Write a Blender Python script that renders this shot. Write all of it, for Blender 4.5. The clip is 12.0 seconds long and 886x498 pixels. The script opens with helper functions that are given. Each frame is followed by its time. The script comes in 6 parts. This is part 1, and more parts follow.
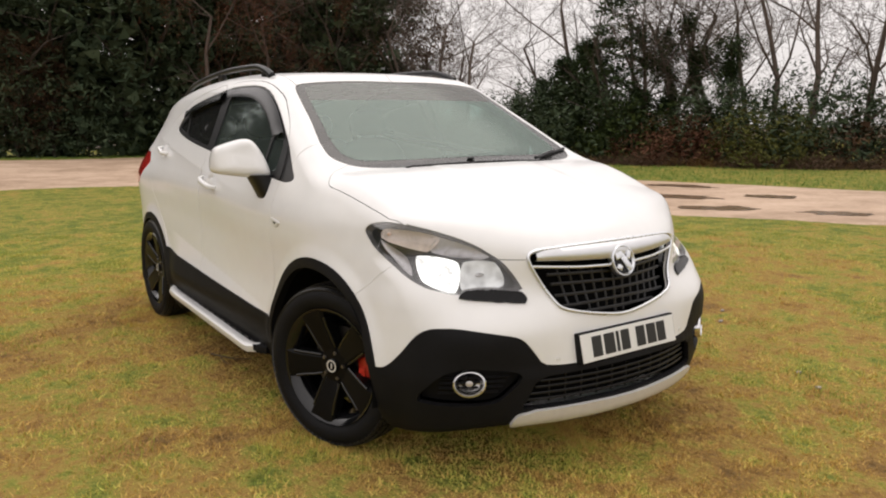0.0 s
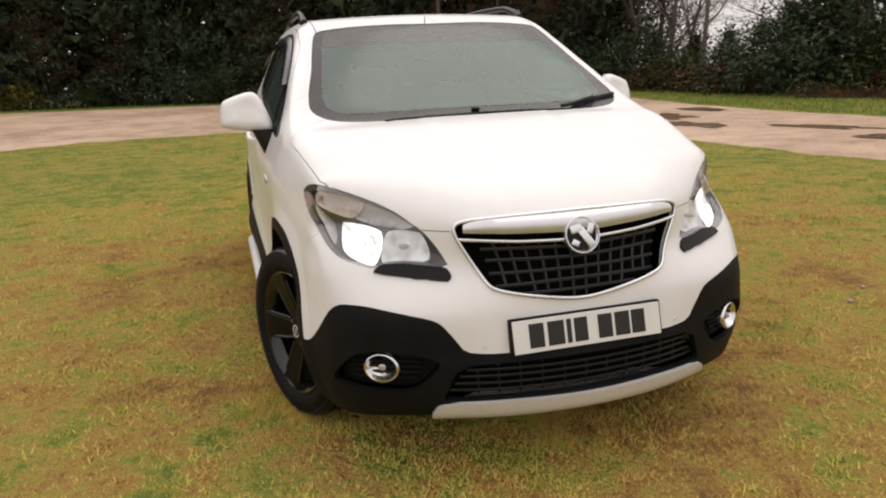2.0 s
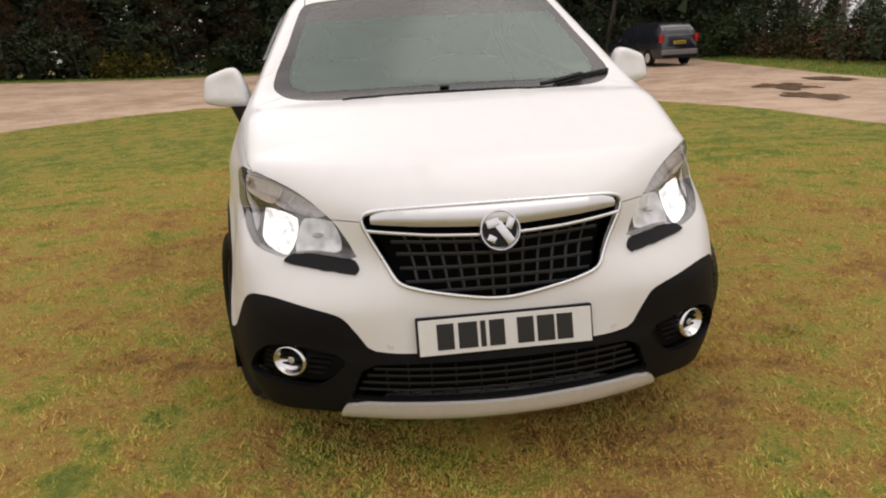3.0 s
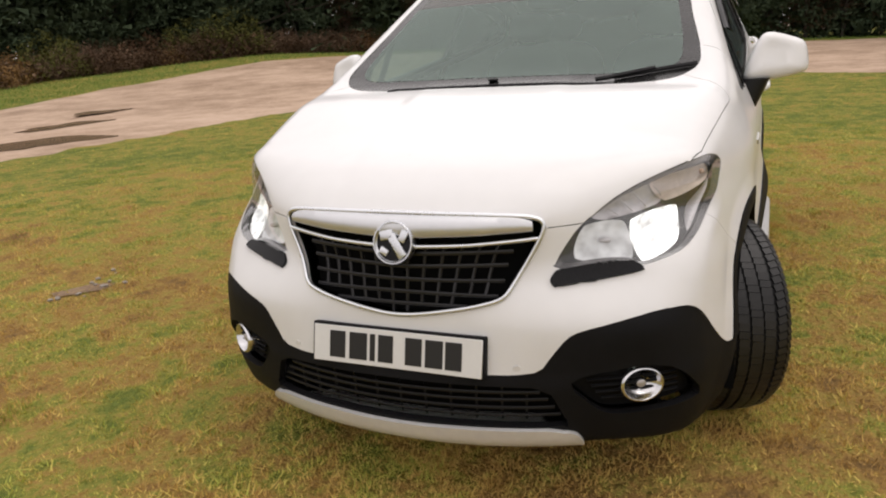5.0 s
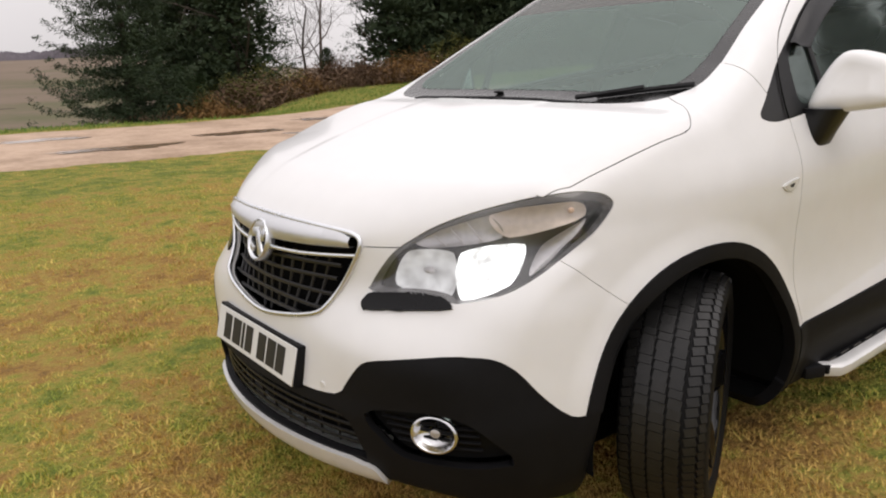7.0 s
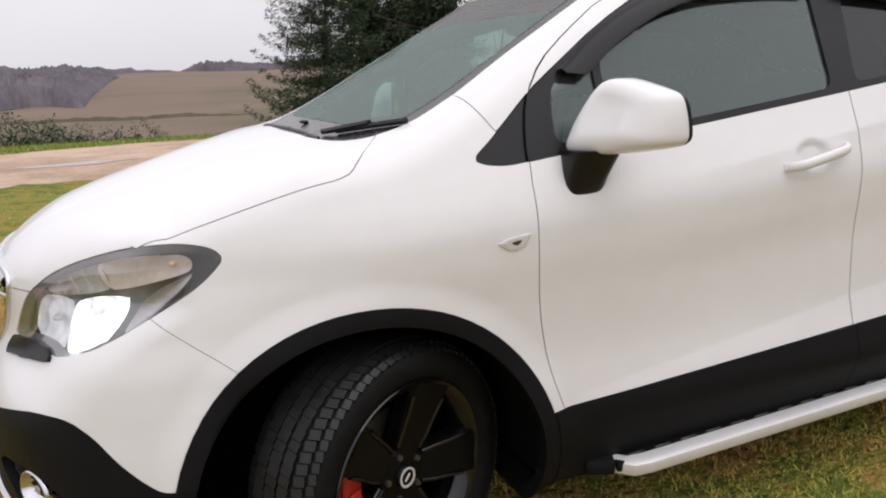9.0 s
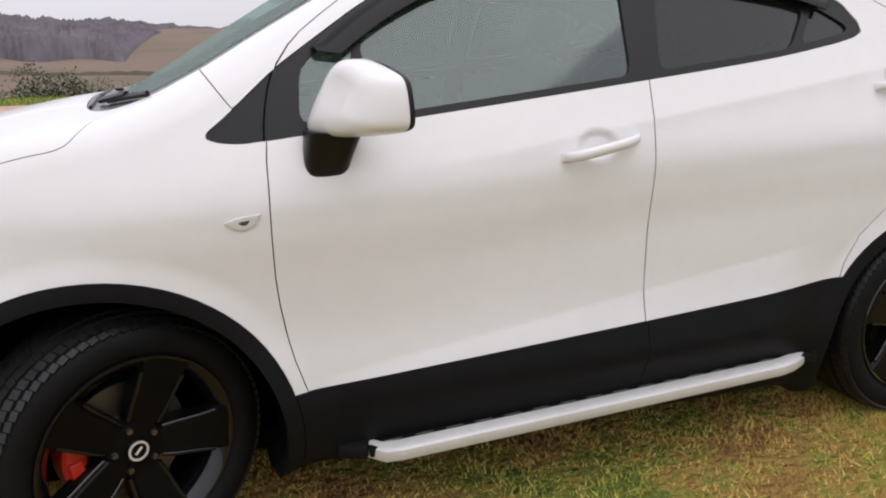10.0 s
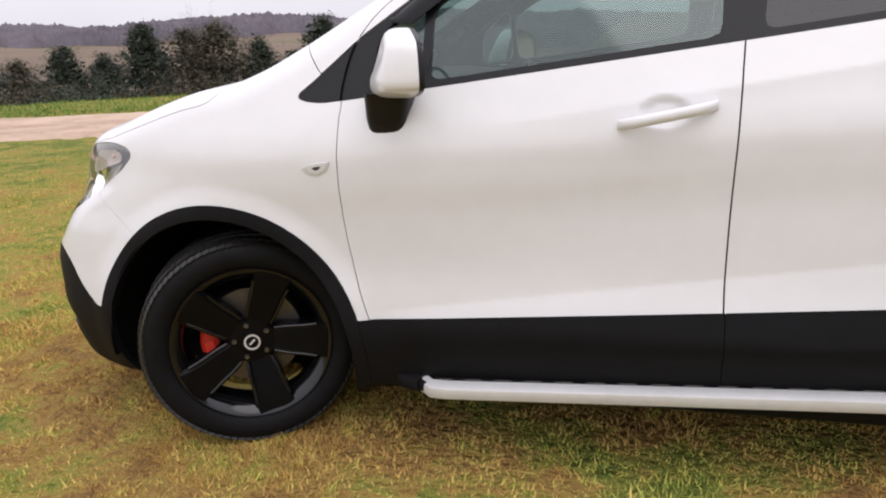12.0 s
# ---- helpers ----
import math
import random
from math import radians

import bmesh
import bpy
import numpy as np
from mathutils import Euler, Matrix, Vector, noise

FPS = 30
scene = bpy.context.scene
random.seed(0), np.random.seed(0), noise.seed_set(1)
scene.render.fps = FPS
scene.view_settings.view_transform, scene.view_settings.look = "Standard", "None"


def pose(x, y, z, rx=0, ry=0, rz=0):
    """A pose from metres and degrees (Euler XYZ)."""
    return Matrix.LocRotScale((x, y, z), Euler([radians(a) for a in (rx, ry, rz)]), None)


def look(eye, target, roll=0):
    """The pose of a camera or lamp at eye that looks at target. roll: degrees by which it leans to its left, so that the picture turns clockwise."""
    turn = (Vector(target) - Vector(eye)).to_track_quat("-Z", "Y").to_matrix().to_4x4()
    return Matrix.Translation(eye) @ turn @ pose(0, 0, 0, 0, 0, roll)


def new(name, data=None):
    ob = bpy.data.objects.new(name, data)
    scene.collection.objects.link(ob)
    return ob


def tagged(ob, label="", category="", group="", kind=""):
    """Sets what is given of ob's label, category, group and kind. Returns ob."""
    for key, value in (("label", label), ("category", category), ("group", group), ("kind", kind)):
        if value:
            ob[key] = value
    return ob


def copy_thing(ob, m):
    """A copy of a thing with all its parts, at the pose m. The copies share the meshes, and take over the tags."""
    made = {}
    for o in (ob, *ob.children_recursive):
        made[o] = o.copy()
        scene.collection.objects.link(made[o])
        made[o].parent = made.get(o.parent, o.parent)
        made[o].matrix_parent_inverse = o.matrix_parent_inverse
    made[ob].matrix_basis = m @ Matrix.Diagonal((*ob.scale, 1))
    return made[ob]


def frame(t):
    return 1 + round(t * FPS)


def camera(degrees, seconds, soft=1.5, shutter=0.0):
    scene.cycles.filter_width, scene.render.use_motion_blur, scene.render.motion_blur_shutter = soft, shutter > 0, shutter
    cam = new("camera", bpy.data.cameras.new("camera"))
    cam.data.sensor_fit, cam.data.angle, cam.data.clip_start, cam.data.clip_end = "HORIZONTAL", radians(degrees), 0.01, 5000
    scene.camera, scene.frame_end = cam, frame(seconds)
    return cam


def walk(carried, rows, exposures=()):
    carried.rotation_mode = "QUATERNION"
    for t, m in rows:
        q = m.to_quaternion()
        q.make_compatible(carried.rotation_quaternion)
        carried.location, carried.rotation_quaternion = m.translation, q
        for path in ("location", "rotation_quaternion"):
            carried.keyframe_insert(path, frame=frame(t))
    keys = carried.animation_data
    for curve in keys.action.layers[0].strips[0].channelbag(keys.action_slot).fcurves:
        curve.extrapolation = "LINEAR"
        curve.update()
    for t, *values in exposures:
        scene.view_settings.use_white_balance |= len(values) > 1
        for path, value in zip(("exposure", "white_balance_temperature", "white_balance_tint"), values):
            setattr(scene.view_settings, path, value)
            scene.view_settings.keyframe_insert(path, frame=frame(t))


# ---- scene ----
cam = camera(60.6, 12.0, 2.0)
PATH = [
    (0, (2.812, -2.177, 1.302), (1.187, -1.05, 1.0), -1.1),
    (0.5, (2.881, -1.932, 1.305), (1.177, -0.937, 0.981), -1.7),
    (1, (2.921, -1.702, 1.318), (1.186, -0.785, 0.932), -2.0),
    (1.5, (2.923, -1.417, 1.34), (1.128, -0.661, 0.887), -2.1),
    (2, (2.99, -1.066, 1.314), (1.115, -0.527, 0.874), -2.8),
    (2.5, (2.999, -0.739, 1.319), (1.093, -0.368, 0.841), -2.9),
    (3, (2.959, -0.414, 1.32), (1.038, -0.188, 0.814), -3.0),
    (5, (2.632, 0.917, 1.326), (0.865, 0.143, 0.801), -3.4),
    (5.5, (2.445, 1.213, 1.312), (0.779, 0.223, 0.817), -2.6),
    (6, (2.198, 1.466, 1.301), (0.645, 0.308, 0.802), -1.5),
    (6.5, (1.973, 1.741, 1.276), (0.599, 0.363, 0.814), -1.2),
    (8.3, (0.919, 2.349, 1.29), (0.111, 0.591, 0.783), -3.2),
    (8.5, (0.784, 2.387, 1.286), (0.003, 0.606, 0.819), -3.3),
    (9, (0.438, 2.44, 1.309), (-0.269, 0.623, 0.867), -1.9),
    (9.5, (0.09, 2.571, 1.302), (-0.555, 0.736, 0.836), -1.1),
    (10, (-0.239, 2.65, 1.327), (-0.86, 0.822, 0.804), 0.2),
    (10.5, (-0.66, 2.704, 1.288), (-1.125, 0.847, 0.708), 1.4),
    (11, (-0.879, 2.801, 1.277), (-0.773, 0.921, 0.603), -1.4),
    (11.5, (-0.971, 2.917, 1.283), (-0.589, 1.039, 0.714), -1.9),
    (12, (-1.22, 2.836, 1.267), (-0.733, 0.973, 0.728), -2.1),
]
EXPOSURES = ((0, .30, 6720, 13), (1.5, .25, 6780, 15), (3, .05, 6800, 15), (6, .18, 6580, 14), (8.5, .24, 6330, 15), (9.5, .25, 6150, 16), (10.5, .3, 6130, 16), (11.2, .45, 6120, 17), (12, .44, 6120, 17))
walk(cam, [(t, look(eye, target, roll)) for t, eye, target, roll in PATH], EXPOSURES)

# ---- sky and light: a bright overcast afternoon ----
world = bpy.data.worlds.new("sky")
scene.world = world
world.use_nodes = True
wn, wl = world.node_tree.nodes, world.node_tree.links
sky = wn.new("ShaderNodeTexSky")
sky.sky_type, sky.sun_disc, sky.sun_elevation, sky.sun_rotation = "NISHITA", False, radians(38), radians(250)
sky.dust_density, sky.ozone_density = 4.0, 1.0
cloud = wn.new("ShaderNodeHueSaturation")
cloud.inputs["Saturation"].default_value = 0.10
wl.new(sky.outputs[0], cloud.inputs["Color"])
# a closed cloud cover, three times as bright overhead as at the horizon
place, apart, height = wn.new("ShaderNodeTexCoord"), wn.new("ShaderNodeSeparateXYZ"), wn.new("ShaderNodeMapRange")
wl.new(place.outputs["Generated"], apart.inputs[0])
wl.new(apart.outputs["Z"], height.inputs["Value"])
height.inputs["From Min"].default_value, height.inputs["From Max"].default_value = 0.0, 1.0
height.inputs["To Min"].default_value, height.inputs["To Max"].default_value = 5.4, 10.0
puff = wn.new("ShaderNodeTexNoise")
puff.inputs["Scale"].default_value, puff.inputs["Detail"].default_value = 2.2, 6
wl.new(place.outputs["Generated"], puff.inputs["Vector"])
drift = wn.new("ShaderNodeMapRange")
drift.inputs["To Min"].default_value, drift.inputs["To Max"].default_value = .82, 1.18
wl.new(puff.outputs["Fac"], drift.inputs["Value"])
cover = wn.new("ShaderNodeMath")
cover.operation = "MULTIPLY"
wl.new(height.outputs[0], cover.inputs[0])
wl.new(drift.outputs[0], cover.inputs[1])
tone = wn.new("ShaderNodeMix")
tone.data_type, tone.blend_type = "RGBA", "MULTIPLY"
tone.inputs[0].default_value = 1.0
tone.inputs[6].default_value = (1.0, .97, .96, 1)
wl.new(cover.outputs[0], tone.inputs[7])
veil = wn.new("ShaderNodeMix")
veil.data_type = "RGBA"
veil.inputs[0].default_value = 0.85
wl.new(cloud.outputs[0], veil.inputs[6])
wl.new(tone.outputs[2], veil.inputs[7])
wl.new(veil.outputs[2], wn["Background"].inputs[0])
wn["Background"].inputs[1].default_value = 0.13
sun = new("sun", bpy.data.lights.new("sun", "SUN"))
sun.data.energy, sun.data.angle, sun.data.color = 0.6, radians(50), (1.0, 0.95, 0.88)
sun.matrix_world = look((-2, 4, 9), (0, 0, 0))


# ---- materials ----
def material(name, colour, rough=.5, metal=0.0, coat=0.0, vary=.0, scale=30.0, bump=.0, bump_scale=200.0, tint=None, spec=.5):
    """A principled surface whose colour and relief vary at two scales."""
    m = bpy.data.materials.new(name)
    m.use_nodes = True
    n, l = m.node_tree.nodes, m.node_tree.links
    b = n["Principled BSDF"]
    b.inputs["Base Color"].default_value = (*colour, 1)
    b.inputs["Roughness"].default_value = rough
    b.inputs["Metallic"].default_value = metal
    b.inputs["Coat Weight"].default_value = coat
    b.inputs["Coat Roughness"].default_value = .09
    b.inputs["Specular IOR Level"].default_value = spec
    place = n.new("ShaderNodeTexCoord")
    if vary:
        big, small = n.new("ShaderNodeTexNoise"), n.new("ShaderNodeTexNoise")
        big.inputs["Scale"].default_value, small.inputs["Scale"].default_value = scale * .15, scale
        big.inputs["Detail"].default_value = small.inputs["Detail"].default_value = 5
        both = n.new("ShaderNodeMath")
        both.operation = "MULTIPLY_ADD"
        both.inputs[1].default_value = .5
        l.new(place.outputs["Object"], big.inputs["Vector"])
        l.new(place.outputs["Object"], small.inputs["Vector"])
        l.new(big.outputs["Fac"], both.inputs[0])
        half = n.new("ShaderNodeMath")
        half.operation = "MULTIPLY"
        half.inputs[1].default_value = .5
        l.new(small.outputs["Fac"], half.inputs[0])
        l.new(half.outputs[0], both.inputs[2])
        ramp_node = n.new("ShaderNodeValToRGB")
        dark = tint or tuple(c * (1 - vary) for c in colour)
        lite = tuple(min(1, c * (1 + vary * .6)) for c in colour)
        ramp_node.color_ramp.elements[0].position, ramp_node.color_ramp.elements[0].color = .3, (*dark, 1)
        ramp_node.color_ramp.elements[1].position, ramp_node.color_ramp.elements[1].color = .7, (*lite, 1)
        l.new(both.outputs[0], ramp_node.inputs[0])
        l.new(ramp_node.outputs[0], b.inputs["Base Color"])
        worn = n.new("ShaderNodeMapRange")
        worn.inputs["To Min"].default_value, worn.inputs["To Max"].default_value = max(.02, rough - .08), min(1, rough + .1)
        l.new(both.outputs[0], worn.inputs["Value"])
        l.new(worn.outputs[0], b.inputs["Roughness"])
    if bump:
        grain, relief = n.new("ShaderNodeTexNoise"), n.new("ShaderNodeBump")
        grain.inputs["Scale"].default_value, grain.inputs["Detail"].default_value = bump_scale, 6
        relief.inputs["Strength"].default_value, relief.inputs["Distance"].default_value = bump, .002
        l.new(place.outputs["Object"], grain.inputs["Vector"])
        l.new(grain.outputs["Fac"], relief.inputs["Height"])
        l.new(relief.outputs[0], b.inputs["Normal"])
    return m


def glazing(name, tint, gloss=.2, film=None, cover=0.0, rough=0.0, rim=.65):
    """Clear tinted glass that mirrors more at a slant, under a pale film painted for damp and reflected sky."""
    m = bpy.data.materials.new(name)
    m.use_nodes = True
    n, l = m.node_tree.nodes, m.node_tree.links
    n.remove(n["Principled BSDF"])
    clear, shine, mix, slant, amount = n.new("ShaderNodeBsdfTransparent"), n.new("ShaderNodeBsdfGlossy"), n.new("ShaderNodeMixShader"), n.new("ShaderNodeLayerWeight"), n.new("ShaderNodeMapRange")
    clear.inputs[0].default_value = (*tint, 1)
    shine.inputs["Roughness"].default_value = rough
    shine.inputs["Color"].default_value = (.84, .96, .92, 1) if cover > .05 else (1, 1, 1, 1)
    slant.inputs["Blend"].default_value = .25
    amount.inputs["To Min"].default_value, amount.inputs["To Max"].default_value = gloss, min(1, gloss + rim)
    l.new(slant.outputs["Facing"], amount.inputs["Value"])
    l.new(amount.outputs[0], mix.inputs[0])
    l.new(clear.outputs[0], mix.inputs[1])
    l.new(shine.outputs[0], mix.inputs[2])
    last = mix
    if cover:
        damp_sheen, over, spots, part_of = n.new("ShaderNodeBsdfDiffuse"), n.new("ShaderNodeMixShader"), n.new("ShaderNodeTexNoise"), n.new("ShaderNodeMapRange")
        damp_sheen.inputs[0].default_value = (*film, 1)
        spots.inputs["Scale"].default_value, spots.inputs["Detail"].default_value = 9, 8
        part_of.inputs["To Min"].default_value, part_of.inputs["To Max"].default_value = cover * .6, cover * 1.4
        l.new(spots.outputs["Fac"], part_of.inputs["Value"])
        l.new(part_of.outputs[0], over.inputs[0])
        l.new(mix.outputs[0], over.inputs[1])
        l.new(damp_sheen.outputs[0], over.inputs[2])
        last = over
    l.new(last.outputs[0], n["Material Output"].inputs[0])
    return m


def shining(name, colour, strength, facets=0):
    """A lit lamp or glowing reflector; facets: the fineness of the uneven glow painted for its facets."""
    m = bpy.data.materials.new(name)
    m.use_nodes = True
    n, l = m.node_tree.nodes, m.node_tree.links
    b = n["Principled BSDF"]
    b.inputs["Base Color"].default_value = (.45, .45, .45, 1)
    b.inputs["Roughness"].default_value = .3
    b.inputs["Emission Color"].default_value = (*colour, 1)
    b.inputs["Emission Strength"].default_value = strength
    if facets:
        place, cells, level = n.new("ShaderNodeNewGeometry"), n.new("ShaderNodeTexNoise"), n.new("ShaderNodeMapRange")
        cells.inputs["Scale"].default_value, cells.inputs["Detail"].default_value = facets, 3
        level.inputs["From Min"].default_value, level.inputs["From Max"].default_value = .3, .7
        level.inputs["To Min"].default_value, level.inputs["To Max"].default_value = strength * .35, strength * 1.5
        l.new(place.outputs["Position"], cells.inputs["Vector"])
        l.new(cells.outputs["Fac"], level.inputs["Value"])
        l.new(level.outputs[0], b.inputs["Emission Strength"])
    return m


PAINT = material("white_paint", (.79, .79, .79), .36, coat=.55, vary=.035, scale=14)
PLASTIC = material("black_plastic", (.008, .008, .009), .55, vary=.25, scale=60, bump=.25, bump_scale=900, spec=.13)
SATIN = material("satin_black", (.010, .010, .011), .34, vary=.2, scale=40, spec=.3)
FRIT = material("glazed_black_border", (.012, .012, .012), .26, coat=.12, vary=.3, scale=40, spec=.4)
SPOKE = material("black_spoke_paint", (.0045, .0045, .005), .30, vary=.3, scale=50, spec=.12)
GLOSS = material("gloss_black", (.006, .006, .007), .20, coat=.08, vary=.3, scale=50, spec=.18)
RIM_BLACK = material("wet_gloss_rim", (.005, .005, .006), .10, coat=.55, vary=.2, scale=40, spec=.3)
CHROME = material("chrome", (.78, .80, .83), .27, metal=1.0, vary=.06, scale=30)
SATIN_CHROME = material("satin_chrome", (.70, .71, .73), .40, metal=.8, vary=.06, scale=30)
LATTICE = material("grille_plastic", (.014, .014, .016), .32, vary=.2, scale=60, spec=.42)
SILVER = material("silver_paint", (.74, .74, .73), .34, metal=.3, coat=.3, vary=.08, scale=40)
STEEL = material("brushed_steel", (.20, .185, .17), .45, metal=1.0, vary=.25, scale=60)
RUBBER = material("wet_rubber", (.008, .008, .009), .6, vary=.4, scale=50, bump=.5, bump_scale=500, tint=(.004, .004, .004), spec=.15)
TREAD = material("muddy_tread", (.014, .0135, .013), .34, vary=.6, scale=35, bump=.6, bump_scale=300, tint=(.006, .006, .006), spec=.4)
RED = material("red_enamel", (.62, .035, .018), .38, coat=.3, vary=.15, scale=60)
FABRIC = material("dark_cloth", (.035, .035, .038), .9, vary=.3, scale=200, bump=.4, bump_scale=900)
TRIM = material("grey_plastic", (.05, .05, .053), .65, vary=.2, scale=90, bump=.2, bump_scale=700)
# the film's grey-green adds to the sky's reflection as plain colour
WINDSCREEN = glazing("windscreen_glass", (.50, .66, .60), .03, (.36, .46, .41), .20, .16, .26)
BAND_GLASS = glazing("banded_glass", (.34, .31, .30), .03, (.33, .295, .29), .30, .16, .26)
SIDE_GLASS = glazing("side_glass", (.40, .50, .48), .08, (.40, .50, .47), .07, .05, .22)
DARK_GLASS = glazing("tinted_glass", (.05, .058, .062), .04, (.4, .42, .42), .03, 0.0, .10)
LENS = glazing("lamp_lens", (.93, .94, .95), .05, (.6, .6, .6), .035)
MIRROR = material("mirror_glass", (.85, .87, .88), .02, metal=1.0)
REFLECTOR = material("lamp_reflector", (.72, .72, .73), .16, metal=1.0, vary=.2, scale=60)
CLEAR_PLASTIC = material("clear_plastic", (.66, .66, .66), .16, coat=.6, vary=.05, scale=60)
AMBER = material("amber_lens", (.72, .47, .30), .3, coat=.5)
RED_LENS = material("red_lens", (.45, .012, .012), .18, coat=.8)
PLATE_WHITE = material("plate_white", (.74, .74, .72), .45, vary=.05, scale=40)
INK = material("plate_ink", (.012, .012, .012), .5)
LAMP_ON = shining("lit_lamp", (.98, 1.0, .96), 1.1, 34)
# weak emission in place of stray beam light on the main reflector
LAMP_DIM = shining("reflector_glow", (.94, .95, .93), .28, 30)
HOUSING = material("lamp_housing", (.045, .042, .042), .35, coat=.3, vary=.2, scale=40)
BEZEL = material("lamp_bezel", (.10, .095, .095), .32, coat=.4, vary=.15, scale=30)
# the amber bulb's reflection is painted into this reflector's colour
REFLECTED_AMBER = material("bulb_tinted_reflector", (.62, .53, .46), .38, metal=.5, vary=.25, scale=70, bump=.4, bump_scale=180)
DULL = material("dull_reflector", (.58, .56, .565), .40, metal=.7, vary=.25, scale=70, bump=.4, bump_scale=180)
UNDER = material("underbody", (.004, .004, .004), .9, vary=.4, scale=20, spec=.1)


# ---- helpers for things and their parts ----
def thing(name, label, category, group="", at=None):
    ob = new(name)
    ob.empty_display_size = .2
    if at is not None:
        ob.matrix_basis = at
    return tagged(ob, label, category, group)


def finish(ob, mat, parent, label):
    if mat:
        ob.data.materials.append(mat)
    if parent:
        ob.parent = parent
    if label:
        tagged(ob, label)
    return ob


def part(name, bm, mat, parent, label="", smooth=40):
    me = bpy.data.meshes.new(name)
    bmesh.ops.recalc_face_normals(bm, faces=bm.faces)
    if smooth:
        for f in bm.faces:
            f.smooth = True
        for e in bm.edges:
            if len(e.link_faces) == 2 and e.calc_face_angle(0) > radians(smooth):
                e.smooth = False
    bm.to_mesh(me)
    bm.free()
    return finish(new(name, me), mat, parent, label)


def raw(name, verts, faces, mat, parent, label="", smooth=True):
    me = bpy.data.meshes.new(name)
    me.from_pydata([tuple(v) for v in verts], [], [tuple(f) for f in faces])
    if smooth:
        me.polygons.foreach_set("use_smooth", [True] * len(me.polygons))
    return finish(new(name, me), mat, parent, label)


def box(bm, size, m=None, bevel=0.0, segments=2):
    made = bmesh.ops.create_cube(bm, size=1.0, matrix=(m or Matrix()) @ Matrix.Diagonal((*size, 1)))
    if bevel:
        edges = list({e for v in made["verts"] for e in v.link_edges})
        bmesh.ops.bevel(bm, geom=edges, offset=bevel, segments=segments, affect="EDGES", profile=.6)
    return bm


def lathe(bm, outline, n=64, axis="y", a0=0.0, a1=360.0):
    """Turns an outline of (radius, along) round the axis."""
    closed = abs(a1 - a0) > 359
    rows = []
    for i in range(n if closed else n + 1):
        a = radians(a0 + (a1 - a0) * i / n)
        c, s = math.cos(a), math.sin(a)
        if axis == "y":
            rows.append([bm.verts.new((r * c, h, r * s)) for r, h in outline])
        elif axis == "x":
            rows.append([bm.verts.new((h, r * c, r * s)) for r, h in outline])
        else:
            rows.append([bm.verts.new((r * c, r * s, h)) for r, h in outline])
    for i in range(len(rows) if closed else len(rows) - 1):
        p, q = rows[i], rows[(i + 1) % len(rows)]
        for j in range(len(outline) - 1):
            bm.faces.new((p[j], q[j], q[j + 1], p[j + 1]))
    bmesh.ops.remove_doubles(bm, verts=bm.verts, dist=1e-5)
    return bm


def tube(bm, points, radius, n=10, flat=1.0, closed=False):
    """A tube along points; flat squeezes it upright."""
    pts = [Vector(p) for p in points]
    rings = []
    for i, p in enumerate(pts):
        if closed:
            t = pts[(i + 1) % len(pts)] - pts[i - 1]
        else:
            t = pts[min(i + 1, len(pts) - 1)] - pts[max(i - 1, 0)]
        t.normalize()
        side = t.cross(Vector((0, 0, 1)))
        if side.length < 1e-3:
            side = t.cross(Vector((1, 0, 0)))
        side.normalize()
        up = side.cross(t)
        r = radius(i / max(1, len(pts) - 1)) if callable(radius) else radius
        rings.append([bm.verts.new(p + side * (r * math.cos(a)) + up * (r * flat * math.sin(a))) for a in [math.tau * k / n for k in range(n)]])
    for i in range(len(rings) if closed else len(rings) - 1):
        p, q = rings[i], rings[(i + 1) % len(rings)]
        for k in range(n):
            bm.faces.new((p[k], q[k], q[(k + 1) % n], p[(k + 1) % n]))
    if not closed:
        bm.faces.new(rings[0][::-1])
        bm.faces.new(rings[-1])
    return bm



# ---- the car's form: smooth meeting of a side, a top, a front and a rear surface ----
def curve(xs, ys, n=4000):
    xs, ys = np.array(xs, float), np.array(ys, float)
    if xs[0] > xs[-1]:
        xs, ys = xs[::-1], ys[::-1]
    h, d = np.diff(xs), np.diff(ys) / np.diff(xs)
    m = np.zeros(len(xs))
    m[1:-1] = (d[:-1] * h[1:] + d[1:] * h[:-1]) / (h[:-1] + h[1:])
    m[0], m[-1] = d[0], d[-1]
    t = np.linspace(xs[0], xs[-1], n)
    i = np.clip(np.searchsorted(xs, t) - 1, 0, len(h) - 1)
    s = (t - xs[i]) / h[i]
    v = (ys[i] * (1 + 2 * s) * (1 - s) ** 2 + m[i] * h[i] * s * (1 - s) ** 2
         + ys[i + 1] * s * s * (3 - 2 * s) + m[i + 1] * h[i] * s * s * (s - 1))
    return lambda q: np.interp(q, t, v)


def ramp(a, b, q):
    s = np.clip((q - a) / (b - a), 0, 1)
    return s * s * (3 - 2 * s)


def smax(a, b, k):
    h = np.maximum(k - np.abs(a - b), 0) / k
    return np.maximum(a, b) + h * h * k / 4


AXLE = 2.555
HUB = 0.345
section = curve([.10, .20, .28, .36, .44, .52, .62, .75, .88, .95, 1.0, 1.04, 1.08, 1.2, 1.35, 1.45, 1.55, 1.62, 1.8],
                [.74, .81, .850, .872, .882, .877, .866, .870, .880, .876, .861, .844, .826, .773, .708, .664, .612, .56, .38])
narrow = curve([1.2, .95, .8, .65, .5, .3, .1, -.2, -2.4, -2.7, -3.0, -3.2, -3.4, -3.7],
               [.50, .34, .22, .13, .072, .032, .006, 0, 0, .010, .045, .09, .16, .32])
glasshouse = curve([1, .3, -.5, -1.3, -2.0, -2.6, -3.2, -3.6], [.0, .0, .0, .0, .012, .045, .10, .15])
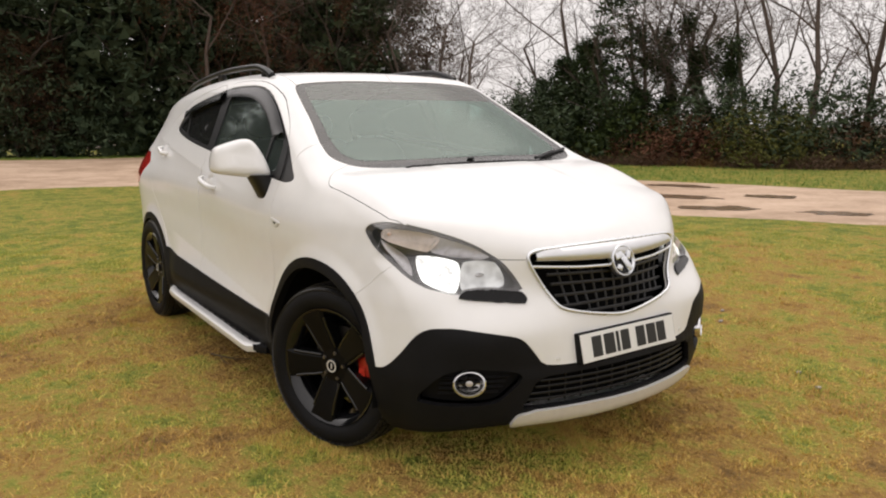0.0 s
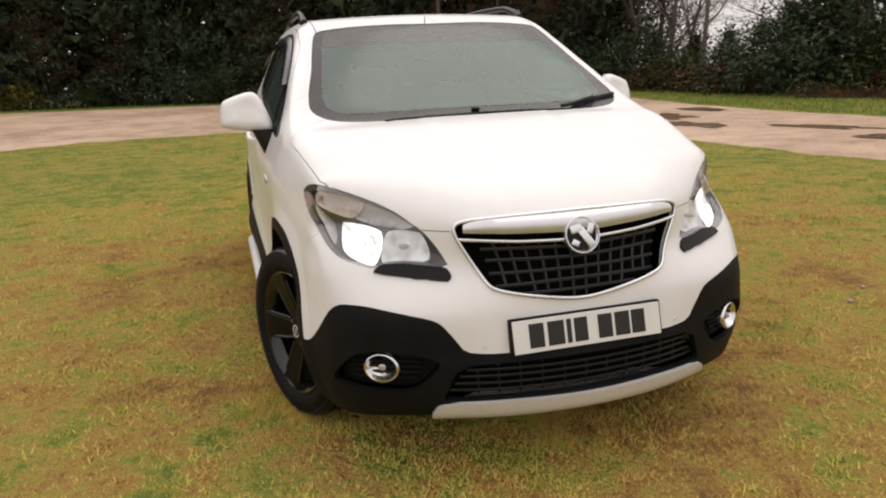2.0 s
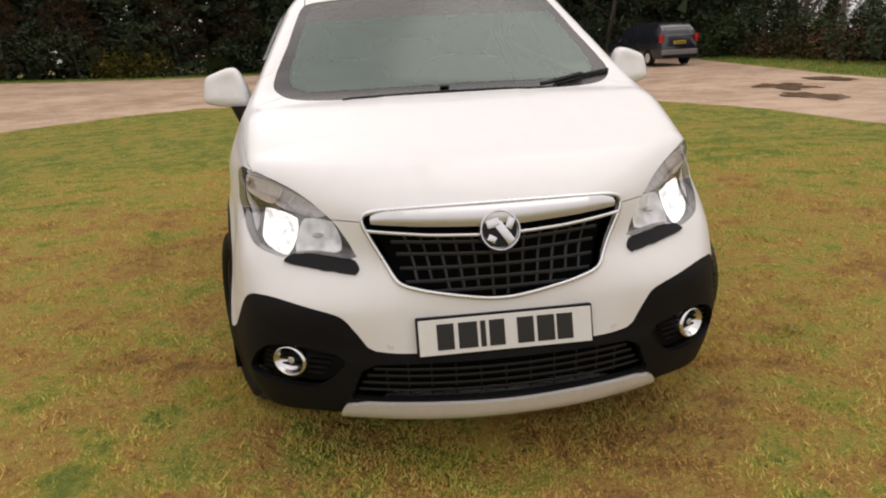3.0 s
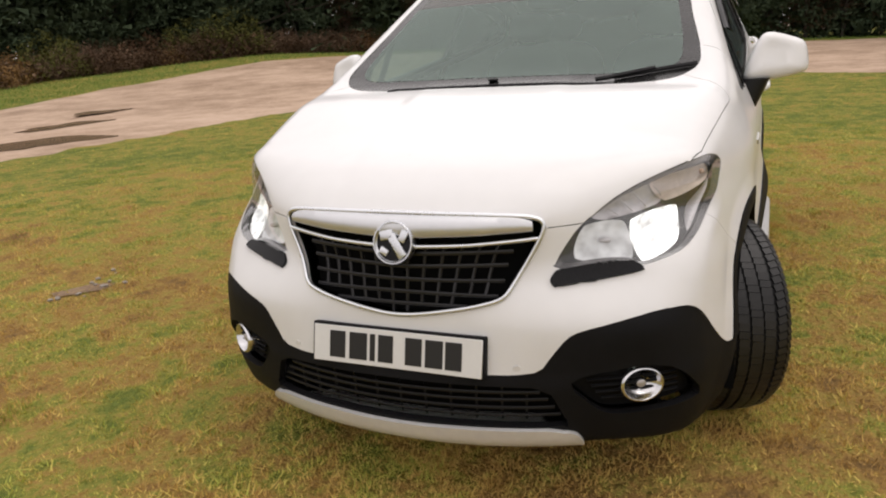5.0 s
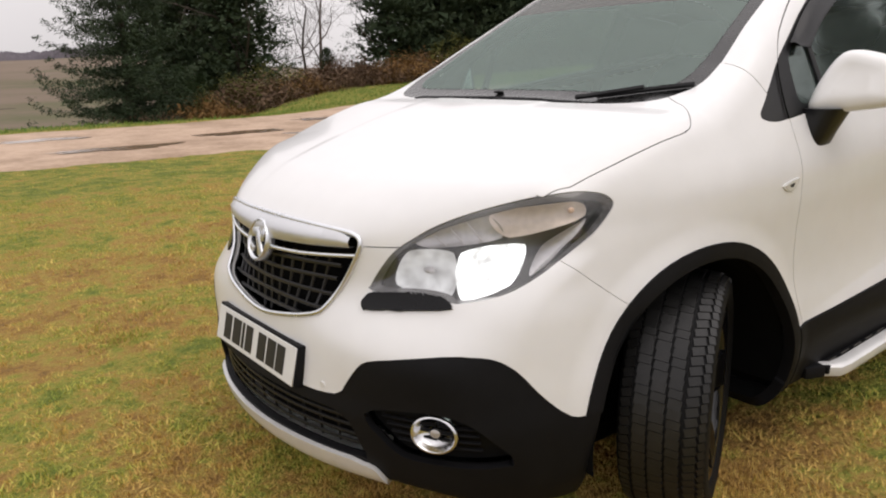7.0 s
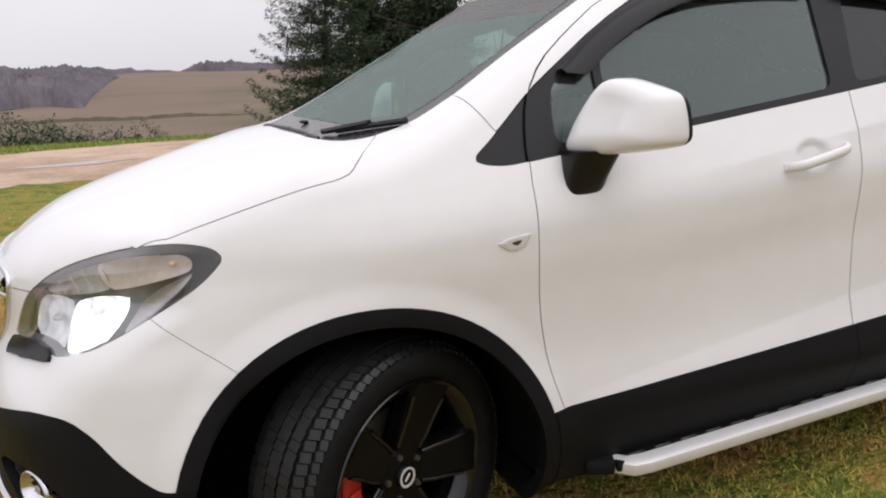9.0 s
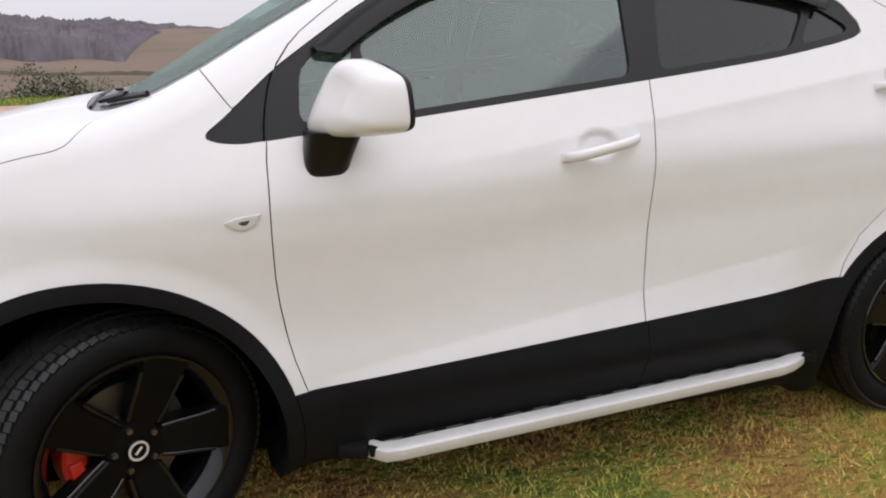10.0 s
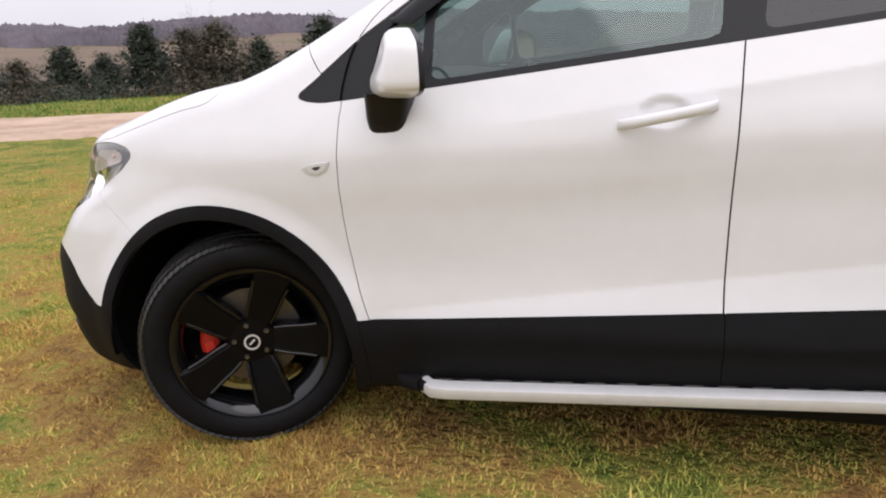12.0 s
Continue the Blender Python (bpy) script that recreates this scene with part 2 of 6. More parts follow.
front_face = curve([.0, .16, .22, .30, .38, .44, .48, .52, .56, .60, .64, .70, .80, .87, .92, 1.0, 1.2],
                   [.72, .84, .885, .915, .924, .922, .909, .897, .888, .882, .877, .872, .858, .846, .81, .73, .49])
sweep_size = curve([.0, .30, .44, .60, .71, .80, .85, .92, 1.0, 1.2], [.19, .19, .165, .127, .19, .24, .265, .235, .19, .19])
sweep_power = curve([.0, .30, .44, .60, .71, .85, 1.0, 1.2], [2.2, 2.2, 2.2, 3.0, 1.8, 2.4, 2.2, 2.2])
top_line = curve([1.3, 1.0, .93, .88, .82, .72, .5, .3, .1, .0, -.04, -.1, -.2, -.4, -.6, -.75, -.85, -.95, -1.1, -1.35, -1.7, -2.2, -2.7, -3.05, -3.2, -3.6],
                 [.40, .76, .83, .876, .922, .975, 1.055, 1.111, 1.151, 1.164, 1.173, 1.199, 1.258, 1.382, 1.503, 1.586, 1.620, 1.637, 1.650, 1.661, 1.664, 1.645, 1.597, 1.54, 1.50, 1.2])
rear_face = curve([.0, .3, .5, .7, .8, .95, 1.1, 1.3, 1.5, 1.7], [3.16, 3.30, 3.33, 3.335, 3.30, 3.26, 3.25, 3.17, 3.04, 2.85])


def half_width(x, z):
    lift = z - .045 * np.clip(-x, 0, 3) * ramp(.5, .9, z)
    w = section(lift) - narrow(x) - glasshouse(x) * ramp(1.0, 1.5, z) - .052 * ramp(.68, .95, z) * ramp(-.15, .4, x) + .022 * (1 - ramp(.60, .78, z)) * ramp(.25, .5, x)
    for hx, hz, hw in ((-1.285, 1.066, 1.0), (-2.385, 1.226, .85)):
        w = w - .013 * (1 - ramp(.55, 1.15, np.hypot((x - hx) / (.062 * hw), (z - hz) / .040)))
    crease = .50 + .25 * np.clip((-x - .45) / 1.7, 0, 1)
    w = w + .17 * np.clip(crease - z, 0, .2) * ramp(.38, .50, z) * ramp(-.42, -.70, x) * (1 - ramp(-1.85, -2.15, x))
    under = 1.134 + .15 * (-x - 1.506) - z
    w = w - .020 * (1 - np.exp(-np.clip(under, 0, 1) / .09)) * (1 - ramp(.20, .52, under)) * ramp(-.60, -1.35, x) * (1 - ramp(-2.6, -2.9, x))
    for ax in (0.0, -AXLE):
        r = np.hypot(x - ax, z - HUB)
        w = w + .016 * (1 - ramp(.43, .53, r)) * ramp(.15, .3, z)
    return w


def top_height(x, y):
    bow = np.interp(x, [-.9, -.29, -.05, .1, .4], [.25, .12, .04, .08, .25]) * ramp(-1.4, -.7, x)
    crown = np.interp(x, [-.9, -.4, -.1, .1, .4], [.045, .020, .018, .025, .035])
    brow = np.interp(x, [-.9, -.4, -.1, .1, .4], [.030, .012, .010, .015, .030])
    return top_line(x + bow * y * y) - crown * y * y - brow * y ** 4 + .0026 * (1 - ramp(-.024, .030, y - .275 + .11 * x)) * ramp(-.15, .0, x)


def body(x, y, z):
    y = np.abs(y)
    side = (y - half_width(x, z)) * .95
    top = (z - top_height(x, y)) * .85
    front = (x - front_face(z) + sweep_size(z) * (y / .647) ** sweep_power(z)) * .9
    rear = -x - rear_face(z) + .16 * (y / .8) ** 2.4
    f = smax(side, top, .06)
    f = smax(f, front, .05)
    f = smax(f, rear, .08)
    return smax(f, .19 - z + .058 * ramp(.4, .85, x) + .062 * ramp(-.36, -.50, x) * (1 - ramp(-2.0, -2.15, x)), .03)


def cast(origin, way, near, far, steps=24, dents=28):
    """The first place along each ray at which the body is met, going from near to far."""
    o, w = np.atleast_2d(origin).astype(float), np.atleast_2d(way).astype(float)
    lo, hi = np.full(len(o), float(near)), np.full(len(o), float(far))
    found = np.zeros(len(o), bool)
    last = lo.copy()
    for s in np.linspace(near, far, steps)[1:]:
        p = o + w * s
        now = (body(*p.T) < 0) & ~found
        hi[now], lo[now] = s, last[now]
        found |= now
        last[~found] = s
    for _ in range(dents):
        mid = (lo + hi) / 2
        p = o + w * mid[:, None]
        inside = body(*p.T) < 0
        hi, lo = np.where(inside, mid, hi), np.where(inside, lo, mid)
    return o + w * hi[:, None], found


def outward(p, e=.004):
    g = np.stack([body(*(p + np.eye(3)[i] * e).T) - body(*(p - np.eye(3)[i] * e).T) for i in range(3)], 1)
    return g / np.maximum(np.linalg.norm(g, axis=1, keepdims=True), 1e-9)

# ---- the car's skin, cut into panels ----
def nose_xy(phi):
    return np.stack([.1 + 1.7 * np.cos(phi), 1.7 * np.sin(phi)], -1)


def flat(p, view):
    if view == "side":
        return p[:, [0, 2]]
    if view == "top":
        return p[:, [0, 1]]
    return np.stack([np.arctan2(p[:, 1], p[:, 0] - .1) * .8, p[:, 2]], 1)


def lifted(q, view):
    if view == "side":
        return cast(np.stack([q[:, 0], np.full(len(q), 1.5), q[:, 1]], 1), np.tile([0, -1., 0], (len(q), 1)), 0, 1.4, 60)
    if view == "top":
        return cast(np.stack([q[:, 0], q[:, 1], np.full(len(q), 2.0)], 1), np.tile([0, 0, -1.], (len(q), 1)), 0, 1.6, 60)
    o = np.concatenate([nose_xy(q[:, 0] / .8), q[:, 1:2]], 1)
    w = o * [1, 1, 0] - [.1, 0, 0]
    return cast(o, -w / np.linalg.norm(w, axis=1, keepdims=True), 0, 1.6, 60)


def nose(*points):
    """Places (x, y, z) on the nose as an outline in its unrolled view."""
    p = np.array(points, float)
    return flat(p, "nose")


def rounded(poly, times=2):
    q = np.array(poly, float)
    for _ in range(times):
        nxt = np.roll(q, -1, 0)
        q = np.stack([q * .78 + nxt * .22, q * .22 + nxt * .78], 1).reshape(-1, 2)
    return q


def eased(poly, r=.03):
    """The outline with each corner cut by a small arc."""
    q = np.array(poly, float)
    before, after = np.roll(q, 1, 0) - q, np.roll(q, -1, 0) - q
    la, lb = np.hypot(*before.T)[:, None], np.hypot(*after.T)[:, None]
    a, b = q + before / la * np.minimum(r, la * .4), q + after / lb * np.minimum(r, lb * .4)
    return np.stack([a, (a + b) / 4 + q / 2, b], 1).reshape(-1, 2)


def disc(cx, cz, r, n=72):
    a = np.linspace(0, math.tau, n, endpoint=False)
    return np.stack([cx + r * np.cos(a), cz + r * np.sin(a)], 1)


def contains(poly, q):
    inside = np.zeros(len(q), bool)
    a, b = poly, np.roll(poly, -1, 0)
    for (x0, y0), (x1, y1) in zip(a, b):
        if y0 == y1:
            continue
        cross = ((y0 > q[:, 1]) != (y1 > q[:, 1])) & (q[:, 0] < (x1 - x0) * (q[:, 1] - y0) / (y1 - y0) + x0)
        inside ^= cross
    return inside


def nearest(poly, q):
    best, where = np.full(len(q), 1e9), np.zeros((len(q), 2))
    for a, b in zip(poly, np.roll(poly, -1, 0)):
        d = b - a
        t = np.clip(((q - a) @ d) / max(d @ d, 1e-12), 0, 1)
        c = a + t[:, None] * d
        r = np.hypot(*(q - c).T)
        near = r < best
        best[near], where[near] = r[near], c[near]
    return best, where


SILL = lambda x: .480 + .081 * (-x - .476)
CLAD_EDGE = ((.40, .87, .458), (.435, .859, .460), (.478, .844, .457), (.509, .828, .477), (.555, .808, .522), (.60, .779, .585), (.630, .757, .613), (.658, .735, .625), (.718, .678, .627),
             (.775, .60, .611), (.832, .50, .588), (.846, .470, .572), (.864, .437, .525), (.872, .404, .477), (.89, .335, .468), (.904, .269, .467), (.925, 0, .467), (.93, -.3, .467))
LAMP_EDGE = ((.777, .414, .731), (.758, .434, .780), (.731, .470, .838), (.709, .498, .860), (.667, .541, .897), (.615, .590, .926), (.555, .648, .951), (.49, .705, .972), (.43, .743, .981),
             (.38, .763, .981), (.33, .784, .971), (.305, .795, .953), (.311, .797, .934), (.355, .794, .893), (.414, .783, .856), (.46, .771, .829), (.527, .754, .791), (.59, .728, .760),
             (.642, .684, .742), (.676, .632, .730), (.683, .60, .745), (.721, .525, .747))
FIN_EDGE = ((.786, .409, .712), (.770, .425, .737), (.721, .525, .749), (.681, .60, .748), (.677, .634, .728), (.683, .632, .717), (.746, .523, .703), (.794, .424, .691), (.790, .412, .700))
GRILLE_EDGE = ((.835, -.1, .886), (.835, .05, .886), (.82, .19, .884), (.803, .29, .880), (.780, .352, .876), (.769, .383, .867), (.771, .392, .848), (.779, .381, .815), (.798, .344, .744),
               (.836, .310, .680), (.850, .288, .662), (.868, .215, .643), (.880, .09, .620), (.882, .02, .611), (.882, -.1, .614))
LOWER_EDGE = ((.919, -.1, .318), (.919, .05, .318), (.905, .214, .320), (.828, .462, .312), (.838, .458, .338), (.862, .418, .432), (.91, .26, .436), (.925, .05, .438), (.925, -.1, .438))
SKID_EDGE = ((.916, -.1, .308), (.916, .05, .308), (.90, .214, .312), (.824, .474, .308), (.788, .512, .246), (.80, .42, .205), (.87, .2, .200), (.89, -.1, .200))
FOG_EDGE = ((.845, .468, .437), (.830, .508, .464), (.75, .655, .482), (.70, .729, .464), (.60, .786, .358), (.655, .745, .347), (.73, .657, .341), (.78, .572, .343), (.80, .541, .358))
DLO = ((-.275, 1.118), (-.305, 1.104), (-.36, 1.099), (-.42, 1.106), (-.92, 1.167), (-1.45, 1.232), (-1.77, 1.272), (-1.97, 1.300), (-2.22, 1.345), (-2.29, 1.375),
       (-2.20, 1.470), (-2.03, 1.515), (-1.56, 1.567), (-1.36, 1.580), (-1.035, 1.566), (-.86, 1.522), (-.69, 1.430), (-.514, 1.310), (-.458, 1.271), (-.336, 1.165))
FRONT_DOOR = ((-.545, .15), (-.521, .384), (-.482, .476), (-.445, .593), (-.419, .746), (-.412, .912), (-.415, 1.10), (-.448, 1.262), (-.503, 1.339), (-.60, 1.413), (-.726, 1.496),
              (-.874, 1.556), (-1.03, 1.588), (-1.25, 1.605), (-1.478, 1.607), (-1.472, 1.30), (-1.463, 1.13), (-1.452, .826), (-1.447, .564), (-1.455, .15))
REAR_DOOR = ((-1.455, .15), (-1.447, .564), (-1.452, .826), (-1.463, 1.13), (-1.472, 1.30), (-1.478, 1.607), (-1.9, 1.578), (-2.15, 1.535), (-2.36, 1.47), (-2.54, 1.38), (-2.60, 1.24),
             (-2.585, 1.10), (-2.50, .96), (-2.36, .85), (-2.20, .72), (-2.11, .45), (-2.07, .15))
SCREEN = ((.022, -.1), (.022, .05), (.012, .3), (-.010, .48), (-.045, .58), (-.09, .642), (-.15, .680), (-.20, .690), (-.28, .680), (-.38, .656), (-.47, .633), (-.60, .610), (-.74, .581), (-.782, .560), (-.786, .52), (-.750, .25), (-.728, .05), (-.728, -.1))
CLEAR = ((-.085, -.1), (-.085, .05), (-.090, .3), (-.108, .53), (-.14, .595), (-.20, .628), (-.32, .618), (-.41, .600), (-.6, .564), (-.72, .542), (-.758, .515), (-.735, .25), (-.716, .05), (-.716, -.1))
BONNET = ((.845, -.1), (.845, .05), (.84, .25), (.84, .36), (.80, .48), (.66, .65), (.427, .746), (.36, .754), (.275, .767), (.18, .781), (.10, .792), (.045, .799), (.010, .796), (-.018, .770), (-.048, .730), (-.075, .680), (-.12, .60), (-.1, .2), (-.1, -.1))
ROOF = ((-.69, -.1), (-.69, .56), (-1.0, .560), (-1.5, .548), (-2.2, .530), (-2.9, .49), (-2.98, .40), (-3.0, -.1))

front_x = lambda p: p[:, 0] > .25
side_y = lambda p: p[:, 1] > .35
glass_edge = [q for q in rounded(CLEAR, 1) if q[0] < -.63]
CLIPPED = [(-.555, -.1), (-.555, .1), (-.572, .3), (-.600, .45), (-.630, .5565)] + glass_edge
REGIONS = (
    ("front_arch", "side", disc(0.0, .342, .425), lambda p: (p[:, 1] > .45) & (p[:, 2] < .9)),
    ("rear_arch", "side", disc(-AXLE, .342, .425), lambda p: (p[:, 1] > .45) & (p[:, 2] < .9)),
    ("quarter_glass", "side", eased(((-.50, 1.140), (-.645, 1.157), (-.645, 1.375), (-.60, 1.345), (-.515, 1.275))), side_y),
    ("front_glass", "side", eased(((-.67, 1.155), (-1.415, 1.246), (-1.42, 1.535), (-1.06, 1.512), (-.87, 1.462), (-.67, 1.352))), side_y),
    ("rear_glass", "side", eased(((-1.51, 1.258), (-1.98, 1.318), (-2.06, 1.435), (-1.95, 1.472), (-1.54, 1.518))), side_y),
    ("corner_glass", "side", eased(((-2.02, 1.330), (-2.21, 1.366), (-2.225, 1.385), (-2.10, 1.445))), side_y),
    ("window_trim", "side", rounded(DLO, 1), side_y),
    ("screen_band", "top", np.array(CLIPPED), lambda p: (p[:, 2] > 1.05) & (p[:, 0] > -1.0)),
    ("screen_glass", "top", rounded(CLEAR, 1), lambda p: (p[:, 2] > 1.05) & (p[:, 0] > -1.0)),
    ("screen_border", "top", rounded(SCREEN, 1), lambda p: (p[:, 2] > 1.05) & (p[:, 0] > -1.0)),
    ("lamp", "nose", rounded(nose(*LAMP_EDGE), 1), front_x),
    ("lamp_fin", "nose", rounded(nose(*FIN_EDGE), 1), front_x),
    ("grille", "nose", rounded(nose(*GRILLE_EDGE), 1), front_x),
    ("lower_grille", "nose", rounded(nose(*LOWER_EDGE), 1), front_x),
    ("skid_plate", "nose", rounded(nose(*SKID_EDGE), 1), lambda p: p[:, 0] > .6),
    ("fog_pocket", "nose", rounded(nose(*FOG_EDGE), 1), front_x),
    ("bumper_clad", "nose", rounded(np.concatenate([nose(*CLAD_EDGE), [[-.3, .05], [1.9, .05]]]), 1), lambda p: p[:, 0] > .36),
    ("front_arch_clad", "side", disc(0.0, .342, .468), lambda p: (p[:, 1] > .45) & (p[:, 2] < .95)),
    ("rear_arch_clad", "side", disc(-AXLE, .342, .468), lambda p: (p[:, 1] > .45) & (p[:, 2] < .95)),
    ("front_sill", "side", np.array(((-.40, SILL(-.40)), (-1.452, SILL(-1.452)), (-1.455, .15), (-.40, .15))), side_y),
    ("rear_sill", "side", np.array(((-1.452, SILL(-1.452)), (-2.25, SILL(-2.25)), (-2.25, .15), (-1.455, .15))), side_y),
    ("bumper_brow", "nose", nose((.80, .25, .846), (.771, .391, .844), (.722, .473, .848), (.69, .53, .854), (.69, .53, .70), (.84, .25, .70)), front_x),
    ("bonnet", "top", rounded(BONNET, 1), lambda p: (p[:, 2] > .82) & (p[:, 0] > -.3)),
    ("front_door", "side", rounded(FRONT_DOOR, 1), side_y),
    ("rear_door", "side", rounded(REAR_DOOR, 1), side_y),
    ("front_bumper", "side", np.array(((1.2, .1), (1.2, 1.1), (.7, 1.1), (.52, .874), (.458, .822), (.384, .764), (.285, .690), (.285, .1))), lambda p: p[:, 0] > .2),
    ("front_wing", "side", np.array(((.9, .3), (.9, 1.5), (-.115, 1.5), (-.292, 1.254), (-.345, 1.18), (-.62, 1.17), (-.62, .3))), lambda p: (p[:, 0] > -.6) & (p[:, 2] < 1.4)),
    ("tail_lamp", "side", rounded(((-2.60, 1.20), (-3.5, 1.25), (-3.5, .90), (-2.98, .95)), 1), lambda p: (p[:, 0] < -2.2) & (p[:, 1] > .45)),
    ("rear_bumper_clad", "side", np.array(((-2.5, .60), (-3.6, .60), (-3.6, .1), (-2.5, .1))), lambda p: p[:, 0] < -2.4),
    ("roof", "top", rounded(ROOF, 1), lambda p: p[:, 2] > 1.35),
)
NAMES = [r[0] for r in REGIONS] + ["body_side"]


def parted(p, tri, view, poly, domain):
    """Splits the triangles that an outline crosses, along it."""
    d = np.full(len(p), np.nan)
    pool = np.nonzero(domain(p))[0]
    q = flat(p[pool], view)
    ok = ((q > poly.min(0) - .04) & (q < poly.max(0) + .04)).all(1)
    pool, q = pool[ok], q[ok]
    if not len(pool):
        return p, tri
    dist, where = nearest(poly, q)
    d[pool] = np.where(contains(poly, q), -dist, dist)
    near = dist < .0025
    if near.any():
        put, good = lifted(where[near], view)
        idx = pool[near]
        good &= (np.linalg.norm(put - p[idx], axis=1) < .0045) & ~((np.abs(p[idx][:, 1]) < 1e-6) & (np.abs(put[:, 1]) > 1e-5))
        p[idx[good]] = put[good]
        d[idx[good]] = 0
    s = np.sign(d)
    t = s[tri]
    mixed = ~np.isnan(t).any(1) & (t == 1).any(1) & (t == -1).any(1)
    rest, cut, t = tri[~mixed], tri[mixed], t[mixed]
    if not len(cut):
        return p, tri
    made, base = [], len(p)
    zero = (t == 0).any(1)
    turn = np.where(zero, np.argmax(t == 0, 1), np.argmax(t == -np.sign(t.sum(1, keepdims=True)), 1))
    roll = (turn[:, None] + np.arange(3)) % 3
    cut = np.take_along_axis(cut, roll, 1)
    a, b, c = cut.T
    edges = np.concatenate([np.stack([b[zero], c[zero]], 1), np.stack([a[~zero], b[~zero]], 1), np.stack([a[~zero], c[~zero]], 1)])
    key, inv = np.unique(np.sort(edges, 1), axis=0, return_inverse=True)
    inv = inv.ravel() + base
    d0, d1 = d[key[:, 0]], d[key[:, 1]]
    f = (d0 / (d0 - d1))[:, None]
    fresh = p[key[:, 0]] * (1 - f) + p[key[:, 1]] * f
    for _ in range(2):
        g = np.stack([body(*(fresh + np.eye(3)[k] * .003).T) - body(*(fresh - np.eye(3)[k] * .003).T) for k in range(3)], 1) / .006
        fresh = fresh - g * (body(*fresh.T) / np.maximum((g * g).sum(1), .05))[:, None]
    nz, nn = zero.sum(), (~zero).sum()
    e, e1, e2 = inv[:nz], inv[nz:nz + nn], inv[nz + nn:]
    az, bz, cz, an, bn, cn = a[zero], b[zero], c[zero], a[~zero], b[~zero], c[~zero]
    parts = [rest, np.stack([az, bz, e], 1), np.stack([az, e, cz], 1), np.stack([an, e1, e2], 1), np.stack([e1, bn, cn], 1), np.stack([e1, cn, e2], 1)]
    return np.concatenate([p, fresh]), np.concatenate(parts)


def skin():
    """Points and triangles of the left half, and the region of each triangle."""
    a, b, za = -2.7, .40, .72
    ul = np.concatenate([np.linspace(-1, 0, 40)[:-1], np.linspace(0, 1, 300), 1 + np.linspace(0, 1, 115)[1:-1]])
    vl = np.concatenate([np.linspace(-90, -40, 30)[:-1], np.linspace(-40, 90, 225)]) * np.pi / 180
    u, v = np.meshgrid(ul, vl, indexing="ij")
    ang = np.where(u > 1, u - 1, np.where(u < 0, u, 0)) * np.pi / 2
    ox = a + (b - a) * np.clip(u, 0, 1)
    o = np.stack([ox, 0 * ox, 0 * ox + za], -1).reshape(-1, 3)
    w = np.stack([np.sin(ang), np.cos(ang) * np.cos(v), np.cos(ang) * np.sin(v)], -1).reshape(-1, 3)
    p, _ = cast(o + w * 1.5, -w, 0, 1.45, 36)
    p[np.abs(w[:, 1]) < 1e-6, 1] = 0
    nv, nu = len(vl), len(ul)
    i, j = np.meshgrid(np.arange(nu - 1), np.arange(nv - 1), indexing="ij")
    q0 = (i * nv + j).ravel()
    tri = np.concatenate([np.stack([q0, q0 + nv, q0 + nv + 1], 1), np.stack([q0, q0 + nv + 1, q0 + 1], 1)])
    for name, view, poly, domain in REGIONS:
        p, tri = parted(p, tri, view, poly, domain)
    c = p[tri].mean(1)
    area = np.linalg.norm(np.cross(p[tri[:, 1]] - p[tri[:, 0]], p[tri[:, 2]] - p[tri[:, 0]]), axis=1)
    tri, c = tri[area > 1e-10], c[area > 1e-10]
    region = np.full(len(tri), len(REGIONS))
    for k, (name, view, poly, domain) in reversed(list(enumerate(REGIONS))):
        pool = np.nonzero(domain(c))[0]
        region[pool[contains(poly, flat(c[pool], view))]] = k
    return p, tri, region


SKIN, TRIS, REGION = skin()
NORMAL = outward(SKIN)


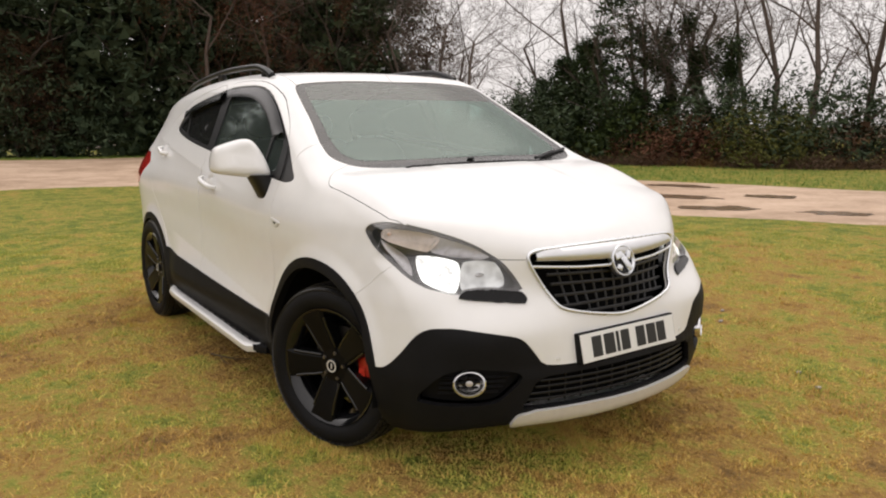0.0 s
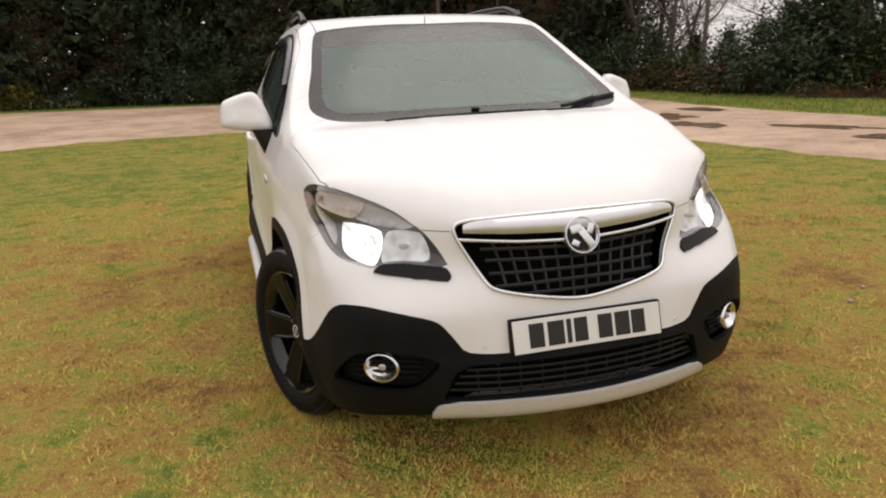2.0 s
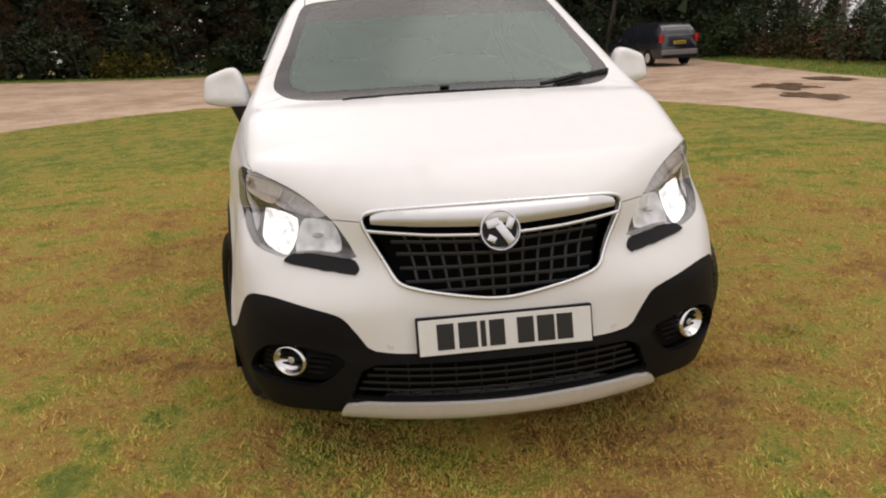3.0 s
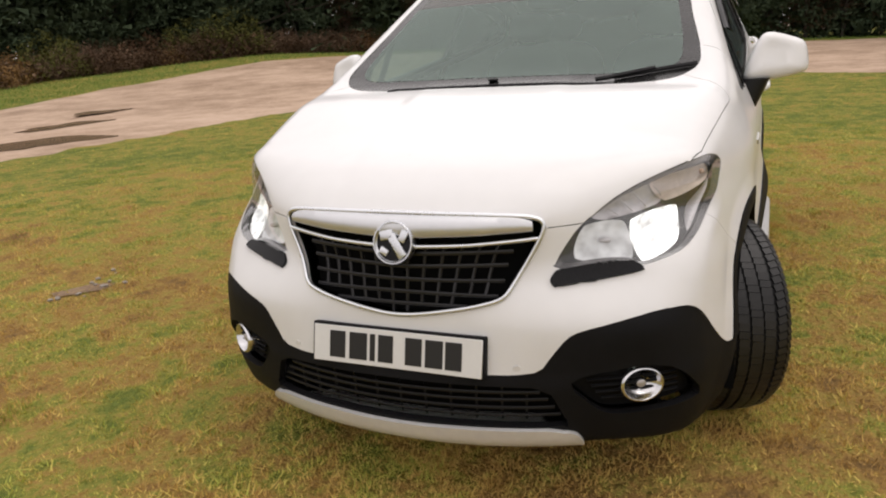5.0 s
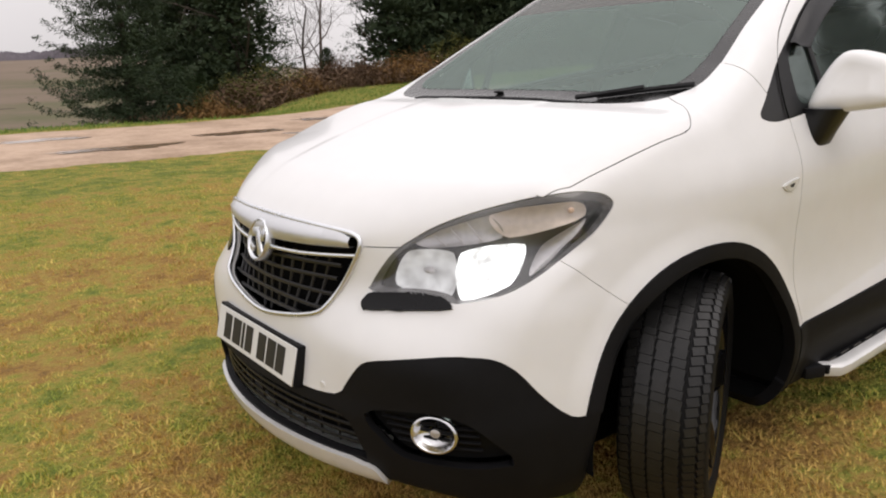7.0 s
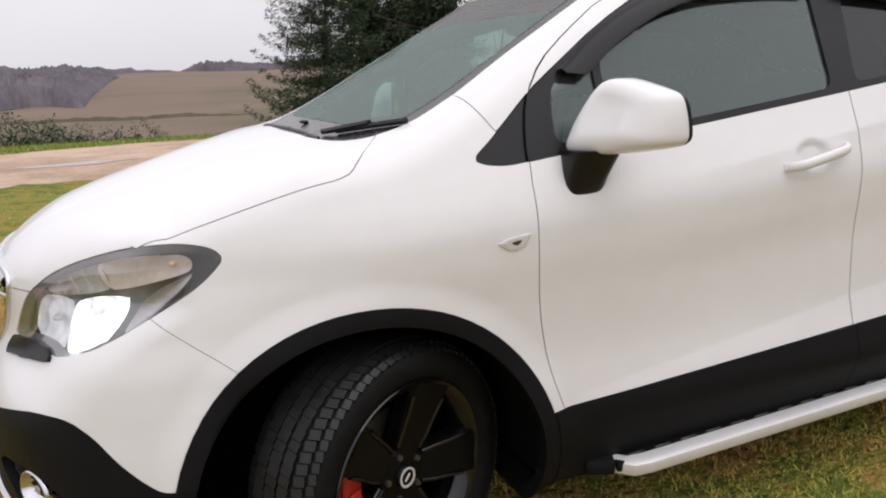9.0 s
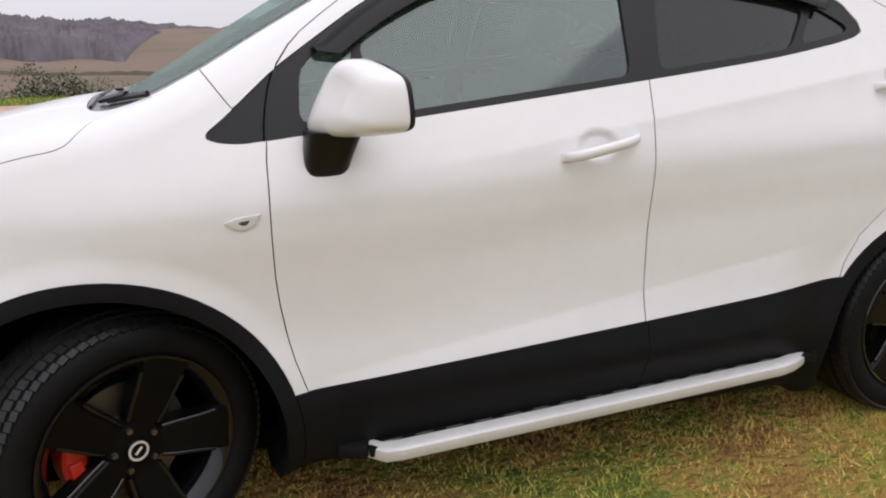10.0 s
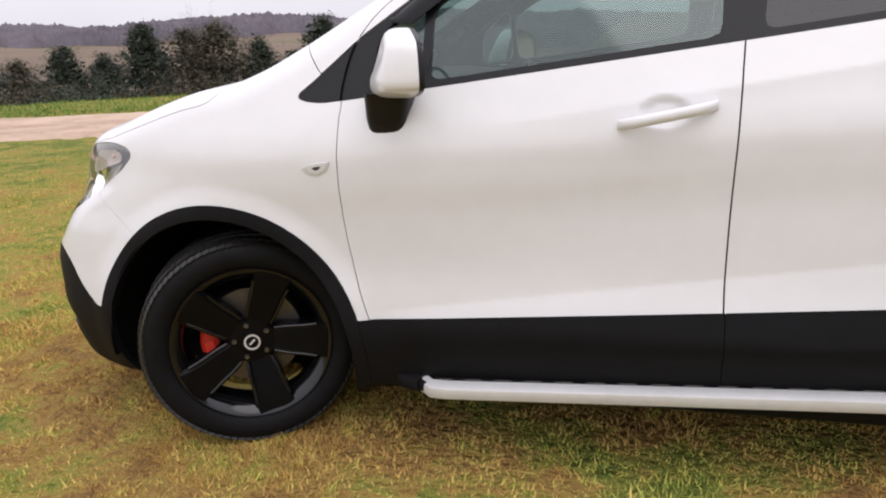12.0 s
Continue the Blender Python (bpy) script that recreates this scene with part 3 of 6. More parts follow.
def panel(name, regions, mat, parent, label="", sides="both", gap=.0022, depth=.014, sink=0.0, polish=False):
    """One panel of the skin, with a turned-in edge. sides: left, right, or both in one mesh."""
    keep = np.isin(REGION, [NAMES.index(r) for r in regions])
    tri = TRIS[keep]
    used, inv = np.unique(tri, return_inverse=True)
    tri = inv.reshape(-1, 3)
    p, n = SKIN[used].copy(), NORMAL[used]
    face_n = np.cross(p[tri[:, 1]] - p[tri[:, 0]], p[tri[:, 2]] - p[tri[:, 0]])
    turn = (face_n * n[tri[:, 0]]).sum(1) < 0
    tri[turn] = tri[turn][:, ::-1]
    e = np.concatenate([tri[:, [0, 1]], tri[:, [1, 2]], tri[:, [2, 0]]])
    key = np.sort(e, 1)
    _, first, count = np.unique(key, axis=0, return_index=True, return_counts=True)
    rim = e[first[count == 1]]
    rim = rim[~((np.abs(p[rim[:, 0], 1]) < 1e-4) & (np.abs(p[rim[:, 1], 1]) < 1e-4))]
    inward = np.zeros_like(p)
    for a, b in ((0, 1),):
        d = p[rim[:, 1]] - p[rim[:, 0]]
        side = np.cross(n[rim[:, 0]], d)
        side /= np.maximum(np.linalg.norm(side, axis=1, keepdims=True), 1e-9)
        np.add.at(inward, rim[:, 0], side)
        np.add.at(inward, rim[:, 1], side)
    size = np.linalg.norm(inward, axis=1, keepdims=True)
    inward = np.where(size > 1e-6, inward / np.maximum(size, 1e-6), 0)
    p = p + inward * gap - n * sink
    if polish:  # the wide, even curve of glass
        n = outward(SKIN[used], .035)
    nv = len(p)
    verts, norms, faces = [p], [n], [tri]
    if depth:
        edge = np.unique(rim)
        at = np.full(nv, -1)
        at[edge] = np.arange(len(edge))
        verts += [p[edge], p[edge] - n[edge] * depth]
        norms += [-inward[edge], -inward[edge]]
        r = at[rim]
        m = len(edge)
        r0, r1 = nv + r[:, 0], nv + r[:, 1]
        faces += [np.stack([r1, r0, r0 + m], 1), np.stack([r1, r0 + m, r1 + m], 1)]
    verts, norms, faces = np.concatenate(verts), np.concatenate(norms), np.concatenate(faces)
    flip = np.array([1, -1, 1])
    if sides == "right":
        verts, norms, faces = verts * flip, norms * flip, faces[:, ::-1]
    elif sides == "both":
        m = len(verts)
        verts, norms, faces = np.concatenate([verts, verts * flip]), np.concatenate([norms, norms * flip]), np.concatenate([faces, faces[:, ::-1] + m])
    me = bpy.data.meshes.new(name)
    me.from_pydata(verts.tolist(), [], faces.tolist())
    me.polygons.foreach_set("use_smooth", [True] * len(me.polygons))
    me.normals_split_custom_set_from_vertices(norms.tolist())
    return finish(new(name, me), mat, parent, label)


def on_side(x, z, out=0.0, s=1):
    p, _ = lifted(np.array([[x, z]]), "side")
    n = outward(p)
    q = (p + n * out)[0]
    return Vector((q[0], q[1] * s, q[2]))


def on_nose(x, y, z, out=0.0, s=1):
    p, _ = lifted(flat(np.array([[x, y, z]], float), "nose"), "nose")
    q = (p + outward(p) * out)[0]
    return Vector((q[0], q[1] * s, q[2]))


def on_top(x, y, out=0.0):
    p, _ = lifted(np.array([[x, abs(y)]], float), "top")
    q = (p + outward(p) * out)[0]
    return Vector((q[0], q[1] * (1 if y >= 0 else -1), q[2]))


# ---- the white car ----
car = thing("car", "white compact crossover car with black cladding, headlamps lit, parked on grass", "car")
panel("bonnet", ["bonnet"], PAINT, car, "white painted bonnet")
panel("roof", ["roof"], PAINT, car, "white painted roof")
bumper = panel("front_bumper", ["front_bumper", "bumper_brow"], PAINT, car, "white painted front bumper", gap=.0005)
clad = panel("bumper_cladding", ["bumper_clad"], PLASTIC, car, "black textured plastic lower bumper", gap=.001, depth=.02)
panel("skid_plate", ["skid_plate"], SILVER, car, "silver painted skid plate", gap=.001, depth=.02, sink=-.012)
windscreen = panel("windscreen", ["screen_glass"], WINDSCREEN, car, "greenish windscreen reflecting the grey sky", gap=0, depth=0, sink=.002, polish=True)
windscreen.visible_shadow = False
panel("brown_band", ["screen_band"], BAND_GLASS, windscreen, "brown-tinted band along the windscreen's top", gap=0, depth=0, sink=.002, polish=True).visible_shadow = False
panel("windscreen_border", ["screen_border"], FRIT, car, "black windscreen border and cowl", gap=0, depth=.008, sink=.003)
panel("rear_bumper", ["rear_bumper_clad"], PLASTIC, car, "black plastic rear bumper", depth=.01)
for s, side in ((1, "left"), (-1, "right")):
    panel("front_wing", ["front_wing"], PAINT, car, "white painted front wing", side, gap=.0009)
    panel("body_side", ["body_side"], PAINT, car, "white painted rear quarter and pillars", side, depth=.01)
    panel("wheel_arch", ["front_arch_clad"], PLASTIC, car, "black plastic wheel arch trim", side, gap=.0005, depth=.035, sink=-.004)
    panel("wheel_arch", ["rear_arch_clad"], PLASTIC, car, "black plastic wheel arch trim", side, gap=.0005, depth=.035, sink=-.004)
    panel("window_trim", ["window_trim"], SATIN, car, "satin black window surround", side, gap=.0005, depth=.02, sink=.003)
    panel("tail_lamp", ["tail_lamp"], RED_LENS, car, "red tail lamp", side)
    for which, glasses in (("front", (("front_glass", SIDE_GLASS), ("quarter_glass", SIDE_GLASS))), ("rear", (("rear_glass", DARK_GLASS), ("corner_glass", DARK_GLASS)))):
        door = panel("door", [which + "_door"], PAINT, car, "white painted door", side)
        panel("cladding", [which + "_sill"], PLASTIC, door, "black plastic lower door cladding", side, gap=.001, depth=.02, sink=-.006)
        for region, glass in glasses:
            panel("window_pane", [region], glass, door, "tinted window pane" if which == "rear" else "clear side window pane", side, gap=0, depth=0, sink=.010, polish=True)

# dark inner shell behind the joints and openings
def inner_shell():
    keep = ~np.isin(REGION, [NAMES.index(n) for n in ("front_arch", "rear_arch", "quarter_glass", "front_glass", "rear_glass", "corner_glass", "screen_glass", "screen_band", "lamp", "grille", "lower_grille", "fog_pocket", "window_trim")])
    # only a band along the joints is needed
    lowest, highest = np.full(len(SKIN), 999), np.full(len(SKIN), -1)
    for c in range(3):
        np.minimum.at(lowest, TRIS[:, c], REGION)
        np.maximum.at(highest, TRIS[:, c], REGION)
    mark = lowest != highest
    for _ in range(3):
        near = mark[TRIS].any(1)
        mark[TRIS[near].ravel()] = True
    tri = TRIS[keep & mark[TRIS].any(1)]
    used, inv = np.unique(tri, return_inverse=True)
    p = SKIN[used] - NORMAL[used] * .022
    tri = inv.reshape(-1, 3)
    m = len(p)
    return np.concatenate([p, p * [1, -1, 1]]), np.concatenate([tri, tri[:, ::-1] + m])


raw("inner_shell", *inner_shell(), UNDER, car, "dark inner body behind the panel joints")

# wheel wells
for ax in (0.0, -AXLE):
    for s in (1, -1):
        bm = bmesh.new()
        lathe(bm, [(.432, s * .86), (.430, s * .62), (.425, s * .45), (.05, s * .42)], 40)
        bmesh.ops.translate(bm, verts=bm.verts, vec=(ax, 0, .342))
        bmesh.ops.bisect_plane(bm, geom=bm.verts[:] + bm.edges[:] + bm.faces[:], plane_co=(0, 0, .29), plane_no=(0, 0, -1), clear_outer=True)
        part("wheel_well", bm, UNDER, car, "black wheel well liner")
bm = bmesh.new()
box(bm, (3.5, 1.3, .06), pose(-1.3, 0, .235), .02)
part("floor_pan", bm, UNDER, car, "dark underbody")

# ---- side steps ----
for s in (1, -1):
    bm = bmesh.new()
    n = 30
    rings = []
    for i in range(n + 1):
        t = i / n
        x = -.62 - 1.46 * t
        bow = .06 * (1 - min(1, min(t / .05, (1 - t) / .11))) ** 2
        y, up = .937 - bow, .078 * t - .002
        prof = [(y - .012, .268 + up), (y + .003, .271 + up), (y + .009, .286 + up), (y + .006, .302 + up), (y - .008, .309 + up), (y - .035, .311 + up), (y - .035, .272 + up)]
        rings.append([bm.verts.new((x, s * a, b)) for a, b in prof])
    for p, q in zip(rings, rings[1:]):
        for k in range(len(p)):
            bm.faces.new((p[k], q[k], q[(k + 1) % len(p)], p[(k + 1) % len(p)]))
    bm.faces.new(rings[0])
    bm.faces.new(rings[-1][::-1])
    step = part("side_step", bm, SILVER, car, "silver edged side step with a black tread")
    bm = bmesh.new()
    box(bm, (1.44, .115, .028), pose(-1.35, s * .854, .330, 0, 3.02, 0), .006)
    part("step_tread", bm, PLASTIC, step, "black ribbed step tread")
    for xe in (-.600, -2.095):
        bm = bmesh.new()
        box(bm, (.080, .098, .042), pose(xe - (.006 if xe > -1 else -.006), s * .850, .292 if xe > -1 else .366, 0, 0, s * (-22 if xe > -1 else 22)), .012)
        part("end_cap", bm, PLASTIC, step, "black plastic end cap")
    for k in range(16):
        bm = bmesh.new()
        box(bm, (.05, .006, .004), pose(-.70 - .086 * k, s * .890, .3110 + .00453 * k, 0, 3.02, 0), .001, 1)
        part("grip", bm, STEEL, step)

# ---- wheels ----
def tyre_outline():
    return [(.226, -.078), (.236, -.092), (.250, -.103), (.272, -.110), (.297, -.105), (.310, -.093), (.3165, -.075), (.320, -.05), (.3215, -.02), (.3215, .02), (.320, .05), (.3165, .075),
            (.310, .093), (.297, .105), (.272, .110), (.250, .103), (.236, .092), (.226, .078)]


def build_wheel(name_label, calliper):
    w = bpy.data.objects.new("wheel", None)
    scene.collection.objects.link(w)
    w.empty_display_size = .1
    tagged(w, name_label)
    bm = bmesh.new()
    lathe(bm, tyre_outline(), 96)
    tyre = part("tyre", bm, RUBBER, w, "wet black tyre")
    bm = bmesh.new()
    ribs = ((-.082, .026, .312), (-.047, .032, .319), (-.008, .034, .321), (.031, .032, .320), (.070, .028, .316), (.094, .016, .306))
    for i in range(84):
        a = math.tau * i / 84
        for k, (y, wide, r) in enumerate(ribs):
            b = a + (k % 2) * math.tau / 168
            lean = 14 if k in (0, 4, 5) else -8
            tip = -28 if k == 5 else (16 if k == 0 else (-8 if k == 4 else 0))
            m = Matrix.Rotation(-b, 4, "Y") @ pose(r + .001, y, 0, lean, 0, -tip)
            long = .0250 if k in (1, 2, 3) and i % 3 else .0205
            bmesh.ops.create_cube(bm, size=1, matrix=m @ Matrix.Diagonal((.010, wide, long, 1)))
    part("tread", bm, TREAD, tyre, "worn muddy tread blocks", smooth=0)
    bm = bmesh.new()
    lathe(bm, [(.224, -.085), (.232, -.082), (.226, -.07), (.210, -.06), (.206, .02), (.212, .068), (.222, .078), (.229, .086), (.236, .094), (.233, .098), (.227, .096), (.200, .072), (.196, .05), (.196, .02), (.200, -.06), (.218, -.084), (.224, -.085)], 96)
    rim = part("rim", bm, RIM_BLACK, w, "gloss black alloy rim")
    for k in range(5):
        bm = bmesh.new()
        sections = []
        for r, half, y0, y1 in ((.028, .032, .022, .058), (.060, .040, .022, .064), (.10, .046, .024, .074), (.15, .050, .032, .084), (.190, .056, .042, .092), (.222, .066, .05, .096)):
            prof = [(-half, y0), (-half, y1 - .016), (-half + .007, y1 - .003), (-half * .35, y1), (half * .2, y1 - .002), (half - .014, y1 + .001), (half - .004, y1 - .010), (half, y0)]
            sections.append([bm.verts.new((r, y, t)) for t, y in prof])
        for p, q in zip(sections, sections[1:]):
            for i in range(len(p)):
                bm.faces.new((p[i], q[i], q[(i + 1) % len(p)], p[(i + 1) % len(p)]))
        bm.faces.new(sections[0][::-1])
        bm.faces.new(sections[-1])
        bmesh.ops.transform(bm, matrix=Matrix.Rotation(math.tau * k / 5 + .42, 4, "Y"), verts=bm.verts)
        part("spoke", bm, SPOKE, rim, smooth=25)
        for side in (-1, 1):
            bm = bmesh.new()
            tube(bm, [Vector((r, y1 - .006, side * (half - .004))) for r, half, y1 in ((.066, .0405, .065), (.10, .046, .074), (.15, .050, .084), (.190, .0555, .091))], .0062, 10)
            bmesh.ops.transform(bm, matrix=Matrix.Rotation(math.tau * k / 5 + .42, 4, "Y"), verts=bm.verts)
            part("spoke_edge", bm, RIM_BLACK, rim, smooth=60)
    bm = bmesh.new()
    lathe(bm, [(0, .076), (.024, .076), (.0275, .073), (.029, .066), (.066, .064), (.072, .055), (.072, .02), (0, .02)], 48)
    part("hub", bm, SPOKE, rim, "gloss black hub")
    bm = bmesh.new()
    lathe(bm, [(.019, .0765), (.0245, .0768), (.0245, .0785), (.019, .0785), (.019, .0765)], 32)
    box(bm, (.022, .003, .006), pose(0, .0775, 0, 0, 35, 0), .001, 1)
    part("centre_cap", bm, SILVER, rim, "chrome ringed centre cap")
    for k in range(5):
        a = math.tau * (k + .5) / 5 + .42
        bm = bmesh.new()
        lathe(bm, [(0, .072), (.007, .072), (.0085, .068), (.0085, .055)], 6)
        bmesh.ops.translate(bm, verts=bm.verts, vec=(.052 * math.cos(a), 0, -.052 * math.sin(a)))
        part("wheel_nut", bm, STEEL, rim)
    bm = bmesh.new()
    lathe(bm, [(.07, .008), (.148, .008), (.150, .004), (.150, -.016), (.148, -.02), (.07, -.02), (.07, .03), (.05, .03)], 64)
    part("brake_disc", bm, STEEL, w, "steel brake disc")
    return w


def build_calliper(parent, m, mat, words):
    bm = bmesh.new()
    inner, outer = [], []
    prof = []
    for i in range(9):
        a = radians(-27 + 54 * i / 8)
        prof.append(a)
    rows = []
    for a in prof:
        c, s = math.cos(a), math.sin(a)
        rows.append([bm.verts.new((r * c, y, r * s)) for r, y in ((.100, .012), (.104, .030), (.115, .036), (.150, .036), (.160, .028), (.162, -.03), (.10, -.03))])
    for p, q in zip(rows, rows[1:]):
        for i in range(len(p)):
            bm.faces.new((p[i], q[i], q[(i + 1) % len(p)], p[(i + 1) % len(p)]))
    bm.faces.new(rows[0][::-1])
    bm.faces.new(rows[-1])
    box(bm, (.035, .012, .05), pose(.132, .040, 0), .004, 1)
    ob = part("brake_calliper", bm, mat, parent, words, smooth=30)
    ob.matrix_basis = m
    return ob


STEER = {1: 27, -1: 20}
first = None
for ax, s in ((0.0, 1), (0.0, -1), (-AXLE, 1), (-AXLE, -1)):
    face = Matrix.Identity(4) if s > 0 else Matrix.Rotation(math.pi, 4, "Z")
    spin = Matrix.Rotation(radians((8, 52, 30, 15)[(0 if ax == 0 else 2) + (s < 0)]), 4, "Y")
    if ax == 0.0:
        carry = pose(-.034 if s > 0 else .050, s * .773, .366, 0, 0, STEER[s]) @ face
    else:
        carry = pose(ax, s * .775, .424) @ face
    if first is None:
        wheel = first = build_wheel("black alloy wheel with a wet black tyre", True)
        wheel.matrix_basis = carry @ spin @ Matrix.Scale(1.05, 4)
    else:
        wheel = copy_thing(first, carry @ spin)
    wheel.parent = car
    fore = Matrix.Rotation(radians(8), 4, "Y") if s > 0 else Matrix.Rotation(radians(172), 4, "Y")
    build_calliper(car, carry @ fore, RED if ax == 0 else UNDER, "red painted brake calliper" if ax == 0 else "dark brake calliper")


# ---- the car's front ----
def sheet(name, corners, mat, parent, label="", out=-.02, n=14, m=10, bowl=0.0):
    """A patch that follows the nose between four corners, at a depth under the skin."""
    a, b, c, d = [flat(np.array([q], float), "nose")[0] for q in corners]
    u, v = np.meshgrid(np.linspace(0, 1, n + 1), np.linspace(0, 1, m + 1), indexing="ij")
    u, v = u.reshape(-1, 1), v.reshape(-1, 1)
    if bowl:  # rounded corners
        pull = 1.11 - .17 * (2 * u - 1) ** 2 * (2 * v - 1) ** 2
        u, v = .5 + (u - .5) * pull, .5 + (v - .5) * pull
    q = (a * (1 - u) + b * u) * (1 - v) + (d * (1 - u) + c * u) * v
    p, _ = lifted(q, "nose")
    p = p + outward(p) * (out - bowl * np.sqrt(np.clip(16 * u * (1 - u) * v * (1 - v), 0, 1)))
    faces = [(i * (m + 1) + j, (i + 1) * (m + 1) + j, (i + 1) * (m + 1) + j + 1, i * (m + 1) + j + 1) for i in range(n) for j in range(m)]
    return p, faces


def nose_line(points, out=0.0, n=24):
    """Places along a line on the nose through points (x, y, z)."""
    q = flat(np.array([(x, abs(y), z) for x, y, z in points], float), "nose")
    sign = np.sign([y if y else 1e-9 for _, y, _ in points])
    q[:, 0] *= sign
    t = np.concatenate([[0], np.cumsum(np.hypot(*np.diff(q, axis=0).T))])
    s = np.linspace(0, t[-1], n)
    q = np.stack([np.interp(s, t, q[:, 0]), np.interp(s, t, q[:, 1])], 1)
    side = np.where(q[:, 0] < 0, -1, 1)
    q[:, 0] = np.abs(q[:, 0])
    p, _ = lifted(q, "nose")
    p = p + outward(p) * out
    p[:, 1] *= side
    return p


def ring_on_nose(edge, times=2):
    left = rounded(nose(*edge), times)
    left = left[left[:, 0] > 0]
    start = np.argmax(np.hypot(*(np.roll(left, -1, 0) - left).T))
    left = np.roll(left, -start - 1, 0)
    return left


grille = panel("grille", ["grille"], UNDER, car, "black grille with chrome frame and slats", gap=0, depth=0, sink=.055)
half_at = curve([.60, .611, .62, .643, .662, .68, .744, .815, .853, .90], [.01, .03, .09, .215, .288, .310, .344, .381, .390, .390])
for z in (.782, .748, .712, .676, .643):
    w = float(half_at(z)) - .004
    bm = bmesh.new()
    tube(bm, nose_line([(.9, -w, z), (.93, 0, z - .004), (.9, w, z)], -.022, 31), .0050, 6, 1.2)
    part("slat", bm, LATTICE, grille, smooth=60)
rows_z = (.806, .782, .748, .712, .676, .643, .615)
for level, (top, low_z) in enumerate(zip(rows_z, rows_z[1:])):
    for k in range(-7, 8):
        y = (k + .5) * .056 * (1 - .045 * level)
        if abs(y) < float(half_at(low_z)) - .012:
            bm = bmesh.new()
            tube(bm, nose_line([(.87, y, top), (.9, y * .985, low_z)], -.024, 3), .0050, 6, 1.0)
            part("slat", bm, LATTICE, grille, smooth=60)
edge_left = ring_on_nose(GRILLE_EDGE)
pl, _ = lifted(edge_left, "nose")
pl = pl + outward(pl) * .003
loop = [tuple(q) for q in pl] + [(q[0], -q[1], q[2]) for q in pl[::-1]]
bm = bmesh.new()
tube(bm, loop, .0065, 8, 1.0, closed=True)
part("grille_frame", bm, CHROME, grille, "chrome grille frame", smooth=60)
# broad chrome bar over the slats, deepest at the badge
bm = bmesh.new()
rows = []
for i in range(41):
    y = -.3985 + .797 * i / 40
    c = abs(y) / .3985
    zt = .887 - .011 * c ** 4 - .009 * c ** 12
    zb = .834 - .012 * (1 - c) ** 2 + .005 * c ** 4
    pts = []
    for f, out in ((0, -.004), (.12, .007), (.5, .013), (.85, .010), (1, .003), (1.0, -.02)):
        z = zt + (zb - zt) * f
        p = on_nose(.85, abs(y), z, out, 1 if y >= 0 else -1)
        pts.append(bm.verts.new(p))
    rows.append(pts)
for p, q in zip(rows, rows[1:]):
    for j in range(len(p) - 1):
        bm.faces.new((p[j], q[j], q[j + 1], p[j + 1]))
part("grille_bar", bm, SATIN_CHROME, grille, "broad satin chrome bar across the grille", smooth=50)
for s in (1, -1):
    bm = bmesh.new()
    tube(bm, nose_line([(.9, s * .045, .800), (.85, s * .2, .806), (.78, s * .378, .820)], .002, 18), .0065, 8, .9)
    part("grille_bar", bm, CHROME, grille, "thin chrome bar", smooth=60)
# round badge with plain shapes
badge_at = on_nose(.9, 0, .811, .012)
facing = Matrix.Translation(badge_at) @ pose(0, 0, 0, 0, -14, 0)
bm = bmesh.new()
lathe(bm, [(.050, -.02), (.060, -.018), (.0605, .004), (.058, .0085), (.055, .0085), (.053, .004), (.050, .001)], 48, "x")
bmesh.ops.transform(bm, matrix=facing, verts=bm.verts)
badge = part("badge", bm, CHROME, grille, "round chrome badge")
bm = bmesh.new()
lathe(bm, [(0, .001), (.053, .001)], 48, "x")
bmesh.ops.transform(bm, matrix=facing, verts=bm.verts)
part("badge_face", bm, GLOSS, grille, "dark badge face")
bm = bmesh.new()
box(bm, (.008, .026, .072), facing @ pose(.004, .012, -.008, 34, 0, 0), .004)
box(bm, (.008, .040, .026), facing @ pose(.004, -.020, .020, 12, 0, 0), .004)
box(bm, (.008, .022, .034), facing @ pose(.004, .030, .018, -24, 0, 0), .004)
box(bm, (.008, .026, .020), facing @ pose(.004, -.026, -.024, -30, 0, 0), .004)
part("badge_shape", bm, CHROME, grille, "plain raised chrome shapes")

# number plate
plate_m = pose(.909, 0, .518, 0, -12.5, 0)
bm = bmesh.new()
box(bm, (.034, .526, .113), plate_m @ Matrix.Translation((-.016, 0, .002)), .005)
plate = part("number_plate", bm, PLASTIC, car, "white number plate in a black holder")
bm = bmesh.new()
box(bm, (.004, .514, .104), plate_m @ Matrix.Translation((.0025, 0, -.001)), .0015, 1)
part("plate_face", bm, PLATE_WHITE, plate, "white reflective plate")
for y, wide in ((-.179, .050), (-.113, .056), (-.068, .016), (-.027, .046), (.058, .050), (.119, .052), (.176, .048)):
    bm = bmesh.new()
    box(bm, (.002, wide, .076), plate_m @ Matrix.Translation((.0052, y, -.001)), .0006, 1)
    part("character_bar", bm, INK, plate, "plain black bar")

# lower grille
low = panel("lower_grille", ["lower_grille"], UNDER, car, "black lower grille", gap=0, depth=0, sink=.06)
for z, w in ((.338, .45), (.362, .43), (.386, .41), (.408, .385)):
    bm = bmesh.new()
    tube(bm, nose_line([(.84, -w, z), (.93, 0, z), (.84, w, z)], -.024, 31), .0042, 6, 1.1)
    part("slat", bm, SATIN, low, smooth=60)
for k in range(-5, 6):
    y = k * .075
    bm = bmesh.new()
    tube(bm, nose_line([(.9, y, .322), (.9, y, .424 if abs(k) < 5 else .40)], -.03, 5), .0035, 6)
    part("slat", bm, SATIN, low, smooth=60)

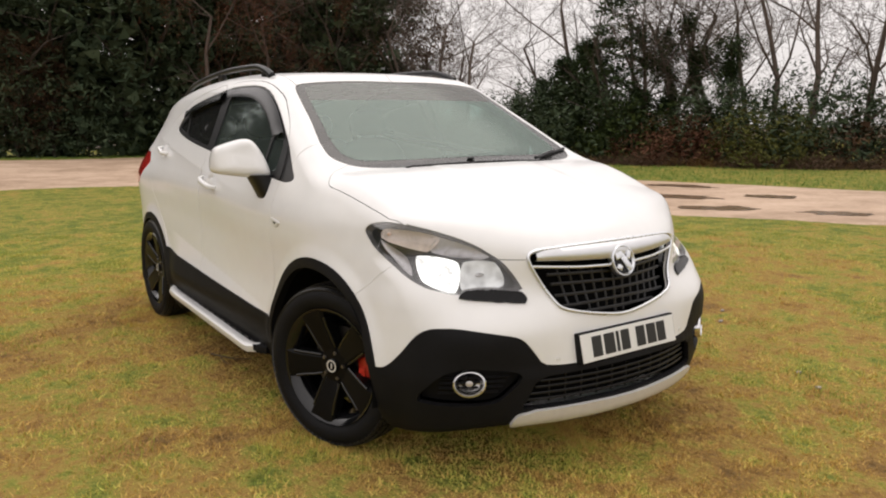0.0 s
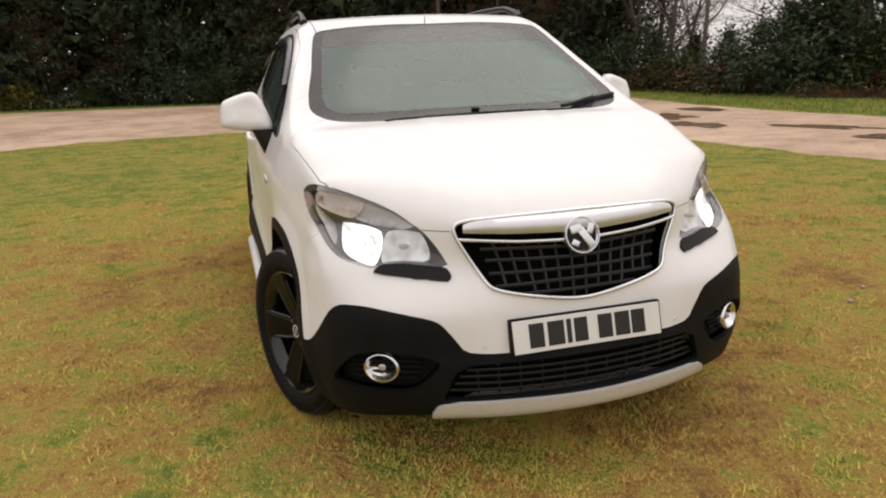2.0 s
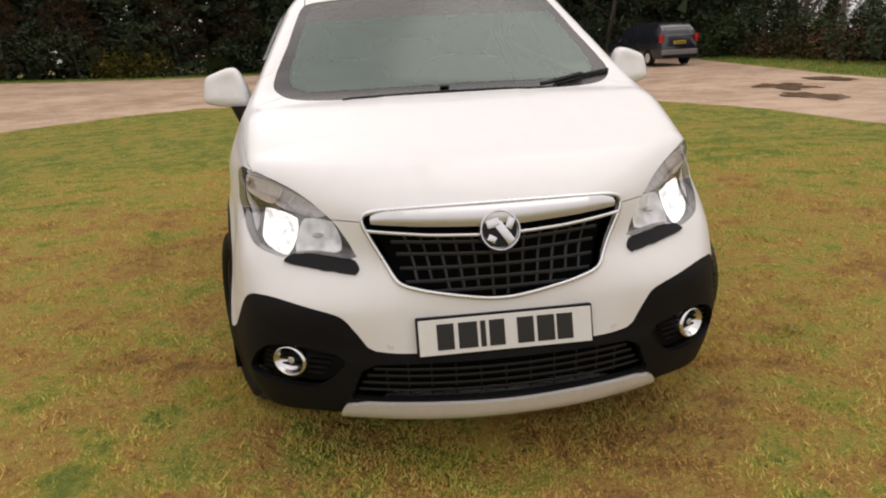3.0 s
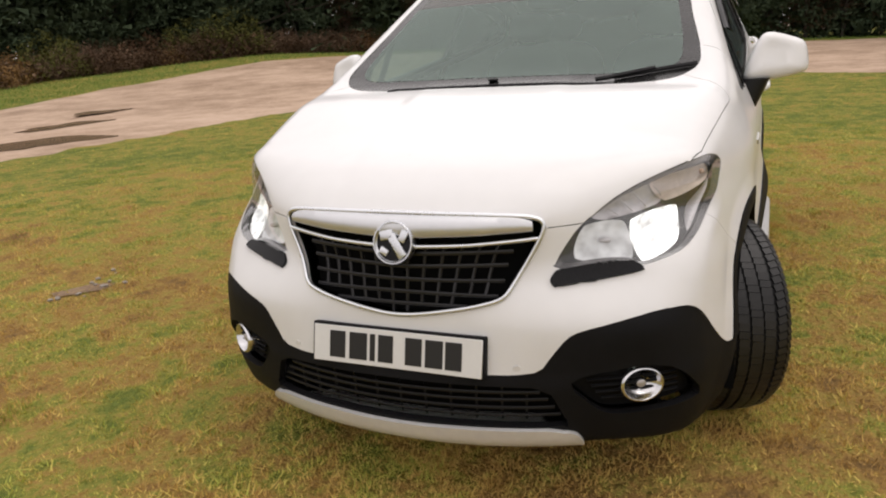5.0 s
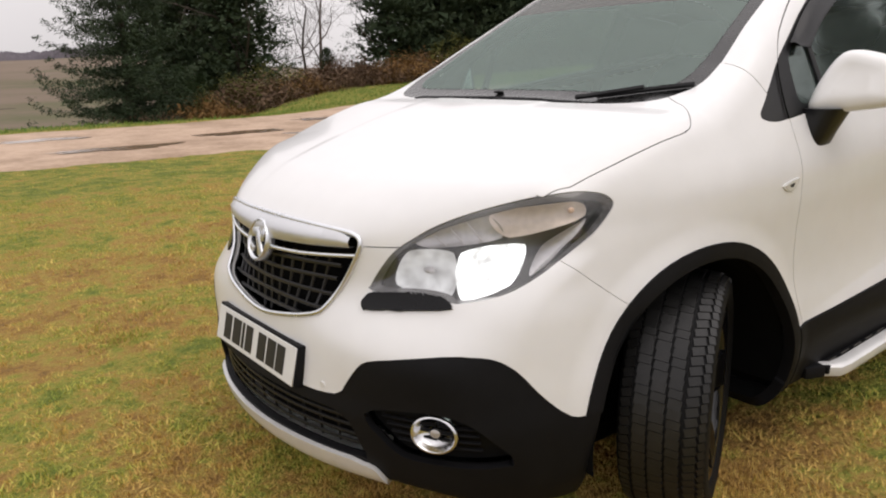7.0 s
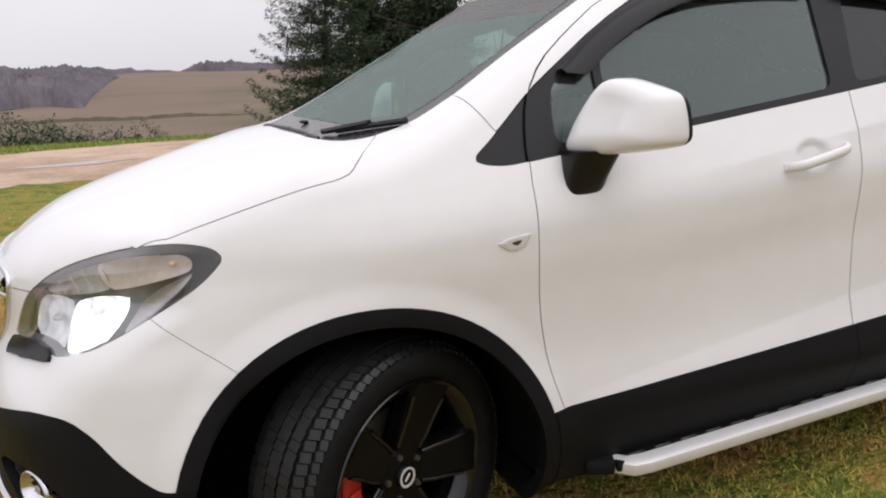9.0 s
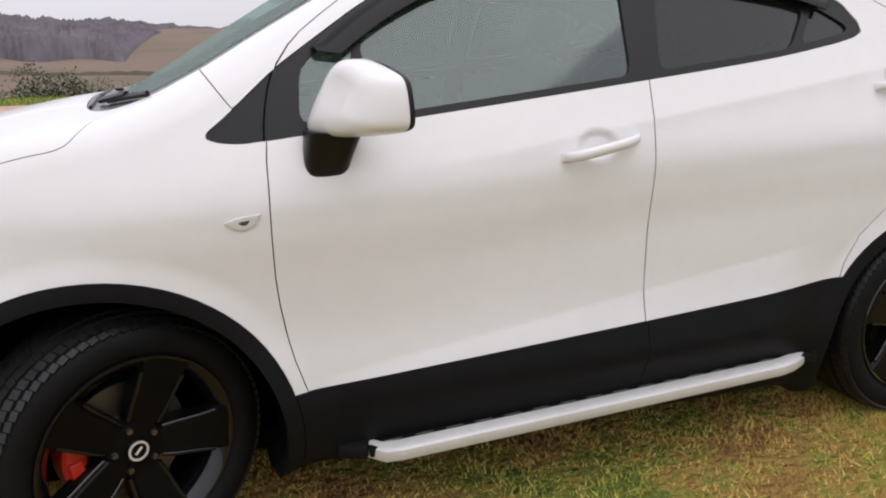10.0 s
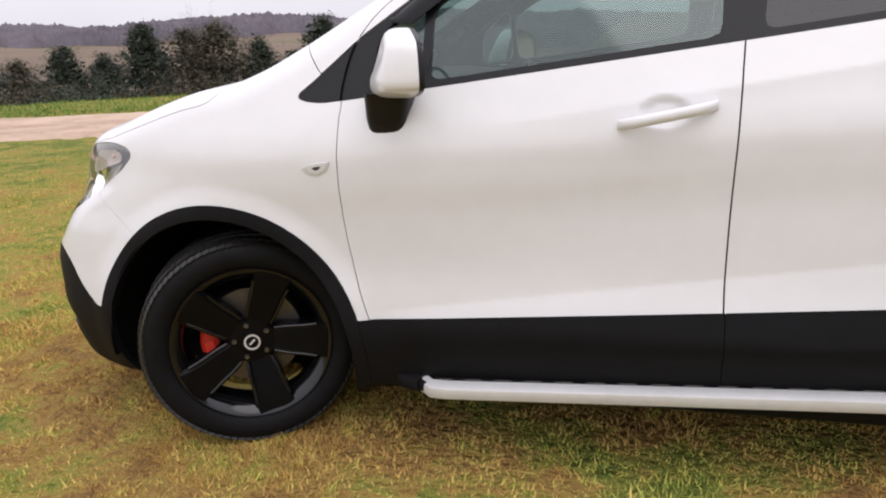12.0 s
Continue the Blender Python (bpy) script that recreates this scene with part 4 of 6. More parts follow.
def rounded_block(bm, centre, half, power=3.2, n=28, m=16, shape=None):
    rows = []
    for j in range(m + 1):
        lat = math.pi * (j / m - .5)
        row = []
        for i in range(n):
            lon = math.tau * i / n
            d = Vector((math.cos(lat) * math.cos(lon), math.cos(lat) * math.sin(lon), math.sin(lat)))
            k = (abs(d.x) ** power + abs(d.y) ** power + abs(d.z) ** power) ** (-1 / power)
            q = Vector((d.x * k, d.y * k, d.z * k))
            if shape:
                q = shape(q)
            row.append(bm.verts.new((centre[0] + q.x * half[0], centre[1] + q.y * half[1], centre[2] + q.z * half[2])))
        rows.append(row)
    for p, q in zip(rows, rows[1:]):
        for i in range(n):
            bm.faces.new((p[i], p[(i + 1) % n], q[(i + 1) % n], q[i]))
    bmesh.ops.remove_doubles(bm, verts=bm.verts, dist=1e-5)
    return bm


# headlamps, fog lamps, sensors
for s, side in ((1, "left"), (-1, "right")):
    def mirrored(made):
        p, f = made
        return p * [1, s, 1], (f if s > 0 else [q[::-1] for q in f])
    lamp = panel("headlamp", ["lamp"], HOUSING, car, "clear lensed headlamp in a dark housing, lit", side, gap=0, depth=0, sink=.060)
    panel("lens", ["lamp"], LENS, lamp, "clear polycarbonate lens", side, gap=.001, depth=0, sink=.001).visible_shadow = False
    panel("lamp_fin", ["lamp_fin"], GLOSS, lamp, "gloss black fin under the lamp", side, gap=.001, depth=.02, sink=-.008)
    q = ring_on_nose(LAMP_EDGE)
    centre = q.mean(0)
    inner = q + (centre - q) * np.array([.055, .10])
    po, pi = lifted(q, "nose")[0], lifted(inner, "nose")[0]
    po, pi = po + outward(po) * -.0025, pi + outward(pi) * -.022
    m = len(q)
    p = np.concatenate([po, pi])
    f = [(i, (i + 1) % m, m + (i + 1) % m, m + i) for i in range(m)]
    raw("bezel", *mirrored((p, f)), BEZEL, lamp, "dark grey lamp bezel")
    raw("dipped_beam", *mirrored(sheet("", ((.634, .600, .845), (.512, .715, .864), (.570, .720, .786), (.668, .634, .742)), None, None, out=-.024, bowl=.022)), LAMP_ON, lamp, "bright lit dipped beam")
    raw("main_beam", *mirrored(sheet("", ((.716, .493, .842), (.640, .592, .845), (.674, .616, .748), (.746, .468, .755)), None, None, out=-.028, bowl=.020)), LAMP_DIM, lamp, "silvery main beam reflector")
    raw("reflector", *mirrored(sheet("", ((.705, .505, .872), (.580, .635, .942), (.552, .676, .874), (.682, .540, .849)), None, None, out=-.024, bowl=.012)), DULL, lamp, "ribbed upper reflector")
    raw("indicator", *mirrored(sheet("", ((.577, .640, .941), (.395, .765, .968), (.372, .788, .922), (.548, .680, .872)), None, None, out=-.022, bowl=.012)), REFLECTED_AMBER, lamp, "pale amber indicator reflector")
    for x, y, z, half in ((.690, .545, .800, (.012, .018, .008)),):
        bm = bmesh.new()
        rounded_block(bm, on_nose(x, y, z, -.034, s), half, 2.2, 16, 10)
        part("bulb_shade", bm, DULL, lamp, "silvery bulb shade", smooth=60)
    bm = bmesh.new()
    rounded_block(bm, on_nose(.41, .768, .940, -.026, s), (.008, .007, .007), 2.2, 16, 10)
    part("indicator_bulb", bm, AMBER, lamp, "pale amber indicator bulb", smooth=60)
    raw("reflector", *mirrored(sheet("", ((.487, .735, .858), (.368, .786, .920), (.413, .780, .872), (.535, .740, .800)), None, None, out=-.024, bowl=.008)), DULL, lamp, "outer lamp reflector")
    for k in range(3):
        t = (k + 1) / 4
        bm = bmesh.new()
        tube(bm, nose_line([(.695 - .112 * t, s * (.515 + .117 * t), .866 + .066 * t), (.681 - .121 * t, s * (.540 + .128 * t), .851 + .024 * t)], -.022, 4), .0018, 6)
        part("rib", bm, DULL, lamp)
    pocket = panel("fog_pocket", ["fog_pocket"], PLASTIC, car, "recessed black fog lamp pocket", side, gap=0, depth=0, sink=.040)
    panel("pocket_wall", ["fog_pocket"], PLASTIC, pocket, "", side, gap=-.001, depth=.042, sink=.0395)
    for k, (z, a, b) in enumerate(((.385, .55, .765), (.405, .53, .755), (.425, .515, .75), (.445, .50, .74))):
        for y0, y1 in ((a, .590), (.700, b)):
            bm = bmesh.new()
            tube(bm, nose_line([(.8, s * y0, z), (.75, s * (y0 + y1) / 2, z), (.70, s * y1, z)], -.020, 8), .0055, 6, .7)
            part("slat", bm, PLASTIC, pocket, smooth=60)
    at = on_nose(.742, .634, .424, -.008, s)
    turn = Matrix.Translation(at) @ pose(0, 0, 0, 0, -3, s * 33) @ Matrix.Diagonal((1, 1.12, .90, 1))
    bm = bmesh.new()
    lathe(bm, [(.018, -.022), (.030, -.017), (.040, -.006), (.0445, .003), (.048, .0075), (.0525, .006), (.0545, -.002), (.0545, -.05)], 48, "x")
    bmesh.ops.transform(bm, matrix=turn, verts=bm.verts)
    fog = part("fog_lamp", bm, REFLECTOR, car, "round fog lamp in a chrome ring", smooth=60)
    bm = bmesh.new()
    lathe(bm, [(0, -.004), (.011, -.006), (.0155, -.010), (.0175, -.014), (.018, -.024)], 28, "x")
    bmesh.ops.transform(bm, matrix=turn, verts=bm.verts)
    bulb = part("bulb_lens", bm, GLOSS, fog, "dark round lamp lens", smooth=60)
    bm = bmesh.new()
    lathe(bm, [(0, -.0025), (.009, -.0032), (.0115, -.0045)], 24, "x")
    bmesh.ops.transform(bm, matrix=turn, verts=bm.verts)
    part("lens_eye", bm, DULL, bulb, "grey lens eye", smooth=60)
    at = on_nose(.883, .343, .487, .0005, s)
    bm = bmesh.new()
    lathe(bm, [(0, .001), (.0085, .001), (.0092, -.0015), (.0105, -.0015), (.0105, 0)], 24, "x")
    bmesh.ops.transform(bm, matrix=Matrix.Translation(at) @ pose(0, 0, 0, 0, 6, s * 17), verts=bm.verts)
    part("parking_sensor", bm, PAINT, car, "small round white parking sensor", smooth=60)

# ---- mirrors, handles, repeaters, rails ----
def loft(bm, outline, layers, centre, s=1, front=True, back=True, sweep=.45):
    """Joins copies of an outline in (y, z), each at a depth x, a size and a backward rake, into one skin."""
    rows = [[bm.verts.new((x - sweep * (y - centre[0]) * k - rake * (z - centre[1]), s * (centre[0] + (y - centre[0]) * k), centre[1] + (z - centre[1]) * k)) for y, z in outline] for x, k, rake in layers]
    n = len(outline)
    for p, q in zip(rows, rows[1:]):
        for i in range(n):
            bm.faces.new((p[i], p[(i + 1) % n], q[(i + 1) % n], q[i]))
    if front:
        bm.faces.new(rows[0])
    if back:
        bm.faces.new(rows[-1])
    return bm


MIRROR_OUTLINE = rounded(((.812, 1.112), (.90, 1.114), (1.027, 1.135), (1.048, 1.152), (1.044, 1.20), (1.034, 1.244), (1.018, 1.262), (.925, 1.293), (.885, 1.293), (.860, 1.264), (.828, 1.19)), 2)
for s in (1, -1):
    bm = bmesh.new()
    loft(bm, MIRROR_OUTLINE, [(-.562, .40, .2), (-.562, .60, .2), (-.565, .75, .2), (-.572, .87, .2), (-.584, .95, .18), (-.602, .99, .12), (-.625, 1.0, .05), (-.650, 1.0, 0), (-.654, .985, 0)], (.925, 1.200), s, True, False)
    mirror = part("door_mirror", bm, PAINT, car, "white capped door mirror on a black foot", smooth=60)
    bm = bmesh.new()
    loft(bm, MIRROR_OUTLINE, [(-.644, .985, 0), (-.660, .985, 0), (-.668, .96, 0), (-.668, .90, 0), (-.662, .88, 0)], (.925, 1.200), s, False, True)
    part("mirror_case", bm, SATIN, mirror, "black mirror case", smooth=50)
    bm = bmesh.new()
    loft(bm, MIRROR_OUTLINE, [(-.663, .875, 0), (-.6645, .87, 0)], (.925, 1.200), s, False, True)
    part("mirror_glass", bm, MIRROR, mirror, "mirror glass")
    bm = bmesh.new()
    rows = []
    for z, x0, x1, y0, y1 in ((.996, -.592, -.516, .815, .845), (1.004, -.602, -.506, .800, .862), (1.06, -.616, -.500, .79, .885), (1.128, -.640, -.505, .79, .915)):
        r = .02
        ring = []
        for k in range(20):
            a = math.tau * k / 20
            cx, cy = (x0 + x1) / 2, (y0 + y1) / 2
            px = abs(math.cos(a)) ** .55 * math.copysign(1, math.cos(a)) * (x1 - x0) / 2
            py = abs(math.sin(a)) ** .55 * math.copysign(1, math.sin(a)) * (y1 - y0) / 2
            ring.append(bm.verts.new((cx + px, s * (cy + py), z)))
        rows.append(ring)
    for p, q in zip(rows, rows[1:]):
        for i in range(20):
            bm.faces.new((p[i], p[(i + 1) % 20], q[(i + 1) % 20], q[i]))
    bm.faces.new(rows[0])
    bm.faces.new(rows[-1])
    part("mirror_foot", bm, SATIN, mirror, "black mirror foot", smooth=50)
    doors = [o for o in car.children if o.name.split(".")[0] == "door" and (sum(v.co.y for v in o.data.vertices[:50]) > 0) == (s > 0)]
    for door, hx, hz, length, rise in ((doors[0], -1.290, 1.062, .118, .19), (doors[1], -2.385, 1.223, .105, .19)):
        bm = bmesh.new()
        pts = []
        ends = [on_side(hx + length, hz - length * rise, 0, s), on_side(hx - length, hz + length * rise, 0, s)]
        for i in range(15):
            t = i / 14
            x = hx + length * (1 - 2 * t)
            z = hz - (x - hx) * rise
            out = .004 + .030 * (1 - abs(2 * t - 1) ** 6)
            edge = ends[0].lerp(ends[1], t) + Vector((0, s * (.003 + .034 * (1 - abs(2 * t - 1) ** 5)), 0))
            pts.append(edge)
        rings = []
        for i, p in enumerate(pts):
            k = 1 - .22 * abs(2 * i / 14 - 1) ** 8
            rings.append([bm.verts.new((p.x, p.y + s * a, p.z + b * k)) for a, b in ((-.010, -.011), (.002, -.0145), (.009, -.010), (.011, 0), (.009, .010), (.002, .0145), (-.010, .011))])
        for p, q in zip(rings, rings[1:]):
            for i in range(7):
                bm.faces.new((p[i], q[i], q[(i + 1) % 7], p[(i + 1) % 7]))
        bm.faces.new(rings[0])
        bm.faces.new(rings[-1])
        part("door_handle", bm, PAINT, door, "white door handle", smooth=60)
    leaf = ((0, 0), (-.022, .009), (-.050, .014), (-.082, .017), (-.078, .006), (-.068, -.008), (-.046, -.019), (-.026, -.017), (-.010, -.008))
    for name, mat, grow, out, parent, words in (("side_repeater", CLEAR_PLASTIC, 1.0, .004, car, "small clear side indicator repeater"), ("lens", SILVER, .80, .0055, None, "clear ribbed lens"), ("bulb", TRIM, .32, .0062, None, "small grey bulb window")):
        bm = bmesh.new()
        rim_in = [bm.verts.new(on_side(-.309 - .044 + (x + .044) * grow, .925 + z * grow, out, s)) for x, z in leaf]
        rim_out = [bm.verts.new(on_side(-.309 - .044 + (x + .044) * grow * 1.06, .925 + z * grow * 1.08, 0, s)) for x, z in leaf]
        bm.faces.new(rim_in)
        for k in range(len(leaf)):
            bm.faces.new((rim_in[k], rim_in[k - 1], rim_out[k - 1], rim_out[k]))
        made = part(name, bm, mat, parent or rep_light, words, smooth=25)
        if parent:
            rep_light = made
    # roof rail
    bm = bmesh.new()
    pts = []
    for i in range(41):
        t = i / 40
        x = -1.02 - 1.68 * t
        lift = .048 * min(1, min(t / .12, (1 - t) / .12)) ** .7
        base = on_top(x, .585 - .05 * t)
        pts.append((x, s * base.y, base.z + lift))
    tube(bm, pts, lambda t: .013 + .006 * max(0, 1 - min(t, 1 - t) / .1), 10, 1.25)
    for tp in (.05, .5, .95):
        i = int(tp * 40)
        box(bm, (.10, .022, .05), pose(pts[i][0], pts[i][1], pts[i][2] - .025), .006, 1)
    part("roof_rail", bm, SATIN, car, "satin black roof rail", smooth=50)
    # wind deflectors over the windows
    for door, line in ((doors[0], ((-.545, 1.318), (-.69, 1.425), (-.86, 1.512), (-1.035, 1.556), (-1.28, 1.572), (-1.455, 1.570))), (doors[1], ((-1.495, 1.566), (-1.75, 1.545), (-2.03, 1.510), (-2.16, 1.475)))):
        line = np.array(line)
        t = np.linspace(0, 1, 22)
        k = np.linspace(0, 1, len(line))
        c = np.stack([np.interp(t, k, line[:, 0]), np.interp(t, k, line[:, 1])], 1)
        for _ in range(3):
            c[1:-1] = (c[:-2] + 2 * c[1:-1] + c[2:]) / 4
        d = np.gradient(c, axis=0)
        nrm = np.stack([-d[:, 1], d[:, 0]], 1) / np.hypot(*d.T)[:, None]
        nrm *= np.where(nrm[:, 1:2] > 0, -1, 1)
        bm = bmesh.new()
        rows = []
        for i in range(len(c)):
            taper = min(1, min(t[i], 1 - t[i]) / .06 + .35)
            row = []
            for f, out in ((0, .003), (.25, .016), (.75, .022), (1.0, .022), (1.0, .018), (.5, .012)):
                q = c[i] + nrm[i] * .060 * taper * f
                row.append(bm.verts.new(on_side(q[0], q[1], out, s)))
            rows.append(row)
        for p, q in zip(rows, rows[1:]):
            for j in range(len(p) - 1):
                bm.faces.new((p[j], q[j], q[j + 1], p[j + 1]))
        part("wind_deflector", bm, GLOSS, door, "smoked wind deflector", smooth=50)
    # mud flap
    bm = bmesh.new()
    box(bm, (.014, .20, .20), pose(-.450, s * .770, .365, 0, 8, 0), .005, 1)
    part("mud_flap", bm, PLASTIC, car, "black mud flap behind the wheel")
    bm = bmesh.new()
    box(bm, (.17, .40, .235), pose(-.535, s * .655, .368), .03)
    part("sill_end", bm, UNDER, car, "black sill end behind the wheel")

# the front door's edge runs on through the black window corner
for s in (1, -1):
    bm = bmesh.new()
    tube(bm, [on_side(x, z, .0008, s) for x, z in ((-.4145, 1.104), (-.4165, 1.14), (-.423, 1.18), (-.433, 1.222), (-.446, 1.258))], .0022, 6)
    part("door_seal", bm, UNDER, car, "dark joint at the front door's edge", smooth=60)

# wipers
for (x0, y0), (x1, y1), (xa, ya) in (((-.055, .42), (-.165, .680), (-.030, .36)), ((.006, -.36), (-.006, .40), (.012, -.42))):
    bm = bmesh.new()
    up = .006 if y0 > 0 else -.001  # the other one rests deep in the cowl
    blade = [on_top(x0 + (x1 - x0) * k / 8, y0 + (y1 - y0) * k / 8, up) for k in range(9)]
    tube(bm, blade, .0065 if y0 > 0 else .0045, 6, 1.3)
    wiper = part("wiper", bm, SATIN, car, "black windscreen wiper")
    bm = bmesh.new()
    tube(bm, [on_top(xa, ya, up + .002), on_top(xa - .01, ya + (y0 - ya) * .6, up + .004), blade[4] + Vector((0, 0, up * .8 + .003))], .0085 if y0 > 0 else .005, 6, 1.0)
    part("wiper_arm", bm, SATIN, wiper)
# washer nozzle and aerial
bm = bmesh.new()
rounded_block(bm, on_top(-.055, -.02, .004), (.014, .020, .006), 2.4, 16, 8)
part("washer_nozzle", bm, SATIN, car, "black washer nozzle")
bm = bmesh.new()
foot = on_top(-2.72, 0)
tube(bm, [foot, foot + Vector((-.03, 0, .03)), foot + Vector((-.12, 0, .19))], .005, 8)
part("aerial", bm, SATIN, car, "short black roof aerial")

# ---- cabin ----
bm = bmesh.new()
rows = []
for x, z in ((-.30, 1.12), (-.45, 1.145), (-.62, 1.13), (-.72, 1.06), (-.74, .90), (-.66, .72), (-.60, .5)):
    rows.append([bm.verts.new((x + .08 * (1 - (abs(y) / .7) ** 2), y, z - .03 * abs(y) ** 3)) for y in np.linspace(-.70, .70, 25)])
for p, q in zip(rows, rows[1:]):
    for i in range(24):
        bm.faces.new((p[i], p[i + 1], q[i + 1], q[i]))
part("dashboard", bm, TRIM, car, "dark grey dashboard")
bm = bmesh.new()
tube(bm, [pose(-.86, -.37, .985, 0, -62, 0) @ Vector((.185 * math.cos(a), .185 * math.sin(a), 0)) for a in [math.tau * k / 40 for k in range(40)]], .0155, 10, 1.0, closed=True)
wheel_rim = part("steering_wheel", bm, SATIN, car, "black steering wheel")
bm = bmesh.new()
box(bm, (.12, .12, .04), pose(-.86, -.37, .985, 0, -62, 0), .012)
box(bm, (.03, .36, .018), pose(-.86, -.37, .985, 0, -62, 0), .005)
part("wheel_boss", bm, TRIM, wheel_rim)
for x, y, wide in ((-1.30, .36, .50), (-1.30, -.36, .50), (-2.12, .38, .60), (-2.12, -.38, .60)):
    bm = bmesh.new()
    rounded_block(bm, (x + .05, y, .66), (.27, wide / 2, .10), 3.5)
    seat = part("seat", bm, FABRIC, car, "dark cloth seat")
    bm = bmesh.new()
    rounded_block(bm, (0, 0, .30), (.085, wide / 2, .33), 3.2)
    bmesh.ops.transform(bm, matrix=pose(x - .20, y, .68, 0, -17, 0), verts=bm.verts)
    part("backrest", bm, FABRIC, seat)
    bm = bmesh.new()
    rounded_block(bm, (0, 0, .73), (.05, .13, .085), 2.8)
    tube(bm, [(0, -.05, .60), (0, -.05, .68)], .007, 8)
    tube(bm, [(0, .05, .60), (0, .05, .68)], .007, 8)
    bmesh.ops.transform(bm, matrix=pose(x - .20, y, .68, 0, -17, 0), verts=bm.verts)
    part("headrest", bm, FABRIC, seat)
bm = bmesh.new()
rounded_block(bm, (-.83, 0, 1.475), (.018, .115, .035), 3)
tube(bm, [(-.82, 0, 1.49), (-.80, 0, 1.56)], .008, 8)
part("rear_view_mirror", bm, SATIN, car, "black interior mirror")


# ---- the ground, the dirt track and its puddles ----
def heading(x, y):
    return np.degrees(np.arctan2(y, x)) % 360


def lie(x, y):
    """Height of the ground: flat round the car, falling into a valley on one side, with hills beyond."""
    x, y = np.asarray(x, float), np.asarray(y, float)
    r, th = np.hypot(x, y), heading(x, y)
    rest = (.028 - .022 * np.clip(x, -3.3, 1.6)) * (1 - ramp(4.5, 9.5, r))
    open_side = ramp(240, 258, th) * (1 - ramp(330, 350, th))
    fall = -1.3 * ramp(18.5, 27, r) - 7.7 * ramp(19, 95, r)
    rise = ramp(160, 900, r) * (9 + 17 + 3 * np.sin(np.radians(th * 9)) + 2 * np.sin(np.radians(th * 23 + 40)))
    bank = np.interp(th, [120, 150, 172, 196, 217, 230, 240, 252, 260], [0, .50, .50, .8, 1.35, .9, .5, .2, 0]) * ramp(15, 42, r)
    swell = .010 * np.sin(x * .9 + 1) * np.sin(y * .7) * ramp(2.5, 6, r) + .25 * ramp(22, 60, r) * np.sin(x * .05 + y * .03)
    return open_side * (fall + rise) + bank + swell + rest


def fast_mesh(name, verts, faces, mats, index=None, smooth=True):
    verts, faces = np.asarray(verts, np.float32), np.asarray(faces, np.int32)
    me = bpy.data.meshes.new(name)
    n, k = faces.shape
    me.vertices.add(len(verts))
    me.vertices.foreach_set("co", verts.ravel())
    me.loops.add(n * k)
    me.loops.foreach_set("vertex_index", faces.ravel())
    me.polygons.add(n)
    me.polygons.foreach_set("loop_start", np.arange(0, n * k, k, dtype=np.int32))
    me.polygons.foreach_set("loop_total", np.full(n, k, np.int32))
    if smooth:
        me.polygons.foreach_set("use_smooth", np.ones(n, bool))
    for m in mats:
        me.materials.append(m)
    if index is not None:
        me.polygons.foreach_set("material_index", np.asarray(index, np.int32))
    me.update(calc_edges=True)
    return me


def blended(name, stops, scales, rough=.9, bump=.4, bump_scale=60, islands=False, bump_distance=.01, spec=.2, greener=0.0, contrast=1.0):
    """A matt natural surface: colours picked by noise of several sizes, or per leaf or blade."""
    m = bpy.data.materials.new(name)
    m.use_nodes = True
    n, l = m.node_tree.nodes, m.node_tree.links
    b = n["Principled BSDF"]
    b.inputs["Roughness"].default_value = rough
    b.inputs["Specular IOR Level"].default_value = spec
    place = n.new("ShaderNodeNewGeometry")
    total = None
    for scale, weight in scales:
        t = n.new("ShaderNodeTexNoise")
        t.inputs["Scale"].default_value, t.inputs["Detail"].default_value = scale, 6
        l.new(place.outputs["Position"], t.inputs["Vector"])
        w = n.new("ShaderNodeMath")
        w.operation = "MULTIPLY_ADD"
        w.inputs[1].default_value = weight * contrast
        l.new(t.outputs["Fac"], w.inputs[0])
        if total:
            l.new(total.outputs[0], w.inputs[2])
        else:
            w.inputs[2].default_value = .5 * (1 - contrast) * sum(k for _, k in scales)
        total = w
    if greener:  # less trodden away from the car
        away, span, w = n.new("ShaderNodeVectorMath"), n.new("ShaderNodeMapRange"), n.new("ShaderNodeMath")
        away.operation = "LENGTH"
        l.new(place.outputs["Position"], away.inputs[0])
        span.inputs["From Min"].default_value, span.inputs["From Max"].default_value = 2.5, 8.0
        span.inputs["To Min"].default_value, span.inputs["To Max"].default_value = 0.0, greener
        l.new(away.outputs["Value"], span.inputs["Value"])
        l.new(span.outputs[0], w.inputs[0])
        l.new(total.outputs[0], w.inputs[1])
        total = w
    if islands:
        w = n.new("ShaderNodeMath")
        w.operation = "MULTIPLY_ADD"
        w.inputs[1].default_value = islands
        l.new(place.outputs["Random Per Island"], w.inputs[0])
        l.new(total.outputs[0], w.inputs[2])
        total = w
    r = n.new("ShaderNodeValToRGB")
    el = r.color_ramp.elements
    while len(el) < len(stops):
        el.new(.5)
    for e, (pos, c) in zip(el, stops):
        e.position, e.color = pos, (*c, 1)
    l.new(total.outputs[0], r.inputs[0])
    l.new(r.outputs[0], b.inputs["Base Color"])
    if bump:
        t, rel = n.new("ShaderNodeTexNoise"), n.new("ShaderNodeBump")
        t.inputs["Scale"].default_value, t.inputs["Detail"].default_value = bump_scale, 8
        rel.inputs["Strength"].default_value, rel.inputs["Distance"].default_value = bump, bump_distance
        l.new(place.outputs["Position"], t.inputs["Vector"])
        l.new(t.outputs["Fac"], rel.inputs["Height"])
        l.new(rel.outputs[0], b.inputs["Normal"])
    return m


